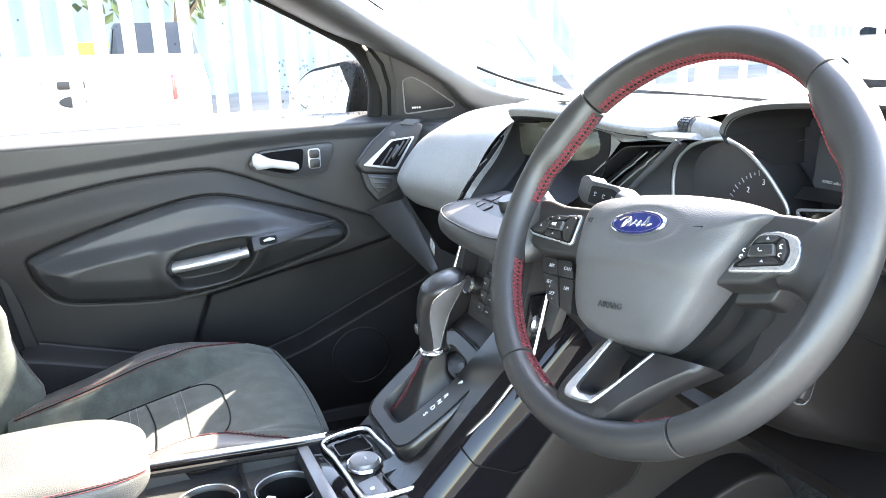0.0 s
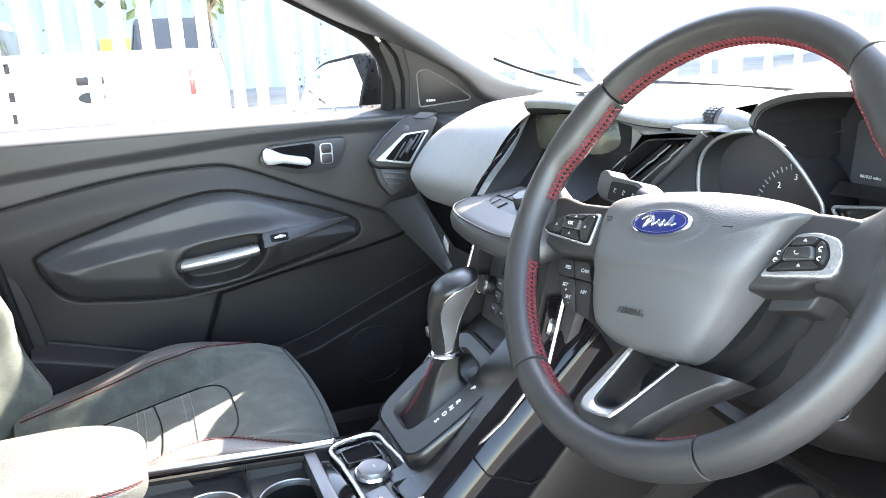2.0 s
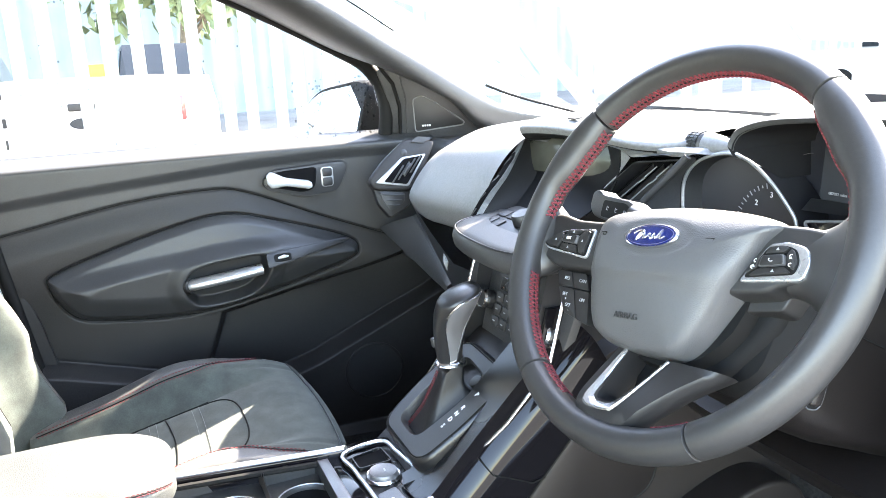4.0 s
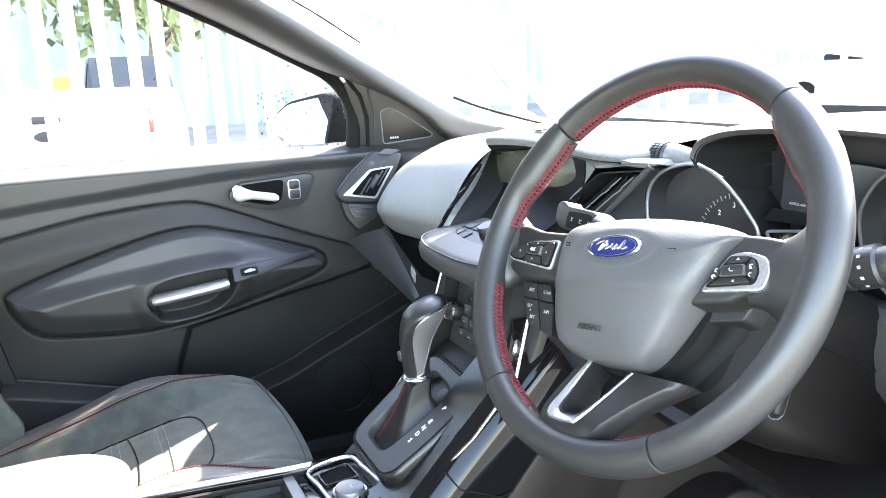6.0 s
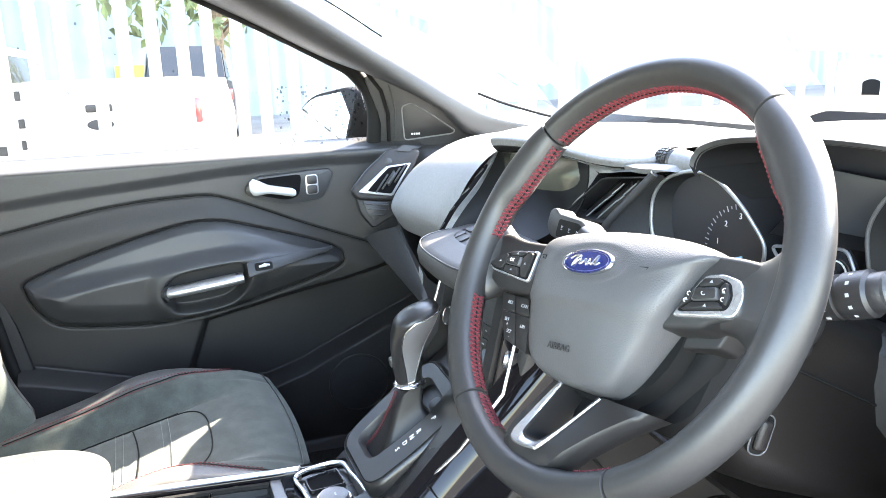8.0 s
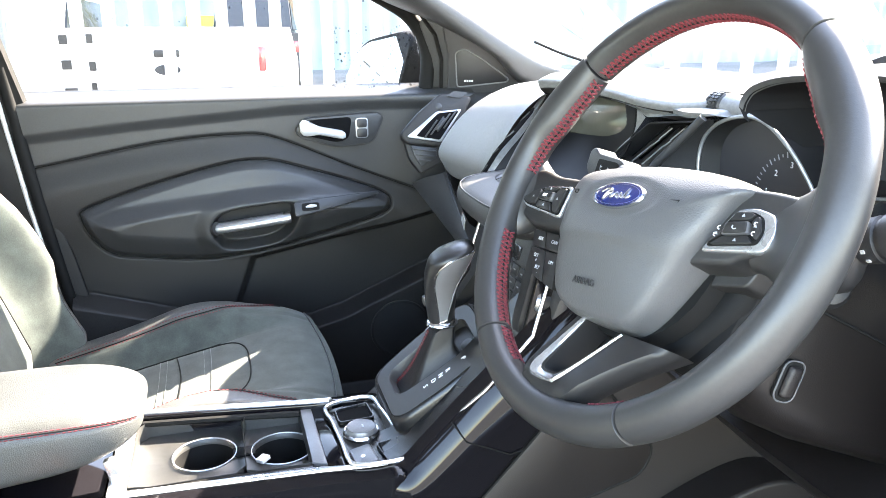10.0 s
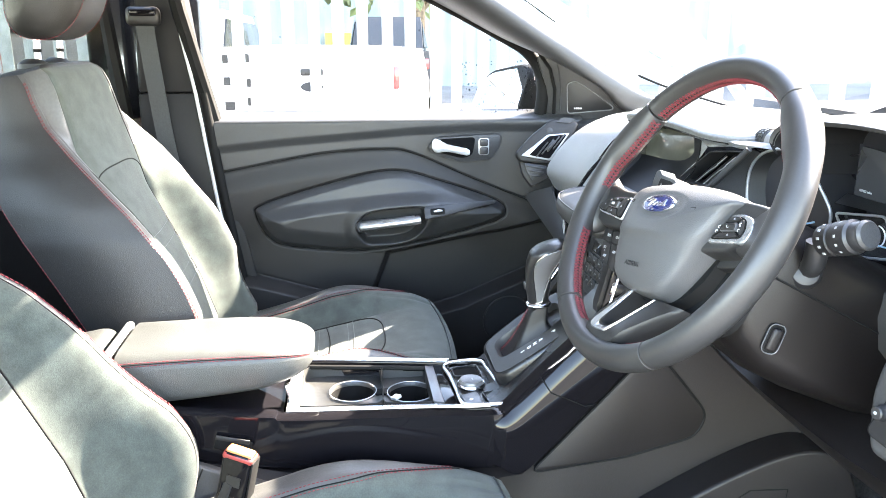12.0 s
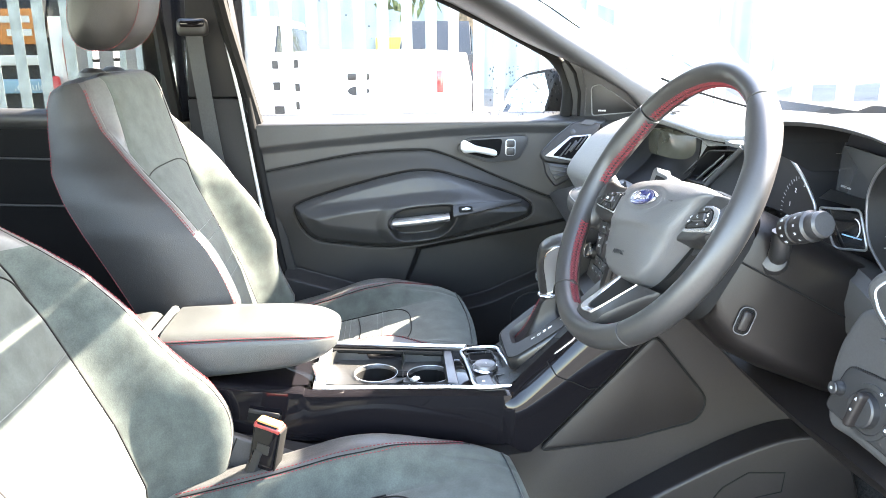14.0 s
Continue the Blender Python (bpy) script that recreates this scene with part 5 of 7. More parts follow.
    part("rear_pad", box(0.160, 0.090, 0.070, pose(0.030, -0.732, 0.706, 10), 0.024, 4), LEATHER, a)


build_console()


# ---- gear lever ----
def build_gear():
    g = thing("gear_selector", "automatic gear lever with stitched leather boot on a black plate", "gear lever", at=(0.0, -0.05, 0.66))
    P = axes((0.003, -0.112, 0.672), (1, 0, 0), (0, 0.81, 0.585))      # plate: x across, y up the slope
    ring = round_poly([(-0.066, 0.001), (0.068, -0.001), (0.080, 0.075), (0.080, 0.160), (-0.066, 0.168), (-0.074, 0.08)], 0.026, 7)
    slot = round_poly([(-0.044, 0.020), (0.024, 0.018), (0.036, 0.08), (0.040, 0.140), (-0.036, 0.148), (-0.046, 0.08)], 0.020, 7)
    mid = Vector((0.004, 0.083))

    def ring_at(src, k, z, dx=0.0, dy=0.0):
        return [P @ Vector((mid.x + (x - mid.x) * k + dx, mid.y + (y - mid.y) * k + dy, z)) for x, y in src]

    part("plate", loft([ring_at(ring, 1.13, -0.085, 0, 0.010), ring_at(ring, 1.12, -0.052, 0, 0.006), ring_at(ring, 1.10, -0.034, 0, 0.003), ring_at(ring, 1.065, -0.016), ring_at(ring, 1.035, -0.005), ring_at(ring, 1.0, 0.0005), ring_at(ring, 0.975, 0.0012), ring_at(ring, 0.962, -0.0010)], True, False), PLATE_SKIN, g, "satin black gate surround", 60)
    face = [ring_at(ring, 0.958, -0.0008), ring_at(ring, 0.950, 0.0012)]
    inner = [P @ Vector((x, y, 0.0012)) for x, y in slot]
    face += [inner, [P @ Vector((mid.x + (x - mid.x) * 0.97, mid.y + (y - mid.y) * 0.97, -0.002)) for x, y in slot], [P @ Vector((mid.x + (x - mid.x) * 0.95, mid.y + (y - mid.y) * 0.95, -0.032)) for x, y in slot]]
    part("gate_face", loft(face, True, False), GATE_FACE, g, "satin charcoal gate face", 50)
    part("face_joint", sweep(ring_at(ring, 0.960, 0.0002), 0.0009, 5, True), RUBBER, g)
    for k, z, r, mat in ((1.072, -0.0185, 0.0010, RUBBER), (1.122, -0.0560, 0.0012, SATIN_DARK)):
        part("plate_line", sweep(ring_at(ring, k, z, 0, 0.002), r, 6, True), mat, g, "thin line round the plate")
    part("slot_floor", prism(slot, 0.002, P @ Matrix.Translation((0, 0, -0.030))), MATT_BLACK, g)
    for s, x, y in (("P", 0.0530, 0.118), ("R", 0.0515, 0.094), ("N", 0.0505, 0.083), ("D", 0.0495, 0.072), ("S", 0.0480, 0.060)):
        text_part("gate_letter", s, 0.0098, P @ Matrix.Translation((x, y - 0.004, 0.0016)) @ Matrix.Rotation(radians(-12), 4, "Z"), WHITE_MARK, g)
    part("gate_lock", lathe([(0.0, 0.010), (0.009, 0.009), (0.011, 0.0)], P @ Matrix.Translation((0.014, 0.128, -0.016)), 20), PLASTIC, g)
    # boot: a creased leather tent
    neck = Vector((0.000, -0.031, 0.766))
    plan = round_poly([(-0.042, 0.024), (0.022, 0.022), (0.028, 0.115), (-0.044, 0.118)], 0.016, 5)
    base = [P @ Vector((x, y, -0.014)) for x, y in plan]
    cen = sum(base, Vector()) / len(base)
    rings = []
    for k in np.linspace(0, 1, 9):
        s = 1 - 0.60 * k ** 0.85
        o = cen.lerp(neck, float(k))
        rings.append([o + (p - cen) * s * (1 - 0.14 * math.sin(math.pi * k)) * (1 + 0.05 * math.sin(9 * k + 4 * math.pi * j / len(base)) * (1 - k)) for j, p in enumerate(base)])
    part("boot", loft(rings), BOOT_SKIN, g, "black leather boot", 60)
    for d in (0.0, 0.0045):
        line = [r[3] + Vector((d, -0.0012, 0.0)) for r in rings]
        part("boot_stitching", stitches(spline(line, 4), 0.0050, 0.0040, 0.0008), RED_THREAD, g, "red boot stitching")
    # knob: bulky head leaning towards the driver, metal cheek let into its side
    axis = spline([neck, Vector((0.003, -0.033, 0.790)), Vector((0.010, -0.034, 0.822)), Vector((0.018, -0.030, 0.846)), Vector((0.024, -0.026, 0.864)), Vector((0.028, -0.023, 0.8755))], 5)
    q = np.linspace(0, 1, len(axis))
    wid = np.interp(q, [0, 0.12, 0.35, 0.62, 0.82, 0.93, 1], [0.0130, 0.0140, 0.0175, 0.0228, 0.0240, 0.0200, 0.005])
    dep = np.interp(q, [0, 0.12, 0.35, 0.62, 0.82, 0.93, 1], [0.0160, 0.0170, 0.0205, 0.0275, 0.0285, 0.0235, 0.006])

    def knob_at(i, an, grow=0.0):
        ca, sa = math.cos(an), math.sin(an)
        e = lambda v: math.copysign(abs(v) ** 0.82, v)
        return axis[i] + Vector(((float(wid[i]) + grow) * e(ca), (float(dep[i]) + grow) * e(sa), 0.30 * float(dep[i]) * e(sa) - 0.10 * float(wid[i]) * e(ca)))

    part("knob", loft([[knob_at(i, 2 * math.pi * j / 40) for j in range(40)] for i in range(len(axis))]), KNOB_SKIN, g, "black leather-topped selector knob", 70)
    ins = []
    for i in range(2, len(axis) - 4):
        t = (i - 2) / (len(axis) - 7)
        half = 0.22 + 0.66 * float(smooth(0.0, 0.75, t)) * (1.0 if t < 0.86 else 1 - 0.45 * (t - 0.86) / 0.14)
        c0 = -0.10 + 0.42 * t
        ins.append([knob_at(i, an, 0.0012) for an in np.linspace(c0 - half, c0 + half, 16)])
    part("knob_insert", loft(ins, False, False), SATIN_GREY, g, "satin metal side insert")
    part("insert_edge", sweep([r[0] for r in ins] + ins[-1][1:-1] + [r[-1] for r in ins[::-1]] + ins[0][-2:0:-1], 0.0007, 6, True), CHROME, g)
    part("neck_ring", lathe([(0.0170, -0.003), (0.0195, 0.0), (0.0185, 0.003), (0.0160, 0.005)], Matrix.Translation(neck) @ Matrix.Diagonal((0.95, 1.1, 1, 1)), 28), CHROME, g)
    part("release_tab", box(0.010, 0.008, 0.014, pose(-0.004, -0.051, 0.797, 10), 0.003), PLASTIC, g)


SATIN_GREY = material("satin_grey_metal", (0.36, 0.36, 0.37), 0.30, metal=0.75, blotch=0.03)
BOOT_SKIN = material("boot_leather", (0.009, 0.009, 0.010), 0.42, spec=0.3, grain=0.1, bump=0.4, grain_size=600, voronoi=True)
PLATE_SKIN = material("gate_plate", (0.008, 0.008, 0.0085), 0.28, grain=0.1, bump=0.12, spec=0.38)
GATE_FACE = material("gate_face", (0.024, 0.024, 0.0245), 0.48, grain=0.12, bump=0.2, spec=0.45)
KNOB_SKIN = material("selector_skin", (0.015, 0.015, 0.016), 0.33, grain=0.1, bump=0.25, grain_size=800)
build_gear()


# ---- console fittings ----
def build_console_fittings():
    k = thing("parking_brake_panel", "silver-framed tray with brake switch and storage slots", "switch panel", at=(0.03, -0.14, 0.64))
    # plate with two open bins, framed by a raised bright bead
    frame_line = spline([(-0.034, -0.178, 0), (-0.046, -0.122, 0), (-0.010, -0.112, 0), (0.040, -0.106, 0), (0.090, -0.098, 0), (0.112, -0.094, 0), (0.119, -0.120, 0), (0.116, -0.160, 0), (0.104, -0.172, 0), (0.060, -0.174, 0), (0.010, -0.177, 0)], 5, True)
    part("bead", sweep([(p.x, p.y, 0.653) for p in frame_line], 0.0028, 8, True, up=(0, 0, 1)), SATIN_BRIGHT, k, "bright bead round the panel")
    fl = [(p.x, p.y) for p in frame_line]
    part("panel", prism(fl, 0.004, Matrix.Translation((0, 0, 0.641))), PLATE_SKIN, k)
    for poly, dep in (([(-0.026, -0.169), (-0.036, -0.126), (0.004, -0.124), (0.006, -0.168)], 0.030), ([(0.070, -0.134), (0.066, -0.108), (0.104, -0.102), (0.111, -0.128)], 0.024)):
        o = round_poly(poly, 0.005, 3)
        cx, cy = sum(p[0] for p in o) / len(o), sum(p[1] for p in o) / len(o)
        # raised collar, and a flat black plate that stands for the well's shade
        sc = lambda s, zz: [Vector((cx + (x - cx) * s, cy + (y - cy) * s, zz)) for x, y in o]
        part("bin_collar", loft([sc(1.08, 0.6455), sc(1.04, 0.6500), sc(0.98, 0.6500), sc(0.94, 0.6462)], True, False), PLATE_SKIN, k)
        part("bin_well", prism([(cx + (x - cx) * 0.95, cy + (y - cy) * 0.95) for x, y in o], 0.0012, Matrix.Translation((0, 0, 0.6452))), MATT_BLACK, k)
    D = Matrix.Translation((0.036, -0.146, 0.6445))
    knob = part("drive_dial", lathe([(0.0190, 0.0), (0.0190, 0.010), (0.0175, 0.0125), (0.0150, 0.0118), (0.0, 0.0122)], D, 40), SATIN_DARK, k, "round dial with chrome ring")
    part("dial_ring", lathe([(0.0215, 0.0), (0.0228, 0.004), (0.0212, 0.0075), (0.0194, 0.0070)], D, 40, caps=False), CHROME, knob)
    part("dial_mark", box(0.006, 0.002, 0.0006, Matrix.Translation((0.036, -0.144, 0.6572)), 0), GREY_MARK, knob)
    S = axes((0.094, -0.154, 0.650), (0.97, 0.08, 0), (-0.08, 0.97, 0.16))
    part("brake_switch", prism(rounded(0.040, 0.026, 0.004, 4), 0.008, S @ Matrix.Translation((0, 0, -0.006)), 0.002, 3), SATIN_DARK, k, "grey brake switch")
    part("switch_mark", lathe([(0.0028, 0.0), (0.0028, 0.0005), (0.0, 0.0006)], S @ Matrix.Translation((0.002, -0.001, 0.0019)), 16), WHITE_MARK, k)
    # cup tray
    t = thing("cup_tray", "cup holder tray with bright rim and two wells", "cup holder", at=(0.03, -0.3, 0.6))
    n = 32
    def well(cx, cy):
        return [(cx + 0.0375 * math.cos(2 * math.pi * j / n), cy + 0.0375 * math.sin(2 * math.pi * j / n)) for j in range(n)]
    for cx, cy, y0, y1, xl, xr in ((0.003, -0.333, -0.412, -0.286, -0.064, 0.087), (0.016, -0.241, -0.286, -0.213, -0.046, 0.090)):
        w = well(cx, cy)
        sq = []
        for x, y in w:
            dx, dy = x - cx, y - cy
            s = 9.0
            for lim, c, dd in ((xr, cx, dx), (xl, cx, dx), (max(y1, cy + 0.038), cy, dy), (min(y0, cy - 0.038), cy, dy)):
                if dd * (lim - c) > 1e-9:
                    s = min(s, (lim - c) / dd)
            sq.append((cx + dx * s, min(y1, max(y0, cy + dy * s))))
        sc = lambda s, zz: [Vector((cx + (x - cx) * s, cy + (y - cy) * s, zz)) for x, y in w]
        part("insert", loft([[Vector((x, y, 0.6500)) for x, y in sq], [Vector((cx + (x - cx) * 0.985, cy + (y - cy) * 0.985, 0.6290)) for x, y in sq], sc(1.08, 0.6285), sc(1.03, 0.6310), sc(1.0, 0.6300), sc(0.97, 0.624), sc(0.90, 0.575)], True, False), TRAY_SKIN, t, "charcoal insert with round well", 60)
        part("well_wall", loft([sc(0.968, 0.6235), sc(0.895, 0.576)], True, False), RUBBER, t)
        part("well_floor", lathe([(0.034, 0.0), (0.0, 0.0005)], Matrix.Translation((cx, cy, 0.5765)), n), RUBBER, t)
        part("well_ring", sweep([(x, y, 0.6315) for x, y in w], 0.0009, 6, True, up=(0, 0, 1)), SATIN, t, "thin bright well edge")
    part("waist_slot", box(0.020, 0.026, 0.004, Matrix.Translation((0.009, -0.287, 0.6298)), 0.001), RUBBER, t)
    part("grip_tab", box(0.013, 0.013, 0.005, pose(0.038, -0.266, 0.6335, 8, -10, 38), 0.001), WHITE_PLASTIC, t, "small pale grip tab")
    part("inner_lip", sweep([(0.086, -0.408, 0.646), (0.089, -0.300, 0.646), (0.0925, -0.216, 0.646), (0.086, -0.209, 0.646)], 0.003, 6), RUBBER, t)
    # belt buckle beside the driver's seat
    b = thing("belt_buckle", "seat belt buckle with red release button", "buckle", at=(0.2, -0.5, 0.56))
    part("stalk", sweep([(0.176, -0.55, 0.44), (0.184, -0.520, 0.55), (0.190, -0.50, 0.60)], 0.014, 8), PLASTIC_DARK, b)
    A = axes((0.192, -0.493, 0.606), (0.30, 0.90, -0.22), (-0.95, 0.30, 0.0))
    part("housing", box(0.043, 0.024, 0.078, A, 0.006, 3), GLOSS, b, "black buckle housing")
    part("red_collar", box(0.0435, 0.0244, 0.010, A @ Matrix.Translation((0, 0, 0.0325)), 0.004, 3), RED_BUTTON, b)
    part("release_button", box(0.037, 0.018, 0.009, A @ Matrix.Translation((0, 0, 0.0370)), 0.003), SUNLIT_BUTTON, b, "red release button, colour shifted as if sunlit")
    part("clear_edge", box(0.003, 0.024, 0.066, A @ Matrix.Translation((0.0222, 0, 0.0)), 0.0012), RUBBER, b)
    part("label", box(0.020, 0.001, 0.016, A @ Matrix.Translation((0, -0.0122, -0.002)), 0), SPOKE_DARK, b)
    # tunnel side, knee panel and gloss cheek
    f = thing("console_flank", "charcoal plastic side of the centre tunnel", "tunnel trim", at=(0.14, -0.1, 0.45))
    rings = []
    for y, zt in ((-0.78, 0.66), (-0.58, 0.60), (-0.42, 0.560), (-0.2, 0.545), (-0.08, 0.55), (0.03, 0.690), (0.10, 0.79), (0.20, 0.83), (0.45, 0.83)):
        xo = 0.142 if y < -0.1 else 0.128
        rings.append([Vector((xo - 0.02, y, zt)), Vector((xo, y, zt - 0.012)), Vector((xo + 0.004, y, zt - 0.08)), Vector((xo + 0.010, y, 0.46)), Vector((xo + 0.02, y, 0.36))])
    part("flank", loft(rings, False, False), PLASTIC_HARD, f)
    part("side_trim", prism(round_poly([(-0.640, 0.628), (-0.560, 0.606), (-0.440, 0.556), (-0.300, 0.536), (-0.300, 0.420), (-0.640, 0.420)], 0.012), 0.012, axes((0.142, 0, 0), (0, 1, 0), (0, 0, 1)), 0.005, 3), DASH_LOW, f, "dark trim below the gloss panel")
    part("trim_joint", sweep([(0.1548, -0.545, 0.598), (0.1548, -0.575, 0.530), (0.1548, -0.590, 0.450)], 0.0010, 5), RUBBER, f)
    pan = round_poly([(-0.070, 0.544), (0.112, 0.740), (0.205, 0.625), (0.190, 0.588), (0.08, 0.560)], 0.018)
    part("knee_panel", prism(pan, 0.010, axes((0.128, 0, 0), (0, 1, 0), (0, 0, 1)), 0.004), PLASTIC_HARD, f, "flat knee panel in shade-darkened plastic")
    part("panel_groove", sweep([(0.1362, y, z_) for y, z_ in pan], 0.0022, 6, True), RUBBER, f)
    low = spline([(-0.158, 0.578, 0), (-0.118, 0.558, 0), (-0.080, 0.548, 0), (0.0, 0.630, 0), (0.072, 0.708, 0), (0.122, 0.780, 0)], 5)
    top = spline([(-0.132, 0.648, 0), (-0.112, 0.654, 0), (-0.088, 0.676, 0), (-0.028, 0.735, 0), (0.03, 0.790, 0), (0.085, 0.840, 0)], 5)
    rows = []
    for p, q_ in zip(low, top):
        r = []
        for fr, x in ((-0.03, 0.126), (0.0, 0.138), (0.04, 0.1455), (0.25, 0.1476), (0.50, 0.1486), (0.66, 0.1482), (0.76, 0.1466), (0.84, 0.1420), (0.92, 0.1350), (0.98, 0.1275), (1.03, 0.1160)):
            o = p.lerp(q_, fr)
            ease = float(smooth(-0.160, -0.112, o.x))
            r.append(Vector((0.124 + (x - 0.124) * ease, o.x, o.y)))
        rows.append(r)
    part("gloss_cheek", loft(rows, False, False), GLOSS, f, "gloss black cheek of the console")
    part("cheek_joint", sweep([Vector((0.1365, -0.060, 0.7010)), Vector((0.1480, -0.046, 0.6800)), Vector((0.1492, -0.020, 0.6690)), Vector((0.1490, 0.006, 0.6560)), Vector((0.1478, 0.026, 0.6580))], 0.0010, 5), RUBBER, f)
    part("cheek_top", loft([[Vector((x, y, z_)) for x in (0.040, 0.090, 0.119)] for y, z_ in ((-0.130, 0.646), (-0.112, 0.651), (-0.088, 0.673), (-0.028, 0.732), (0.03, 0.787), (0.085, 0.837))], False, False), PLATE_SKIN, f)
    # footwell fairing with a rounded shoulder
    fair = polyline([(-0.16, 0.33), (-0.06, 0.397), (0.04, 0.452), (0.14, 0.507), (0.24, 0.556), (0.32, 0.582), (0.375, 0.578), (0.415, 0.545), (0.45, 0.45), (0.47, 0.33)], 6)
    part("lower_fairing", prism(fair, 0.060, axes((0.135, 0, 0), (0, 1, 0), (0, 0, 1)), 0.016, 5), PLASTIC_HARD, f)
    part("cap_joint", sweep([(0.1955, y, z_) for y, z_ in ((0.20, 0.480), (0.215, 0.500), (0.255, 0.525), (0.315, 0.522), (0.312, 0.488), (0.222, 0.470))], 0.0012, 5, True), RUBBER, f)


RED_BUTTON = material("red_button", (0.26, 0.035, 0.030), 0.35, blotch=0.05)
# Red shifted to amber: the sun on the button is in the colour
SUNLIT_BUTTON = material("sunlit_red_button", (0.55, 0.20, 0.07), 0.4, blotch=0.1)
WHITE_PLASTIC = material("pale_plastic", (0.62, 0.62, 0.60), 0.5, blotch=0.05)
TRAY_SKIN = material("tray_insert", (0.030, 0.030, 0.029), 0.45, grain=0.12, bump=0.2, spec=0.6)
build_console_fittings()


# ---- centre stack, screen and vents ----
def build_stack():
    d = thing("centre_stack", "dashboard centre with hooded touchscreen and controls", "control panel", at=(0.0, 0.2, 0.8))
    # visor over the screen: a sharp-nosed shelf that dies away towards the dials
    lip = spline([(-0.094, 0.133, 1.057), (-0.086, 0.131, 1.060), (-0.045, 0.137, 1.062), (0.0, 0.147, 1.061), (0.055, 0.162, 1.055), (0.095, 0.180, 1.048), (0.124, 0.206, 1.045), (0.142, 0.240, 1.047)], 5)
    rings = []
    for i, p in enumerate(lip):
        t = i / (len(lip) - 1)
        bx, k = -0.055 * (1 - t) ** 2, 1 - 0.75 * t
        rings.append([p + Vector(q) for q in ((bx, 0.50, -0.030), (bx, 0.30, 0.000), (bx * 0.6, 0.12, 0.013), (bx * 0.25, 0.035, 0.010), (0, 0.008, 0.0045), (0, 0.001, 0.001), (0, 0.0, -0.002), (0, 0.004, -0.006 - 0.004 * k), (0.003, 0.014, -0.008 - 0.009 * k), (0.006, 0.045, -0.009 - 0.010 * k), (0.008, 0.080, -0.008 - 0.010 * k))])
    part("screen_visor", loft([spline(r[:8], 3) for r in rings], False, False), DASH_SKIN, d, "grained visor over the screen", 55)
    # Underside takes a darker colour that stands for the shade below the visor
    part("visor_underside", loft([spline(r[7:], 3) for r in rings], False, False), RECESS, d, "visor underside, coloured dark for its shade", 55)
    part("visor_end", loft([[Vector(q) for q in spline(rings[0], 3)], [Vector((q.x - 0.012, max(q.y, 0.20), 1.030)) for q in spline(rings[0], 3)]], False, False), DASH_SKIN, d)
    part("visor_slot", box(0.020, 0.011, 0.002, pose(-0.012, 0.172, 1.0735, 6)), PLASTIC_DARK, d)
    # left wing: ridge from the chin up to the visor, with a slim vent let into it
    ridge = spline([(-0.104, 0.027, 0.909), (-0.124, 0.054, 0.914), (-0.121, 0.071, 0.942), (-0.114, 0.084, 0.965), (-0.115, 0.107, 0.988), (-0.128, 0.140, 1.018), (-0.140, 0.164, 1.042)], 5)
    foot = spline([(-0.062, 0.074, 0.924), (-0.074, 0.086, 0.928), (-0.082, 0.108, 0.942), (-0.096, 0.140, 0.962), (-0.112, 0.170, 0.986), (-0.128, 0.184, 1.016), (-0.138, 0.188, 1.040)], 5)
    skin, wall = [], []
    for i, (p, q) in enumerate(zip(ridge, foot)):
        t = i / (len(ridge) - 1)
        skin.append([p + Vector((-0.016, 0.030, -0.020)), p + Vector((-0.010, 0.008, -0.006)), p + Vector((-0.004, 0.001, -0.002)), p + Vector((0.002, -0.001, 0.001)), p + Vector((0.010, 0.002, 0.001)), p.lerp(q, 0.34 - 0.12 * t) + Vector((0.003, -0.001, 0.002))])
        wall.append([skin[-1][-1], p.lerp(q, 0.42), p.lerp(q, 0.75) + Vector((-0.003, 0.004, -0.002)), q])
    part("left_wing", loft(skin, False, False), DASH_SKIN, d, "smooth edge of the screen recess", 50)
    part("recess_wall", loft(wall, False, False), RECESS, d, "recess wall, coloured dark for its shade", 50)
    slit = [r[3].lerp(r[4], 0.55) + Vector((0.0005, -0.0012, 0.0012)) for r in skin[5:26]]
    part("wing_vent", sweep(slit, [0.0012] + [0.0034] * (len(slit) - 2) + [0.0012], 8, flat=0.5), MATT_BLACK, d)
    part("wing_trim", sweep([q + Vector((-0.0038, -0.0006, -0.0004)) for q in slit], [0.0005] + [0.0012] * (len(slit) - 2) + [0.0005], 6), SATIN, d, "silver vent edge")
    for k in (3, 8, 13, 17):
        part("vent_slat", sweep([slit[k] + Vector((-0.002, -0.0022, 0.0012)), slit[k + 2] + Vector((0.002, -0.0022, 0.0012))], 0.0011, 5), PLASTIC, d)
    # screen and the gloss panel that falls from it to the keys
    back = [foot, [Vector((-0.02, 0.196, 1.036)).lerp(Vector((0.0, 0.098, 0.934)), 1 - i / 30) + Vector((0, 0.022 * math.sin(math.pi * i / 30), -0.004 * math.sin(math.pi * i / 30))) for i in range(31)], spline([(0.042, 0.100, 0.936), (0.046, 0.112, 0.940), (0.052, 0.142, 0.952), (0.060, 0.172, 0.976), (0.067, 0.187, 1.008), (0.066, 0.190, 1.046)], 6)]
    part("screen_panel", loft(back, False, False), SCREEN_PANEL, d, "gloss black screen panel")
    S = axes((-0.040, 0.1865, 1.012), (1, 0.105, 0.05), (0, 0.16, 1))
    part("display", prism(round_poly([(-0.096, -0.018), (0.090, -0.024), (0.0985, -0.004), (0.0985, 0.024), (0.082, 0.030), (-0.099, 0.030)], 0.006), 0.003, S @ Matrix.Translation((0, 0, 0.0035)), 0.001), DISPLAY_REFLECTING, d, "unlit glossy touchscreen")
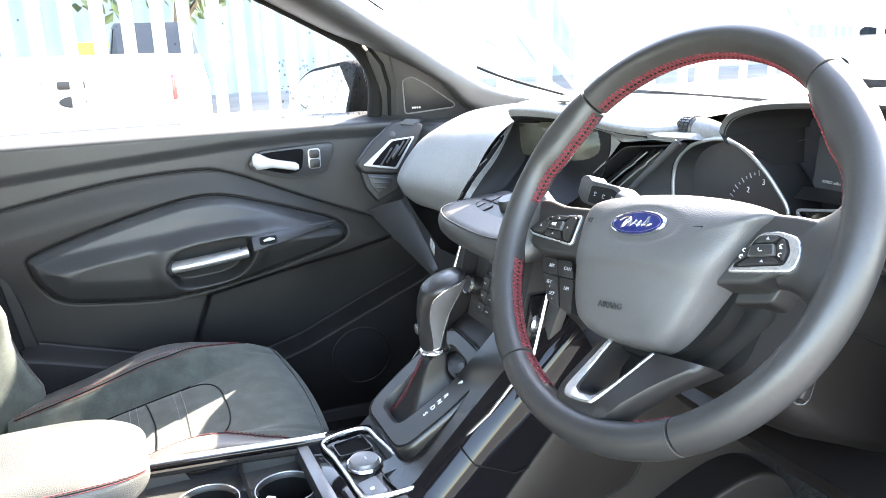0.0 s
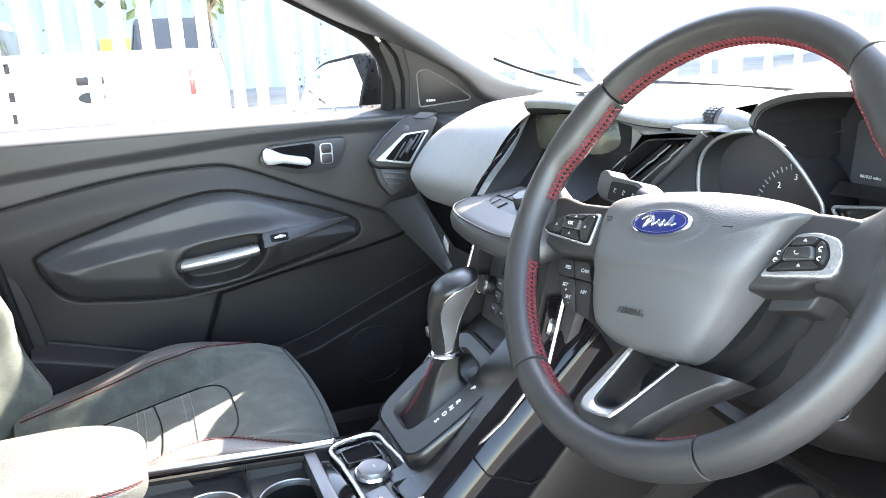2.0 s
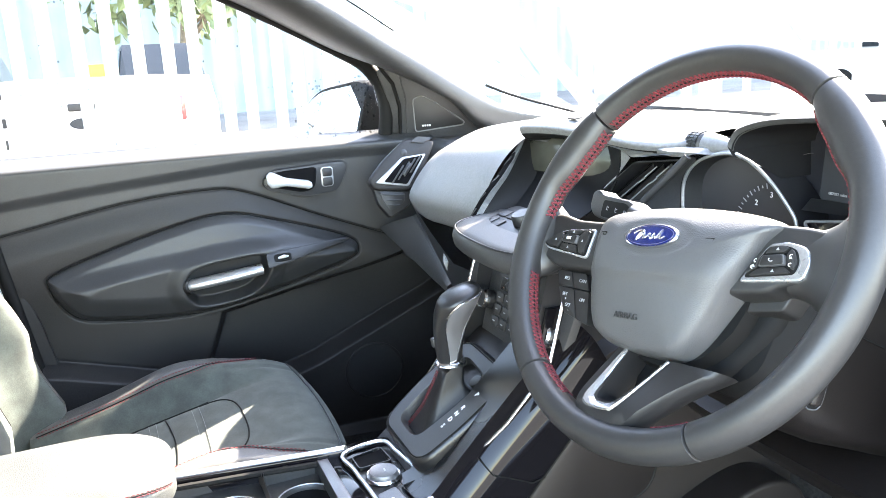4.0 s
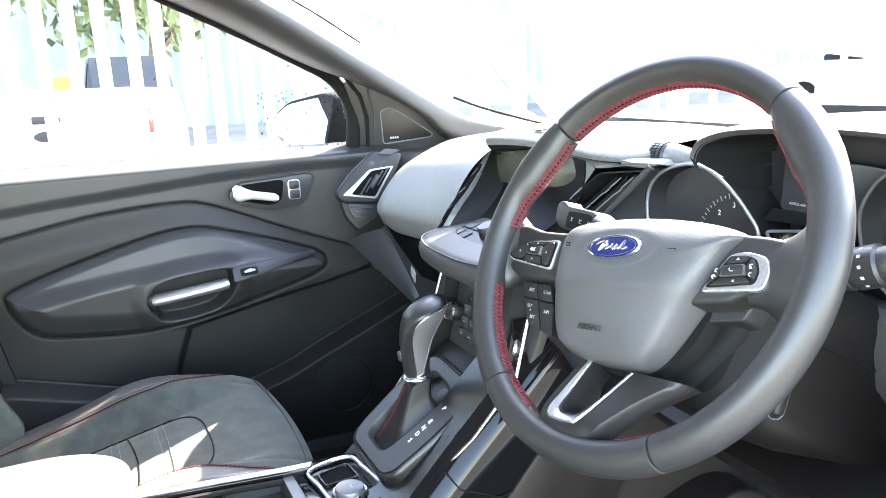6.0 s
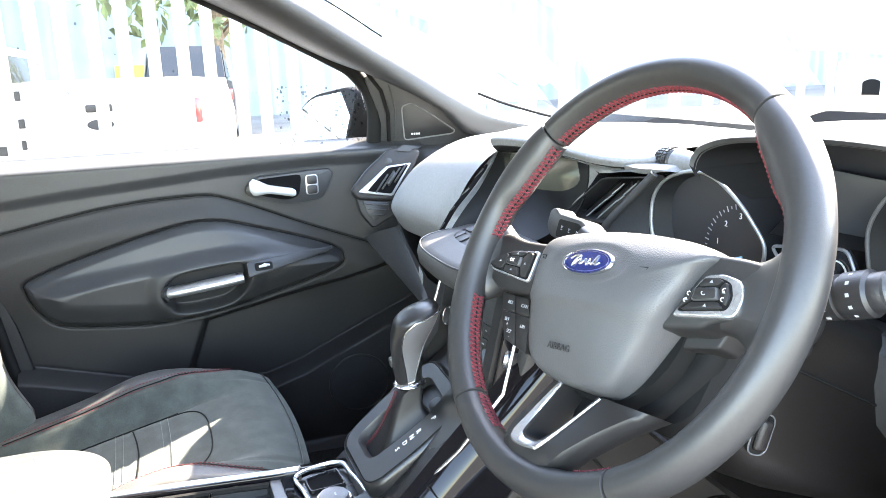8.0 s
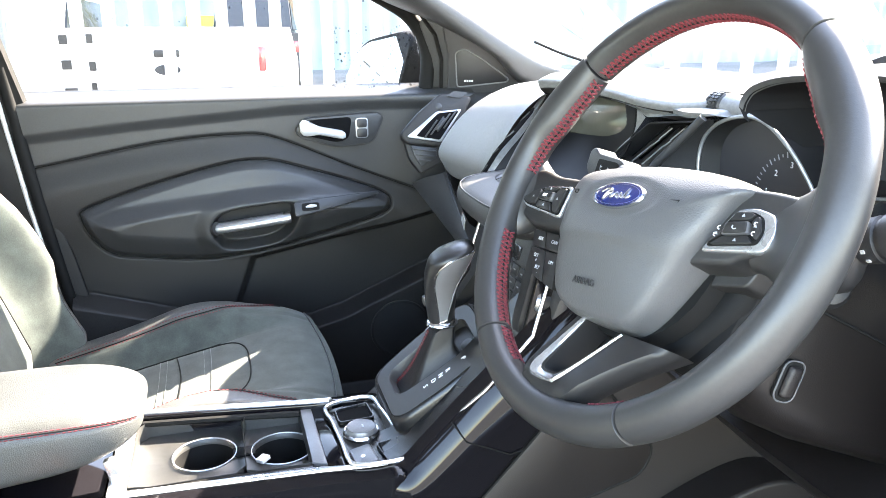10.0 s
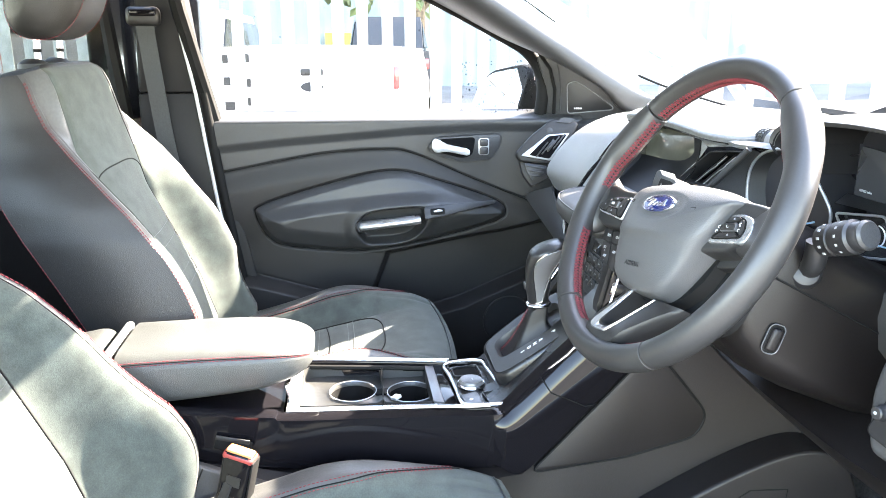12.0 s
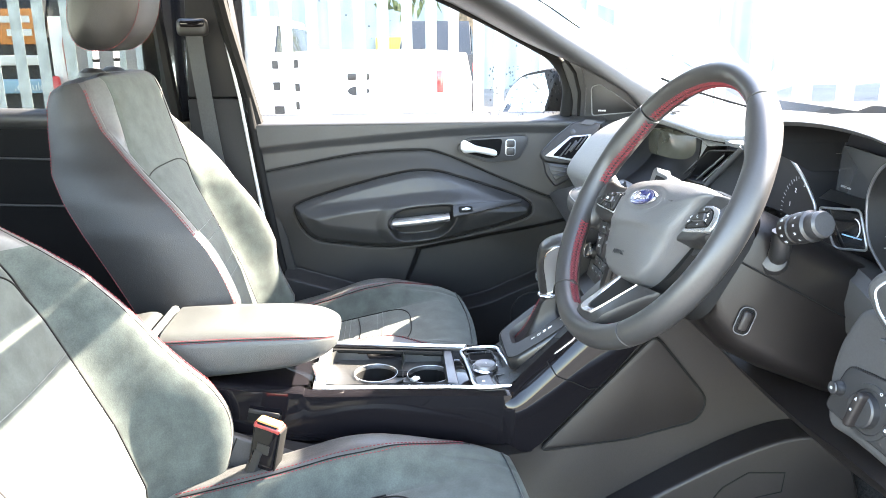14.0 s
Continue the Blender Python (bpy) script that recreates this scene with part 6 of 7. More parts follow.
    right = spline([(0.066, 0.190, 1.046), (0.068, 0.187, 1.010), (0.061, 0.176, 0.978), (0.050, 0.148, 0.953)], 6)
    part("panel_edge", sweep(right, 0.0016, 6), RUBBER, d)

    # chin shelf
    plan = spline([(-0.118, 0.10, 0), (-0.108, 0.035, 0), (-0.06, 0.008, 0), (0.015, 0.000, 0), (0.09, 0.006, 0), (0.130, 0.045, 0), (0.135, 0.12, 0)], 6)
    cen = Vector((0.01, 0.10, 0))
    rings = []
    for s, z in ((0.55, 0.942), (0.86, 0.934), (0.94, 0.931), (0.985, 0.925), (1.0, 0.918), (0.985, 0.909), (0.93, 0.903), (0.84, 0.898), (0.70, 0.892)):
        rings.append([cen + (p - cen) * s + Vector((0, 0, z + 0.10 * max(0, p.y - 0.02))) for p in plan])
    part("chin", loft(rings, False, False), DASH_LOW, d, "rounded shelf below the screen")
    part("chin_seam", sweep([cen + (p - cen) * 0.955 + Vector((0, -0.0005, 0.9305 + 0.10 * max(0, p.y - 0.02))) for p in plan], 0.0012, 6), PLASTIC_DARK, d)
    K = axes((0.01, 0.075, 0.940), (1, 0, 0), (0, 0.93, 0.30))
    part("audio_panel", prism(round_poly([(-0.085, -0.030), (0.09, -0.036), (0.09, 0.035), (-0.070, 0.035)], 0.012), 0.004, K, 0.0015), PLASTIC_DARK, d)
    for x, y in ((-0.060, -0.012), (-0.038, -0.014), (-0.056, 0.010), (-0.034, 0.010), (0.040, -0.014), (0.064, -0.014), (0.040, 0.010), (0.064, 0.010)):
        part("audio_key", prism(rounded(0.019, 0.018, 0.003, 3, x, y), 0.0045, K @ Matrix.Translation((0, 0, 0.0015)), 0.0008), PLASTIC_HARD, d)
    part("volume_knob", lathe([(0.0150, 0.0), (0.0145, 0.014), (0.013, 0.016), (0.0, 0.0155)], K @ Matrix.Translation((0.004, 0.004, 0.003)), 30), PLASTIC_DARK, d)
    # slanted vent between screen and dials
    TL, TR, BL, BR = Vector((0.094, 0.193, 1.025)), Vector((0.166, 0.209, 1.033)), Vector((0.036, 0.170, 0.972)), Vector((0.116, 0.182, 0.972))

    def vent(u, v, d_=0.0):
        p = BL.lerp(BR, u).lerp(TL.lerp(TR, u), v)
        return p + Vector((0.05, -0.96, 0.28)) * d_

    hole = [vent(u, v) for u, v in round_poly([(0.04, 0.03), (0.96, 0.03), (0.97, 0.96), (0.04, 0.94)], 0.08)]
    mid = sum(hole, Vector()) / len(hole)
    at = lambda k, dy: [mid + (p - mid) * k + Vector((0, dy, 0)) for p in hole]
    part("vent_surround", loft([at(1.07, 0.004), at(1.05, -0.001), at(1.01, -0.001), at(0.98, 0.003), at(0.92, 0.035)], True, False), PLASTIC_DARK, d, "black vent surround")
    bm = bmesh.new()
    bm.faces.new([bm.verts.new(p) for p in at(0.96, 0.026)])
    part("vent_mouth", bm, MATT_BLACK, d)
    for u in (0.30, 0.52, 0.74):
        part("vent_slat", sweep([vent(u - 0.03, 0.04, -0.014), vent(u + 0.03, 0.86, -0.014)], 0.0070, 6, flat=0.16), SPOKE_DARK, d)
    for u in (0.46, 0.70):
        kink = [vent(u - 0.03, 0.06, -0.0060), vent(u, 0.46, -0.0060), vent(u + 0.045, 0.52, -0.0050), vent(u + 0.05, 0.60, -0.0055), vent(u + 0.02, 0.62, -0.0060), vent(u + 0.035, 0.86, -0.0065)]
        part("slat_edge", sweep(kink, 0.00085, 6), SATIN, d, "pale slat edge")
    # skin between visor, screen edge and vent
    upper = spline([(0.050, 0.164, 1.046), (0.085, 0.178, 1.040), (0.115, 0.202, 1.036), (0.140, 0.236, 1.040), (0.150, 0.250, 1.043)], 4)
    lower = spline([(0.0665, 0.1895, 1.040), (0.083, 0.1905, 1.030), (0.098, 0.1925, 1.0295), (0.132, 0.2000, 1.0345), (0.1675, 0.2090, 1.0385)], 4)
    part("upper_cheek", loft([[p + Vector((0, 0.02, 0.004)) for p in upper], upper, [(p + q) / 2 + Vector((0, 0.003, 0)) for p, q in zip(upper, lower)], lower], False, False), DASH_SKIN, d, "smooth skin above the vent")
    edge_l = spline([(0.0665, 0.1895, 1.040), (0.0685, 0.1875, 1.010), (0.0615, 0.1765, 0.978), (0.050, 0.150, 0.953)], 5)
    edge_v = spline([(0.086, 0.1905, 1.0275), (0.070, 0.1865, 1.008), (0.050, 0.1785, 0.988), (0.034, 0.170, 0.966)], 5)
    part("screen_cheek", loft([edge_l, edge_v], False, False), DASH_SKIN, d, "grained surface beside the screen")
    # padded rib beside the vent and the shoulder that runs to the dials
    rib = spline([(0.112, 0.178, 0.955), (0.121, 0.182, 0.975), (0.146, 0.1955, 1.006), (0.1705, 0.2085, 1.036)], 6)
    part("vent_rib", sweep(rib, 0.0046, 10), DASH_LOW, d, "padded rib beside the vent")
    dial = spline([(0.147, 0.227, 0.945), (0.141, 0.225, 0.975), (0.142, 0.227, 1.006), (0.160, 0.231, 1.0285)], 6)
    part("shoulder", loft([rib, [(p + q) / 2 + Vector((0.002, 0.003, 0)) for p, q in zip(rib, dial)], dial], False, False), DASH_LOW, d, "smooth shoulder beside the dials")
    front = spline([(0.120, 0.203, 1.0405), (0.145, 0.2045, 1.0395), (0.1705, 0.2095, 1.0405), (0.178, 0.2330, 1.0365), (0.197, 0.2405, 1.0415), (0.222, 0.2462, 1.0370), (0.240, 0.2508, 1.0270)], 5)
    out = lambda p: 0.05 * float(smooth(0.20, 0.24, p.x))
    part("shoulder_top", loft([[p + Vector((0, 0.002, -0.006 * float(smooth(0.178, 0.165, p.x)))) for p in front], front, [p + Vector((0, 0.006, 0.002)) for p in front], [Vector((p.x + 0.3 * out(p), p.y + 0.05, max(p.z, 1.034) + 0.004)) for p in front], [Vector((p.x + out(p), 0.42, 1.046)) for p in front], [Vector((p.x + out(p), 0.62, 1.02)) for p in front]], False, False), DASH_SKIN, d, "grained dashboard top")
    W = Vector((0.143, 0.250, 1.044))
    part("sensor_knob", lathe([(0.0, 0.014), (0.013, 0.0135), (0.0155, 0.011), (0.0155, -0.011), (0.013, -0.0135), (0.0, -0.014)], axes(W, (0, 1, 0), (0, 0, 1)), 30), PLASTIC_DARK, d, "ribbed vent wheel")
    for j in range(26):
        a = 2 * math.pi * j / 26
        for dx in (-0.0065, 0.0, 0.0065):
            part("wheel_rib", box(0.0050, 0.0022, 0.0026, Matrix.Translation(W + Vector((dx, 0.0158 * math.cos(a), 0.0158 * math.sin(a)))) @ Matrix.Rotation(a, 4, "X")), PLASTIC, d)
    mound = [[W + Vector((0.0157 + dx, 0.016 * k * math.cos(a) + 0.006 * (1 - k), 0.0158 * k * math.sin(a) - 0.002 * (1 - k))) for a in np.linspace(-0.5, math.pi + 0.5, 18)] for dx, k in ((0.0, 0.93), (0.001, 1.0), (0.014, 0.90), (0.034, 0.62), (0.060, 0.2))]
    part("wheel_mound", loft(mound, False, False), DASH_SKIN, d, "swelling of the dash beside the vent wheel", 60)
    # climate panel below the chin
    H = axes((0.028, 0.060, 0.812), (1, 0, 0), (0, 0.30, 0.95))
    c = part("climate_panel", prism(round_poly([(-0.095, -0.055), (0.100, -0.055), (0.115, 0.065), (-0.110, 0.065)], 0.012), 0.012, H @ Matrix.Translation((0, 0, -0.012)), 0.003), PLASTIC, d)
    for x in (-0.090, 0.078):
        part("climate_knob", lathe([(0.0140, 0.0), (0.0132, 0.014), (0.0115, 0.016), (0.0, 0.0155)], H @ Matrix.Translation((x, 0.010, 0)), 30), PLASTIC_DARK, c)
        part("knob_ring", lathe([(0.0145, 0.010), (0.0150, 0.014), (0.0125, 0.0172), (0.0115, 0.0162)], H @ Matrix.Translation((x, 0.010, 0)), 30, caps=False), CHROME, c, "chrome knob ring")
    part("climate_display", prism(rounded(0.05, 0.018, 0.003, 3, -0.045, 0.040), 0.002, H, 0.0005), SCREEN, c)
    for r in range(3):
        for q in range(4):
            x, y = -0.064 + 0.023 * q, 0.020 - 0.017 * r
            kk = part("climate_key", prism(rounded(0.020, 0.014, 0.002, 2, x, y), 0.003, H, 0.0008), PLASTIC_DARK, c)
            part("key_mark", prism(rounded(0.006, 0.0016, 0.0005, 2, x, y), 0.0003, H @ Matrix.Translation((0, 0, 0.003))), GREY_MARK, c)
    for q in range(4):
        x = -0.054 + 0.030 * q + (0.012 if q > 1 else 0)
        part("heater_key", prism(rounded(0.024, 0.018, 0.003, 2, x, -0.078), 0.005, H, 0.001), PLASTIC_DARK, d)
        part("key_mark", prism(rounded(0.006, 0.004, 0.001, 2, x, -0.078), 0.0003, H @ Matrix.Translation((0, 0, 0.005))), GREY_MARK, d)
    part("slope", prism(round_poly([(-0.105, -0.16), (0.095, -0.16), (0.11, -0.055), (-0.10, -0.055)], 0.01), 0.014, H @ Matrix.Translation((0, 0, -0.016)), 0.003), SLOPE_GREY, d, "satin grey slope behind the lever")
    for sg, mat in ((-1, CHROME), (1, CHROME)):
        x0 = 0.028 + sg * 0.118
        part("side_strip", sweep([(x0, 0.055, 0.885), (x0 + 0.004 * sg, 0.030, 0.80), (x0 - 0.010 * sg, -0.02, 0.735), (x0 - 0.028 * sg, -0.085, 0.672)], 0.0022, 8), mat, d, "thin chrome strip")
    part("gloss_pocket", prism([(0.03, 0.775), (0.08, 0.80), (0.085, 0.86), (0.05, 0.86)], 0.006, axes((0.110, 0, 0), (0, 1, 0), (0, 0, 1)), 0.002), GLOSS, d)
    part("inner_cheek", prism([(0.03, 0.74), (0.10, 0.62), (0.30, 0.62), (0.30, 0.93), (0.055, 0.90), (0.03, 0.80)], 0.02, axes((0.088, 0, 0), (0, 1, 0), (0, 0, 1))), PLASTIC_DARK, d)
    part("outer_cheek", prism([(-0.02, 0.60), (0.30, 0.50), (0.30, 0.93), (0.06, 0.90), (0.04, 0.80), (-0.02, 0.72)], 0.02, axes((-0.100, 0, 0), (0, 1, 0), (0, 0, 1))), PLASTIC_DARK, d)
    part("tunnel_nose", prism([(-0.13, 0.35), (0.4, 0.35), (0.4, 0.8), (0.05, 0.78), (-0.12, 0.64)], 0.16, axes((-0.075, 0, 0), (0, 1, 0), (0, 0, 1))), PLASTIC_HARD, d)
    # passenger-side vent
    v = thing("side_vent", "silver-framed air vent at the dashboard end", "air vent", at=(-0.6, 0.12, 0.92))
    M = axes((-0.585, 0.072, 0.922), (0.12, 1, 0), (-0.25, 0, 0.97))     # x forward along the vent, y up
    part("surround", prism(round_poly([(-0.016, 0.004), (-0.004, -0.016), (0.070, -0.024), (0.104, 0.018), (0.134, 0.076), (0.070, 0.084), (0.020, 0.044)], 0.012), 0.024, M @ Matrix.Translation((0, 0, -0.020)), 0.007, 3), DOOR_HARD, v)
    part("silver_frame", prism(round_poly([(-0.003, -0.002), (0.066, -0.014), (0.110, 0.050), (0.058, 0.046), (0.026, 0.020)], 0.005), 0.005, M @ Matrix.Translation((0, 0, 0.003)), 0.002), SATIN, v, "satin silver frame")
    part("mouth", prism(round_poly([(0.016, -0.001), (0.063, -0.0095), (0.1035, 0.0465), (0.062, 0.0425), (0.038, 0.021)], 0.004), 0.002, M @ Matrix.Translation((0, 0, 0.0068))), MATT_BLACK, v)
    for q in range(4):
        part("vane", box(0.0030, 0.044, 0.004, M @ Matrix.Translation((0.046 + 0.013 * q, 0.012 + 0.006 * q, 0.0095)) @ Matrix.Rotation(radians(-38), 4, "Z"), 0.0008), PLASTIC, v)
    part("vane_tab", box(0.008, 0.028, 0.006, M @ Matrix.Translation((0.066, 0.020, 0.012)) @ Matrix.Rotation(radians(-38), 4, "Z"), 0.002), PLASTIC_DARK, v)
    part("thumb_wheel", lathe([(0.007, 0.0), (0.007, 0.004), (0.005, 0.005), (0.0, 0.005)], M @ Matrix.Translation((0.064, 0.056, 0.000)), 24), PLASTIC_DARK, v)
    part("upper_inlet", prism(round_poly([(0.080, 0.076), (0.108, 0.072), (0.124, 0.082), (0.096, 0.086)], 0.003), 0.003, M @ Matrix.Translation((0, 0, 0.004))), PLASTIC_DARK, v)
    part("demist_back", prism(round_poly([(-0.006, -0.008), (0.072, -0.020), (0.068, -0.052), (0.024, -0.074), (0.002, -0.044)], 0.008), 0.02, M @ Matrix.Translation((0, 0, -0.024)), 0.006), DOOR_HARD, v)
    lv = part("demist_vent", prism(round_poly([(0.006, -0.017), (0.058, -0.025), (0.056, -0.044), (0.025, -0.060), (0.012, -0.038)], 0.005), 0.005, M @ Matrix.Translation((0, 0, -0.006)), 0.001), PLASTIC_DARK, v, "black side demister grille")
    for q in range(3):
        part("grille_bar", box(0.046 - 0.010 * q, 0.003, 0.004, M @ Matrix.Translation((0.034 - 0.001 * q, -0.028 - 0.010 * q, 0.0)) @ Matrix.Rotation(radians(-8), 4, "Z"), 0.001), PLASTIC, lv)


# Pale olive base stands in for the windows mirrored in the dark glass
DISPLAY_REFLECTING = material("touchscreen_glass", (0.060, 0.060, 0.050), 0.10, blotch=0.25, blotch_size=22, spec=0.6)
# Nearly black: the shade of the screen recess is put into the colour
RECESS = material("shaded_recess_plastic", (0.009, 0.009, 0.0095), 0.6, grain=0.1, bump=0.2, spec=0.2)
SCREEN_PANEL = material("screen_gloss", (0.008, 0.008, 0.009), 0.5, blotch=0.0, spec=0.12)
SLOPE_GREY = material("satin_slope", (0.13, 0.13, 0.132), 0.42, metal=0.3, grain=0.1)
build_stack()


# ---- dials, column and lower dashboard ----
def build_driver_side():
    c = thing("instrument_cluster", "hooded instrument cluster with two chrome-edged dials", "instruments", at=(0.35, 0.25, 0.98))
    F = axes((0, 0.262, 0), (1, 0, 0), (0, 0.10, 1))
    part("face", prism(round_poly([(0.08, 0.90), (0.66, 0.90), (0.70, 0.99), (0.675, 1.045), (0.61, 1.085), (0.523, 1.103), (0.43, 1.106), (0.30, 1.105), (0.255, 1.090), (0.238, 1.052), (0.10, 1.046)], 0.01), 0.01, axes((0, 0.31, 0), (1, 0, 0), (0, 0, 1)) @ Matrix.Translation((0, 0, -0.01))), TINT_PANEL, c)
    for left in (True, False):
        if left:
            rim = [(0.150, 0.228, 0.945), (0.144, 0.226, 0.975), (0.145, 0.228, 1.006), (0.163, 0.232, 1.028), (0.196, 0.240, 1.039), (0.224, 0.246, 1.034), (0.250, 0.253, 1.014), (0.268, 0.259, 0.992), (0.282, 0.263, 0.968), (0.276, 0.264, 0.935)]
            cx, cz = 0.252, 0.952
        else:
            rim = [(0.455, 0.254, 0.930), (0.424, 0.250, 0.958), (0.411, 0.250, 0.990), (0.411, 0.250, 1.020), (0.432, 0.250, 1.050), (0.475, 0.250, 1.060), (0.53, 0.245, 1.048), (0.575, 0.240, 1.010), (0.585, 0.240, 0.960)]
            cx, cz = 0.495, 0.975
        path = spline(rim, 6)
        part("dial_rim", sweep(path, 0.0022 if left else 0.0018, 8), SATIN if left else SATIN_DARK, c, "thin silver dial edge")
        mid = sum(path, Vector()) / len(path)
        part("dial_bowl", loft([path, [mid + (p - mid) * 0.90 + Vector((0, 0.022, 0)) for p in path]], False, False), PLASTIC_DARK, c)
        part("dial_skirt", loft([path, [mid + (p - mid) * 1.02 + Vector((0, 0.010, 0)) for p in path], [mid + (p - mid) * 1.03 + Vector((0, 0.05, 0)) for p in path]], False, False), LINING, c)
        bm = bmesh.new()
        bm.faces.new([bm.verts.new(mid + (p - mid) * 0.91 + Vector((0, 0.022, 0))) for p in path])
        part("dial_face", bm, DIAL_FACE, c)
        yd = 0.272 if left else 0.268
        for q in range(15 if left else 21):
            a = radians(195 - 6.5 * q) if left else radians(225 - 270 * q / 20)
            m = Matrix.Translation((cx + 0.054 * math.cos(a), yd - 0.006 - 0.05 * 0.054 * (1 - math.cos(a)), cz + 0.054 * math.sin(a))) @ Matrix.Rotation(-a, 4, "Y")
            part("dial_tick", box(0.006 if q % 2 == 0 else 0.003, 0.0006, 0.0011, m), GREY_MARK, c)
        for num, deg in ((("1", 168), ("2", 135), ("3", 102)) if left else (("2", 200), ("4", 160), ("6", 120))):
            text_part("dial_number", num, 0.009, Matrix.Translation((cx + 0.043 * math.cos(radians(deg)), yd - 0.006, cz + 0.043 * math.sin(radians(deg)))) @ Matrix.Rotation(radians(90), 4, "X"), WHITE_MARK, c)
        a = radians(200 if left else 215)
        part("needle", sweep([(cx, yd - 0.010, cz), (cx + 0.050 * math.cos(a), yd - 0.012, cz + 0.050 * math.sin(a))], [0.0014, 0.0008], 6), NEEDLE, c, "pale blue needle")
    part("display_bezel", loft([[Vector((x, 0.262, z)) for x, z in ((0.288, 0.985), (0.400, 0.990))], [Vector((x, 0.278, z)) for x, z in ((0.286, 0.996), (0.404, 0.998))]], False, False), PLASTIC_DARK, c)
    part("centre_display", prism(round_poly([(0.294, 0.996), (0.400, 0.996), (0.412, 1.050), (0.298, 1.056)], 0.005), 0.002, axes((0, 0.282, 0), (1, 0, 0), (0, 0.0, 1)), 0.0005), DISPLAY_GREY, c, "unlit grey display")
    text_part("mileage", "007022 miles", 0.0042, Matrix.Translation((0.318, 0.2785, 1.004)) @ Matrix.Rotation(radians(90), 4, "X"), GREY_MARK, c)
    small = round_poly([(0.291, 0.973), (0.380, 0.988), (0.404, 0.944), (0.338, 0.930)], 0.008)
    part("lower_frame", sweep([(x, 0.262, z) for x, z in small], 0.0017, 8, True), SATIN, c, "silver-edged lower display")
    bm = bmesh.new()
    bm.faces.new([bm.verts.new((x, 0.268, z)) for x, z in small])
    part("lower_display", bm, SCREEN, c)
    part("fuel_gauge", sweep([(0.366 + 0.012 * math.cos(a), 0.266, 0.962 + 0.012 * math.sin(a)) for a in np.linspace(-1.4, 1.6, 12)], 0.0009, 5), WHITE_MARK, c)
    part("gauge_needle", sweep([(0.345, 0.265, 0.950), (0.385, 0.265, 0.953)], 0.0010, 5), NEEDLE, c, "pale blue needle")
    # lip that runs below the dials to the lower dashboard
    lip = [[Vector(p) for p in spline([(0.30, y0, z0 - 0.004), (0.36, y0 - 0.004, z0), (0.42, y0 - 0.010, z0 + 0.002), (0.50, y0 - 0.022, z0 - 0.004), (0.58, y0 - 0.040, z0 - 0.012), (0.66, y0 - 0.05, z0 - 0.01)], 4)] for y0, z0 in ((0.275, 0.930), (0.236, 0.938), (0.222, 0.930), (0.218, 0.905), (0.224, 0.870), (0.25, 0.84))]
    part("lower_lip", loft(lip, False, False), DASH_LOW, c, "grained lip below the dials")
    # hood
    rings = []
    for y, dz, k in ((0.19, -0.005, 0.985), (0.184, 0.0, 1.0), (0.190, 0.004, 1.008), (0.26, 0.008, 1.03), (0.42, 0.006, 1.07), (0.62, -0.03, 1.14)):
        hood = [(0.258, 1.057), (0.261, 1.066), (0.272, 1.076), (0.305, 1.0860), (0.36, 1.0915), (0.43, 1.0940), (0.50, 1.0910), (0.56, 1.0820), (0.612, 1.066), (0.655, 1.035), (0.678, 0.985)]
        rings.append([Vector((0.42 + (p.x - 0.42) * k, y - 0.05 * max(0, (p.x - 0.5)) , p.y + dz)) for p in spline([(a, b, 0) for a, b in hood], 5)])
    part("hood", loft(rings, False, False), HOOD_SKIN, c, "grained instrument hood")
    inner = [[Vector((0.42 + (v.x - 0.42) * k, v.y + dy, v.z - 0.004)) for v in rings[1]] for k, dy in ((0.985, 0.003), (0.995, 0.05), (1.0, 0.135))]
    part("hood_lining", loft(inner, False, False), LINING, c, "matt black hood lining")
    side = [r[0] for r in rings]
    part("hood_side", loft([side, [p + Vector((0.004, 0.004, -0.010 - 0.040 * max(0.0, min(1.0, (p.y - 0.20) / 0.05)))) for p in side]], False, False), LINING, c, "dark inner side of the hood")
    foot = [r[0] for r in rings[3:]]
    part("hood_foot", loft([[p + Vector((0, 0.02, 0.003)) for p in foot], [p + Vector((-0.03, 0.03, -0.07)) for p in foot]], False, False), DASH_SKIN, c)
    part("driver_top", loft([[Vector((x, y, 1.02 - 0.10 * max(0, y - 0.45) - 0.04 * max(0, (x - 0.55)) / 0.1)) for x in np.linspace(0.10, 0.72, 10)] for y in (0.36, 0.5, 0.7, 0.9)], False, False), DASH_SKIN, c)
    # column
    k = thing("steering_column", "black steering column shroud with stalks", "steering column", at=(0.37, 0.12, 0.9))
    ax, up = Vector((0.0, 0.882, -0.471)), Vector((0.0, 0.471, 0.882))
    O = Vector((0.3635, 0.018, 0.9988))

    def col(x, u, dep):
        return O + Vector((x, 0, 0)) + up * u + ax * dep

    rings = []
    for dep, w, hi, lo_ in ((0.050, 0.080, 0.030, -0.080), (0.056, 0.096, 0.036, -0.094), (0.070, 0.104, 0.038, -0.100), (0.076, 0.106, 0.038, -0.100)):
        rings.append([col(w * x, (hi + lo_) / 2 + (hi - lo_) / 2 * y, dep) for x, y in rounded(2, 2, 0.5, 6)])
    part("collar", loft(rings), RUBBER, k, "dark collar behind the wheel")
    rings = []
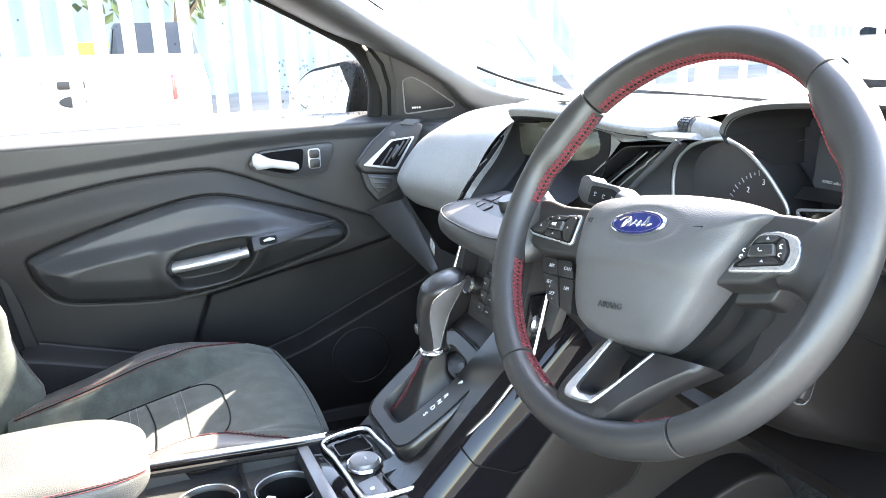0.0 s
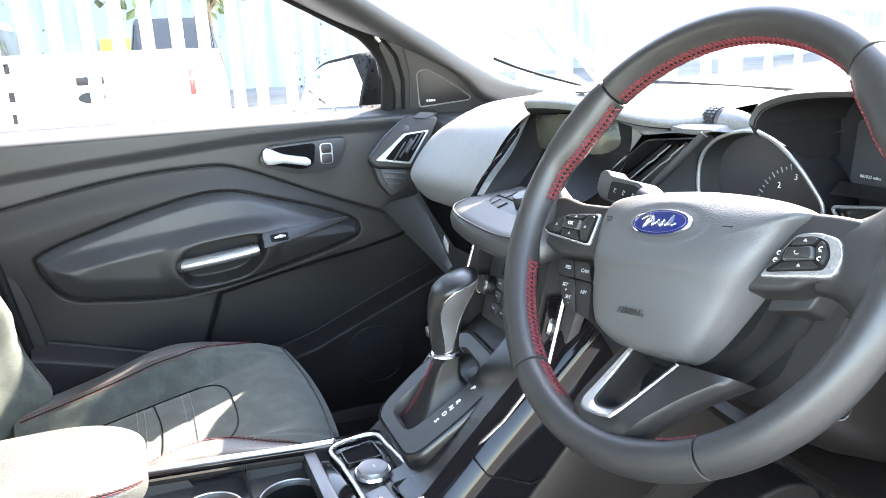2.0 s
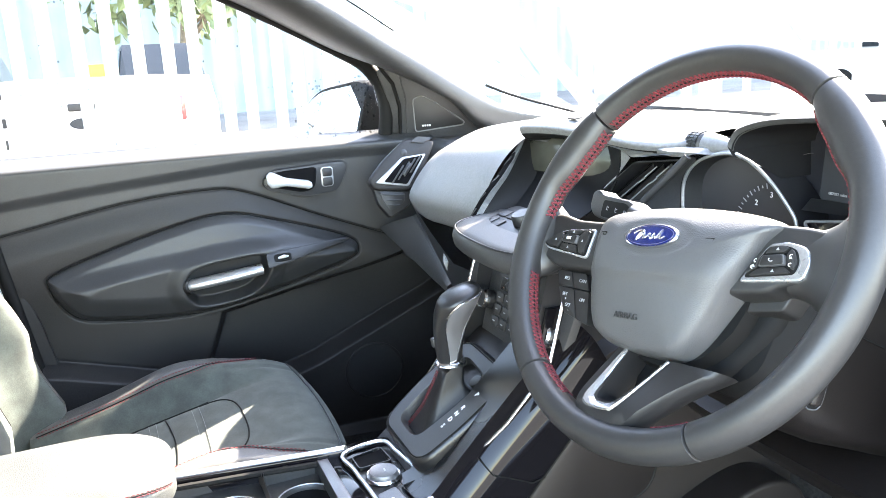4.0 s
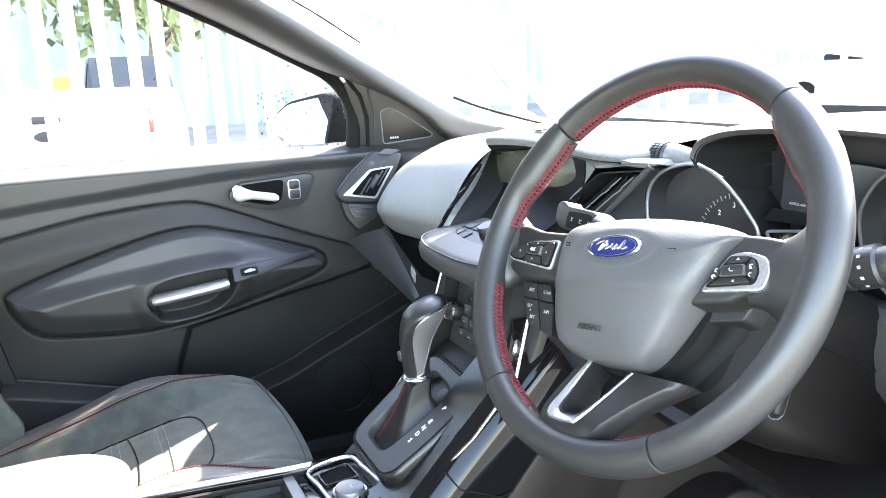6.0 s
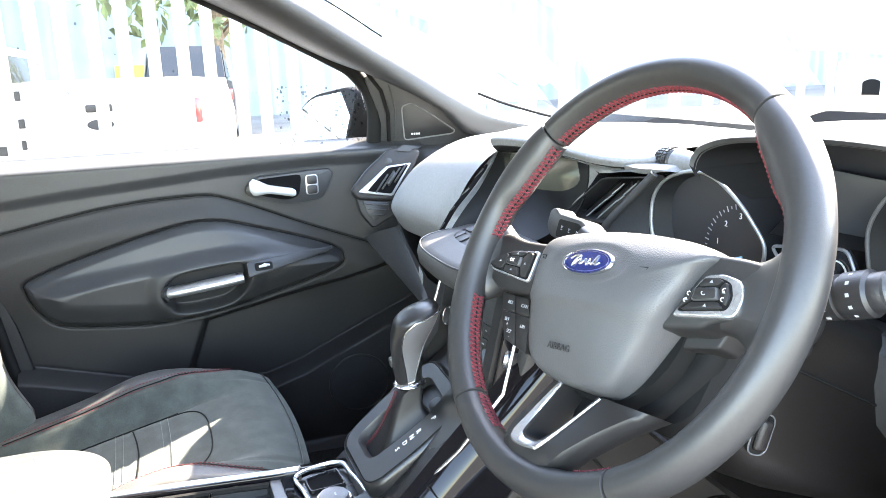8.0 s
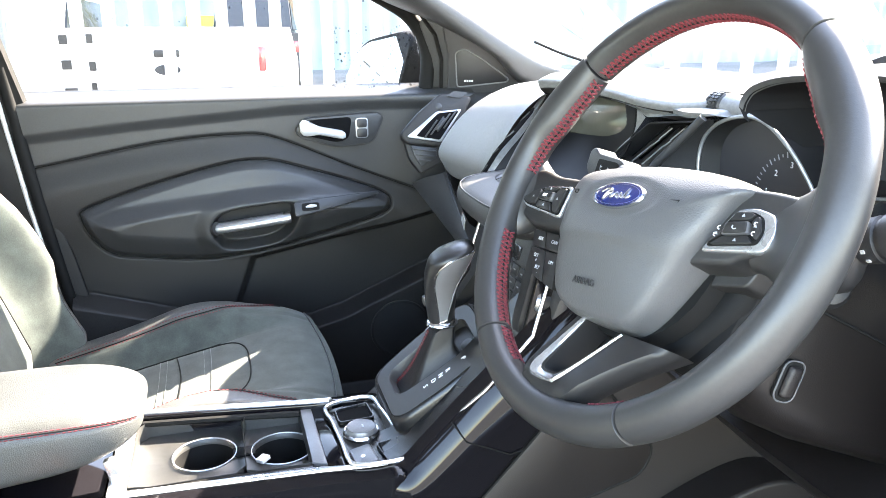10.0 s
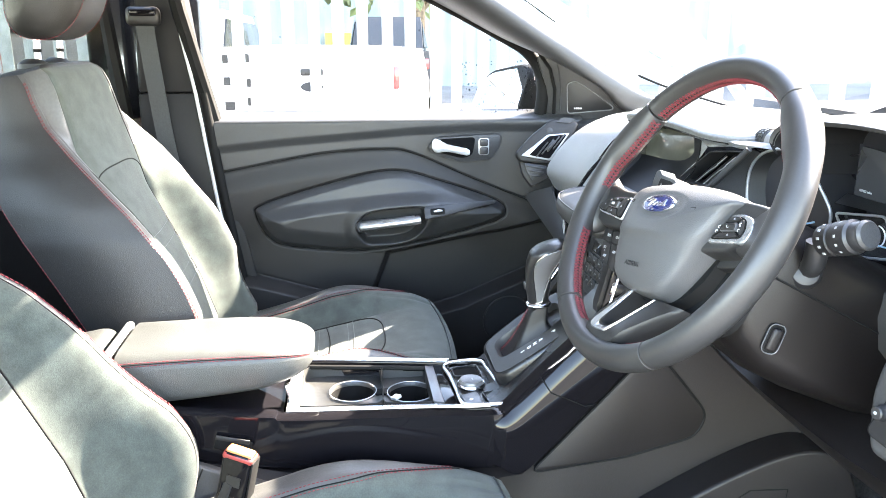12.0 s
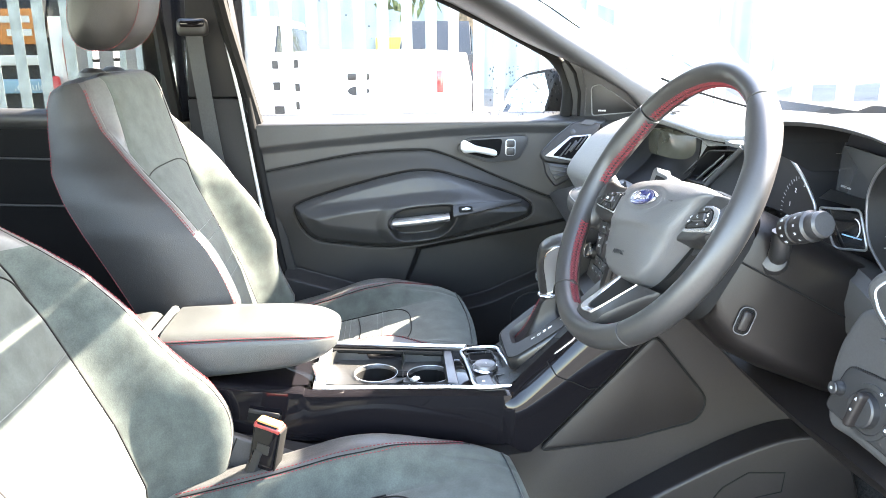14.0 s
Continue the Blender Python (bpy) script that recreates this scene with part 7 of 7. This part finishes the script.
    for dep, w, hi, lo_ in ((0.078, 0.084, 0.040, -0.072), (0.080, 0.095, 0.047, -0.080), (0.092, 0.099, 0.050, -0.094), (0.13, 0.101, 0.052, -0.112), (0.18, 0.103, 0.052, -0.112), (0.25, 0.106, 0.05, -0.104), (0.30, 0.106, 0.05, -0.10)):
        rings.append([col(w * x, (hi + lo_) / 2 + (hi - lo_) / 2 * y, dep) for x, y in rounded(2, 2, 0.42, 6)])
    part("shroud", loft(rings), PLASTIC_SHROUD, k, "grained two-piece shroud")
    part("shroud_seam", sweep([col(0.0955, -0.011, 0.079), col(0.1005, -0.011, 0.092), col(0.1025, -0.011, 0.13), col(0.1045, -0.011, 0.18), col(0.107, -0.011, 0.29)], 0.0012, 6), RUBBER, k)
    Rm = axes(col(0.1002, -0.066, 0.118), (0, 0.88, -0.30), (0, 0.30, 0.88))
    part("tilt_recess", prism(rounded(0.019, 0.032, 0.007, 4), 0.003, Rm @ Matrix.Translation((0, 0, -0.0005)), 0.001), RUBBER, k)
    part("tilt_edge", sweep([Rm @ Vector((x, y, 0.0028)) for x, y in rounded(0.019, 0.032, 0.007, 4)], 0.0007, 5, True), SATIN_DARK, k)
    part("tilt_catch", box(0.012, 0.025, 0.007, Rm @ Matrix.Translation((0, 0, 0.004)), 0.004, 3), PLASTIC_HARD, k)
    part("start_lock", lathe([(0.0165, -0.02), (0.0165, 0.002), (0.013, 0.007), (0.006, 0.009), (0.0, 0.009)], axes((0.459, 0.120, 0.952), (0.2, 0.9, 0.3), (-0.35, 0.1, 0.9)), 28), PLASTIC_DARK, k, "black ignition boss")
    # right stalk: curved arm with banded switch end
    part("stalk_arm", sweep(spline([(0.450, 0.126, 0.955), (0.470, 0.120, 0.962), (0.478, 0.117, 0.978), (0.480, 0.116, 0.990)], 5), 0.011, 10), PLASTIC_DARK, k)
    Bm = axes((0.483, 0.1175, 0.991), (-0.2, 0.93, 0.0), (-0.33, -0.05, 0.92))
    part("stalk_barrel", lathe([(0.0, -0.003), (0.011, 0.0), (0.0150, 0.004), (0.0160, 0.018), (0.0142, 0.019), (0.0142, 0.022), (0.0164, 0.023), (0.0164, 0.040), (0.0138, 0.042), (0.0138, 0.052), (0.0115, 0.055), (0.0, 0.055)], Bm, 28), PLASTIC_DARK, k, "banded wiper switch end")
    part("stalk_cap", lathe([(0.0132, 0.044), (0.0140, 0.0535), (0.0118, 0.056), (0.0, 0.056)], Bm, 28), PLASTIC, k, "grey end button")
    for zz in (0.011, 0.031):
        for q in range(5):
            a = radians(110 + 30 * q)
            part("stalk_mark", box(0.0012, 0.0026, 0.0026, Bm @ Matrix.Rotation(a, 4, "Z") @ Matrix.Translation((0.0158, 0, zz))), GREY_MARK, k)
    # left stalk
    part("left_stalk", sweep(spline([(0.300, 0.068, 0.985), (0.275, 0.070, 0.994), (0.25, 0.072, 0.998)], 5), 0.009, 12), PLASTIC_DARK, k, "indicator stalk with white symbols")
    SL = axes((0.224, 0.078, 0.996), (1, -0.10, 0.02), (0, 0.30, 1))
    part("stalk_end", prism(round_poly([(-0.058, -0.006), (-0.058, 0.012), (-0.046, 0.016), (-0.036, 0.011), (0.016, 0.012), (0.050, 0.002), (0.060, -0.010), (0.0, -0.016), (-0.045, -0.014)], 0.005), 0.020, SL @ Matrix.Translation((0, 0, -0.014)), 0.004, 3), PLASTIC_DARK, k)
    part("stalk_face", prism(round_poly([(-0.030, -0.012), (-0.030, 0.006), (0.014, 0.008), (0.040, -0.002), (0.030, -0.011)], 0.004), 0.001, SL @ Matrix.Translation((0, 0, 0.006))), RUBBER, k)
    for q in range(3):
        for dx, dy, w, h in ((0, -0.0035, 0.0040, 0.0006), (-0.001, -0.001, 0.0008, 0.0035), (0.0016, -0.0005, 0.0016, 0.0012)):
            part("stalk_mark", prism(rounded(w, h, 0.0003, 2, -0.019 + 0.017 * q + dx, dy), 0.0003, SL @ Matrix.Translation((0, 0, 0.0072))), GREY_MARK, k)
    # lower dashboard to the right of the column
    lo = thing("lower_dash", "charcoal lower dashboard with light switch panel", "dashboard", at=(0.58, 0.18, 0.85))
    Q = axes((0.594, 0.155, 0.840), (0.989, 0.149, 0), (-0.022, 0.145, 0.989))
    face = round_poly([(-0.046, -0.040), (-0.060, 0.015), (-0.057, 0.050), (-0.040, 0.092), (0.05, 0.105), (0.20, 0.11), (0.20, -0.06), (0.045, -0.044), (-0.013, -0.038)], 0.014, 5)
    part("panel", prism(face, 0.20, Q @ Matrix.Translation((0, 0, -0.204)), 0.010, 5), DASH_LOW, lo)
    plate = round_poly([(-0.050, -0.020), (-0.032, 0.032), (0.085, 0.040), (0.085, -0.034), (0.040, -0.030)], 0.010, 5)
    part("plate_joint", prism(plate, 0.006, Q @ Matrix.Translation((0, 0, -0.0085)) @ Matrix.Scale(1.035, 4)), RUBBER, lo)
    sw = part("light_panel", prism(plate, 0.008, Q @ Matrix.Translation((0, 0, -0.009)), 0.0012), PLASTIC_DARK, lo, "light switch panel with rotary knob")
    part("rotary_base", lathe([(0.0275, 0.0), (0.0268, 0.0018), (0.0225, 0.0022), (0.0215, 0.0010), (0.0, 0.0010)], Q @ Matrix.Translation((0.006, 0.000, -0.0012)), 44), PLASTIC_DARK, sw)
    part("rotary_knob", lathe([(0.0180, 0.0), (0.0172, 0.007), (0.0155, 0.0085), (0.0, 0.0085)], Q @ Matrix.Translation((0.002, 0.000, -0.0005)), 36), PLASTIC_DARK, sw)
    G = Q @ Matrix.Translation((0.001, 0.000, 0.0070)) @ Matrix.Rotation(radians(-13), 4, "Z")
    part("knob_grip", prism(rounded(0.0095, 0.039, 0.0045, 5), 0.009, G, 0.0030, 3), PLASTIC_HARD, sw)
    part("grip_mark", prism([(-0.0016, 0.011), (0.0016, 0.011), (0.0, 0.0145)], 0.0003, G @ Matrix.Translation((0, 0, 0.0091))), GREY_MARK, sw)
    part("grip_mark", prism(rounded(0.0024, 0.0024, 0.0008, 2), 0.0003, G @ Matrix.Translation((0, 0, 0.0091))), GREY_MARK, sw)
    for dx, dy in ((-0.036, 0.006), (0.039, -0.003)):
        part("side_knob", lathe([(0.0080, 0.0), (0.0078, 0.003), (0.0066, 0.0045), (0.0064, 0.009), (0.0052, 0.0102), (0.0, 0.0104)], Q @ Matrix.Translation((dx, dy, -0.001)), 28), PLASTIC_DARK, sw)
        part("knob_mark", prism(rounded(0.0034, 0.0030, 0.0010, 2), 0.0003, Q @ Matrix.Translation((dx, dy, 0.0095))), GREY_MARK, sw)
    for q in range(4):
        a = radians(66 - 26 * q)
        part("switch_mark", sweep([Q @ Vector((0.006 + 0.0248 * math.cos(a) + 0.0015 * math.cos(b), 0.0248 * math.sin(a) + 0.0012 * math.sin(b), 0.0011)) for b in np.linspace(0, 2 * math.pi * 0.95, 8)], 0.0005, 4), GREY_MARK, sw)
    DV = axes((0.5987, 0.140, 0.9656), (0.894, 0.447, 0), (-0.044, 0.088, 0.995))
    part("driver_vent", prism(round_poly([(-0.004, -0.002), (0.004, 0.014), (0.07, 0.050), (0.15, 0.050), (0.15, -0.10), (0.065, -0.085), (0.0375, -0.052), (0.018, -0.032), (0.006, -0.018)], 0.008, 4), 0.08, DV @ Matrix.Translation((0, 0, -0.078)), 0.005, 4), PLASTIC, lo)
    mouth = round_poly([(0.007, -0.001), (0.015, 0.009), (0.07, 0.036), (0.12, 0.036), (0.12, -0.07), (0.070, -0.068), (0.042, -0.045), (0.014, -0.018)], 0.006)
    part("vent_mouth", prism(mouth, 0.003, DV @ Matrix.Translation((0, 0, 0.0005)), 0.001), PLASTIC_DARK, lo)
    part("vent_trim", sweep([DV @ Vector((x, y, 0.003)) for x, y in mouth], 0.0016, 6, True), SATIN, lo)
    for q in range(4):
        part("vent_slat", box(0.09, 0.0025, 0.006, DV @ Matrix.Translation((0.068, -0.042 + 0.020 * q, 0.006)), 0.001), PLASTIC, lo)
    knee = []
    for dy, dz in ((0.10, 0.03), (0.02, 0.012), (0.0, 0.0), (0.012, -0.016), (0.05, -0.05), (0.14, -0.09), (0.26, -0.10)):
        knee.append([p + Vector((0, dy, dz)) for p in spline([(0.14, 0.165, 0.775), (0.26, 0.160, 0.768), (0.38, 0.160, 0.765), (0.50, 0.155, 0.772), (0.60, 0.150, 0.785), (0.80, 0.150, 0.790)], 4)])
    # Knee bolster takes the darker column colour in place of the shade there
    part("knee_trim", loft(knee, False, False), PLASTIC_SHROUD, lo, "knee bolster, colour darkened for shade under the column")
    p = thing("pedals", "black rubber-faced brake and accelerator pedals", "pedal", at=(0.4, 0.35, 0.4))
    for x, w in ((0.36, 0.10), (0.50, 0.055)):
        part("pedal_pad", box(w, 0.02, 0.09, pose(x, 0.40, 0.50, -35), 0.006), RUBBER, p)
        part("pedal_arm", sweep([(x, 0.41, 0.51), (x, 0.52, 0.66), (x, 0.60, 0.80)], 0.010, 8), PLASTIC_DARK, p)


# Near-black: shade below the wheel and column is put into the colour
PLASTIC_SHROUD = material("shaded_column_plastic", (0.0056, 0.0044, 0.0042), 0.42, spec=0.32, grain=0.15, bump=0.3, grain_size=1100)
HOOD_SKIN = material("hood_skin", (0.065, 0.066, 0.068), 0.5, grain=0.12, bump=0.22, grain_size=520, voronoi=True)
# Lining and dial face lifted from black to paint in the lens-cover haze
LINING = material("hood_lining", (0.016, 0.016, 0.018), 0.9, blotch=0.05, spec=0.1)
DIAL_FACE = material("hazed_dial_black", (0.024, 0.024, 0.028), 0.4, blotch=0.0)
DISPLAY_GREY = material("unlit_display", (0.036, 0.038, 0.043), 0.25, blotch=0.0)
# Also raised in colour for the haze of the lens cover
TINT_PANEL = material("hazed_smoked_panel", (0.026, 0.026, 0.032), 0.35, blotch=0.0)
NEEDLE = material("pale_blue_needle", (0.35, 0.62, 0.80), 0.4, blotch=0.0)
build_driver_side()


# ---- outside mirror ----
def build_mirror():
    m = thing("door_mirror", "passenger door mirror with dark housing", "mirror", at=(-0.9, 0.12, 1.03))
    out = round_poly([(-1.045, 0.985), (-1.035, 1.060), (-0.985, 1.095), (-0.84, 1.115), (-0.805, 1.10), (-0.80, 0.99), (-0.85, 0.965), (-1.0, 0.962)], 0.025)
    cx, cz = -0.92, 1.03
    lean = lambda x: 0.045 + 0.31 * (x + 1.045)
    rings = []
    for k, dy in ((1.04, -0.004), (1.08, 0.004), (1.06, 0.05), (0.92, 0.10), (0.5, 0.13), (0.1, 0.135)):
        rings.append([Vector((cx + (x - cx) * k, lean(x) + dy + 0.30 * (z - cz), cz + (z - cz) * k)) for x, z in out])
    part("housing", loft(rings, True, True), RUBBER, m)
    bm = loft([[Vector((cx + (x - cx) * 0.97, lean(x) - 0.0055 + 0.30 * (z - cz), cz + (z - cz) * 0.96)) for x, z in out], [Vector((cx + (x - cx) * 0.96, lean(x) - 0.0075 + 0.30 * (z - cz), cz + (z - cz) * 0.95)) for x, z in out]])
    part("mirror_glass", bm, MIRROR, m, "bright mirror glass")
    part("mirror_foot", box(0.07, 0.05, 0.05, Matrix.Translation((-0.785, 0.16, 0.985)), 0.015), BODY_BLACK, m)


build_mirror()


# ---- yard beyond the windows ----
FENCE_X = -3.8


def build_yard():
    f = thing("yard_fence", "tall galvanised palisade fence", "fence", kind="structure", at=(FENCE_X, 0, 0))
    w = 0.034
    pale = prism([(-w, 0), (w, 0), (w, 2.3), (0.012, 2.42), (-0.012, 2.42), (-w, 2.3)], 0.004)
    for v in pale.verts:        # W-section: the middle stands proud
        v.co.z += 0.022 * (1 - abs(v.co.x) / w)
    first = part("pale", pale, GALV, f)
    first.matrix_local = axes((0, -7.0, 0.0), (0, 1, 0), (0, 0, 1))
    for i in range(1, 130):
        o = new("pale", first.data)
        o.parent = f
        o.matrix_local = axes((0.004 * math.sin(i * 7.0), -7.0 + 0.15 * i, 0.0), (0.02 * math.sin(i * 3.1), 1, 0), (0, 0.006 * math.sin(i * 5.3), 1))
    for z in (0.45, 2.0):
        part("rail", box(0.05, 20, 0.05, Matrix.Translation((FENCE_X - 0.03, 2.7, z))), GALV, f)
    for k in range(8):
        part("post", box(0.10, 0.06, 2.3, Matrix.Translation((FENCE_X - 0.09, -6.9 + 2.7 * k, 1.15))), GALV, f)


def vehicle(name, label, x, y, length, width, belt, top, paint, cab, lamp_in=0.10):
    """A parked vehicle, its length along x; the tail towards the car."""
    v = thing(name, label, name.split("_")[-1], at=(x - length / 2, y, 0))
    bm = loft([[Vector((x - a, y + width / 2 * k * s, z)) for s, z in ((-0.94, 0.28), (-1.0, 0.5), (-1.0, belt - 0.2), (-0.96, belt), (0.96, belt), (1.0, belt - 0.2), (1.0, 0.5), (0.94, 0.28))] for a, k in ((0.0, 0.93), (0.06, 0.99), (0.5, 1.0), (length - 0.6, 1.0), (length - 0.1, 0.95), (length, 0.85))])
    part("body", bm, paint, v)
    if top > belt + 0.2:
        a0, a1 = cab
        bm = loft([[Vector((x - a, y + width / 2 * s * k, z)) for s, z in ((-0.95, belt), (-0.80, top), (0.80, top), (0.95, belt))] for a, k, top in ((a0, 0.97, belt + 0.02), (a0 + 0.35, 0.96, top), (a1 - 0.6, 0.96, top), (a1, 0.95, belt + 0.02))])
        part("cab", bm, paint, v)
        bm = loft([[Vector((x - a, y + width / 2 * s * k, z)) for s, z in ((-0.975, belt + 0.05), (-0.84, top - 0.08), (0.84, top - 0.08), (0.975, belt + 0.05))] for a, k, top in ((a0 + 0.05, 0.96, belt + 0.14), (a0 + 0.36, 0.97, top), (a1 - 0.6, 0.97, top), (a1 - 0.08, 0.95, belt + 0.14))])
        part("window_band", bm, TINT, v, "dark glazing")
    for s in (-1, 1):
        lamp = box(0.06, 0.08, 0.17, Matrix.Translation((x - 0.02, y + s * (width / 2 - lamp_in), belt - 0.20)), 0.02, 2)
        part("tail_lamp", lamp, TAIL_RED, v, "red tail lamp")
        for q in (0.75, length - 0.85):
            t = part("tyre", lathe([(0.20, -0.11), (0.33, -0.11), (0.35, -0.07), (0.35, 0.07), (0.33, 0.11), (0.20, 0.11)], axes((x - q, y + s * (width / 2 - 0.10), 0.35), (1, 0, 0), (0, 0, 1)), 28), RUBBER, v)
            part("wheel_rim", lathe([(0.0, -0.09), (0.20, -0.10), (0.21, 0.10), (0.0, 0.09)], axes((x - q, y + s * (width / 2 - 0.10), 0.35), (1, 0, 0), (0, 0, 1)), 20), SATIN, t)
    part("bumper", box(0.14, width * 0.92, 0.20, Matrix.Translation((x + 0.02, y, 0.50)), 0.04, 2), PLASTIC_DARK, v)
    return v


def build_vehicles():
    p = vehicle("white_pickup", "white pickup parked beyond the fence, tail towards it", -4.5, -0.75, 5.2, 2.10, 1.12, 1.21, CAR_WHITE, (1.5, 3.9), 0.26)
    part("tail_badge", lathe([(1, 0), (1, 0.01), (0, 0.012)], axes((-4.495, -0.55, 0.86), (0, 1, 0), (0, 0, 1)) @ Matrix.Diagonal((0.08, 0.035, 1, 1)), 24), CAR_GREY, p)
    part("handle_recess", box(0.02, 0.16, 0.05, Matrix.Translation((-4.49, -0.548, 0.962)), 0.01), PLASTIC_DARK, p)
    for y, z in ((-1.165, 1.053), (-1.02, 1.058), (-1.157, 0.901), (-1.017, 0.89), (-1.136, 0.73), (-1.025, 0.76)):
        part("tail_letter_bar", box(0.012, 0.085, 0.058, Matrix.Translation((-4.494, y, z))), PLASTIC_DARK, p)
    vehicle("white_van", "white van parked beyond the fence", -4.7, -5.6, 5.0, 1.95, 1.25, 2.05, CAR_WHITE, (0.0, 4.2))
    vehicle("parked_car", "white saloon parked ahead in the yard", -5.2, 12.0, 4.3, 1.8, 0.98, 1.46, CAR_WHITE, (0.3, 3.4))
    vehicle("dark_car", "dark blue-grey car parked two rows off", -11.5, 0.45, 4.3, 1.36, 1.02, 1.56, CAR_GREY, (0.1, 3.2))
    vn = vehicle("dark_van", "dark van with orange lettering panel beyond the fence", -4.6, -3.55, 4.6, 1.9, 1.2, 2.0, CAR_GREY, (0.0, 4.0))
    o = part("orange_panel", box(0.02, 0.30, 0.24, Matrix.Translation((-4.535, -2.93, 1.33)), 0.006), ORANGE, vn, "orange lettering panel")
    for k, (dy, w, z) in enumerate(((0.0, 0.20, 1.38), (0.02, 0.17, 1.29))):
        part("letter_bar", box(0.006, w, 0.045, Matrix.Translation((-4.522, -2.93 + dy, z))), WHITE_PLASTIC, o)
    bl = part("blue_panel", box(0.02, 0.42, 0.10, Matrix.Translation((-4.535, -3.02, 0.92)), 0.006), PALE_BLUE, vn, "pale blue lettering strip")
    text_part("web_text", ".co.uk", 0.085, axes((-4.522, -2.90, 0.915), (0, 1, 0), (0, 0, 1)), WHITE_PLASTIC, bl)
    part("pale_window", box(0.02, 0.34, 0.07, Matrix.Translation((-4.53, -2.98, 1.10)), 0.006), WHITE_PLASTIC, vn)
    part("red_edge", sweep([(-4.56, -2.60, 1.34), (-4.55, -2.62, 1.20), (-4.55, -2.60, 0.72)], 0.022, 8), CAR_RED, vn, "dark red body edge")
    part("red_lamp", box(0.05, 0.07, 0.26, Matrix.Translation((-4.545, -2.72, 0.86)), 0.02, 2), TAIL_RED, vn, "red tail lamp")
    part("side_board", box(0.03, 0.16, 0.70, Matrix.Translation((-4.60, -2.66, 1.05)), 0.01), CAR_WHITE, vn)
    vehicle("pale_estate", "pale estate car parked a row beyond the fence", -6.2, -2.1, 4.4, 1.7, 0.96, 1.46, CAR_WHITE, (0.1, 3.6))
    b = thing("warehouse", "pale blue clad unit behind the parked cars", "building", at=(-20, 0, 0))
    prof = [Vector((-20 + 0.05 * (1 if int((y + 40) / 0.2) % 2 else 0), y, 0)) for y in np.arange(-22, 36, 0.1)]
    part("wall", loft([[q + Vector((0, 0, z)) for q in prof] for z in (0, 11)], False, False), CLADDING, b)
    part("roof", box(6, 60, 0.3, Matrix.Translation((-22.8, 7, 11.1))), GALV, b)
    part("yellow_band", box(0.1, 0.9, 0.36, Matrix.Translation((-19.9, -0.3, 1.20))), YELLOW, b)


CAR_RED = material("dark_red_paint", (0.28, 0.02, 0.02), 0.25, coat=0.8, blotch=0.03)
CAR_GREY = material("dark_grey_paint", (0.03, 0.032, 0.036), 0.3, spec=0.25, blotch=0.03)
ORANGE = material("orange_print", (0.55, 0.20, 0.05), 0.5)
PALE_BLUE = material("pale_blue_print", (0.22, 0.36, 0.46), 0.5)
YELLOW = material("yellow_paint", (0.75, 0.50, 0.05), 0.5)
build_yard()
build_vehicles()


def build_tree(x, y, h, seed):
    rnd = random.Random(seed)
    t = thing("tree", "leafy green tree behind the yard", "tree", group="trees behind the yard", at=(x, y, 0))
    part("trunk", sweep([(x, y, 0), (x + 0.1, y, h * 0.35), (x, y + 0.15, h * 0.75)], [0.22, 0.16, 0.06], 8), BARK, t)
    bm = bmesh.new()
    for i in range(9):
        a = rnd.uniform(0, 6.28)
        r = rnd.uniform(0.8, 1.8)
        sweep([(x, y, h * rnd.uniform(0.35, 0.6)), (x + r * math.cos(a), y + r * math.sin(a), h * rnd.uniform(0.6, 0.9))], [0.07, 0.02], 5, bm=bm)
    part("limbs", bm, BARK, t)
    vs, fs = [], []
    for i in range(1500):
        a, u = rnd.uniform(0, 6.28), rnd.uniform(-1, 1)
        r = rnd.uniform(0.4, 1.0) ** 0.5 * (1 + 0.3 * math.sin(3 * a + seed))
        c = Vector((x + 2.2 * r * math.cos(a) * math.sqrt(1 - u * u), y + 2.2 * r * math.sin(a) * math.sqrt(1 - u * u), h * 0.72 + h * 0.30 * u * r))
        q = Euler((rnd.uniform(0, 6), rnd.uniform(0, 6), rnd.uniform(0, 6))).to_matrix()
        k = len(vs)
        s = rnd.uniform(0.10, 0.22)
        vs += [tuple(c + q @ Vector(p) * s) for p in ((-1, 0, 0), (0, -0.5, 0.1), (1, 0, 0), (0, 0.5, 0.1))]
        fs.append((k, k + 1, k + 2, k + 3))
    me = bpy.data.meshes.new("crown")
    me.from_pydata([Vector(p) - Vector((x, y, 0)) for p in vs], [], fs)
    me.materials.append(LEAF)
    o = new("crown", me)
    o.parent = t
    tagged(o, kind="stuff")


BARK = material("bark", (0.12, 0.09, 0.06), 0.9, grain=0.4, grain_size=30)
# Lightened green: washed-out glare on the crowns is put into the colour
LEAF = material("leaf", (0.11, 0.14, 0.06), 0.6, blotch=0.4, blotch_size=3)
for _x, _y, _h, _s in ((-15, 1.2, 4.6, 1), (-15.5, -5.5, 5.0, 3)):
    build_tree(_x, _y, _h, _s)
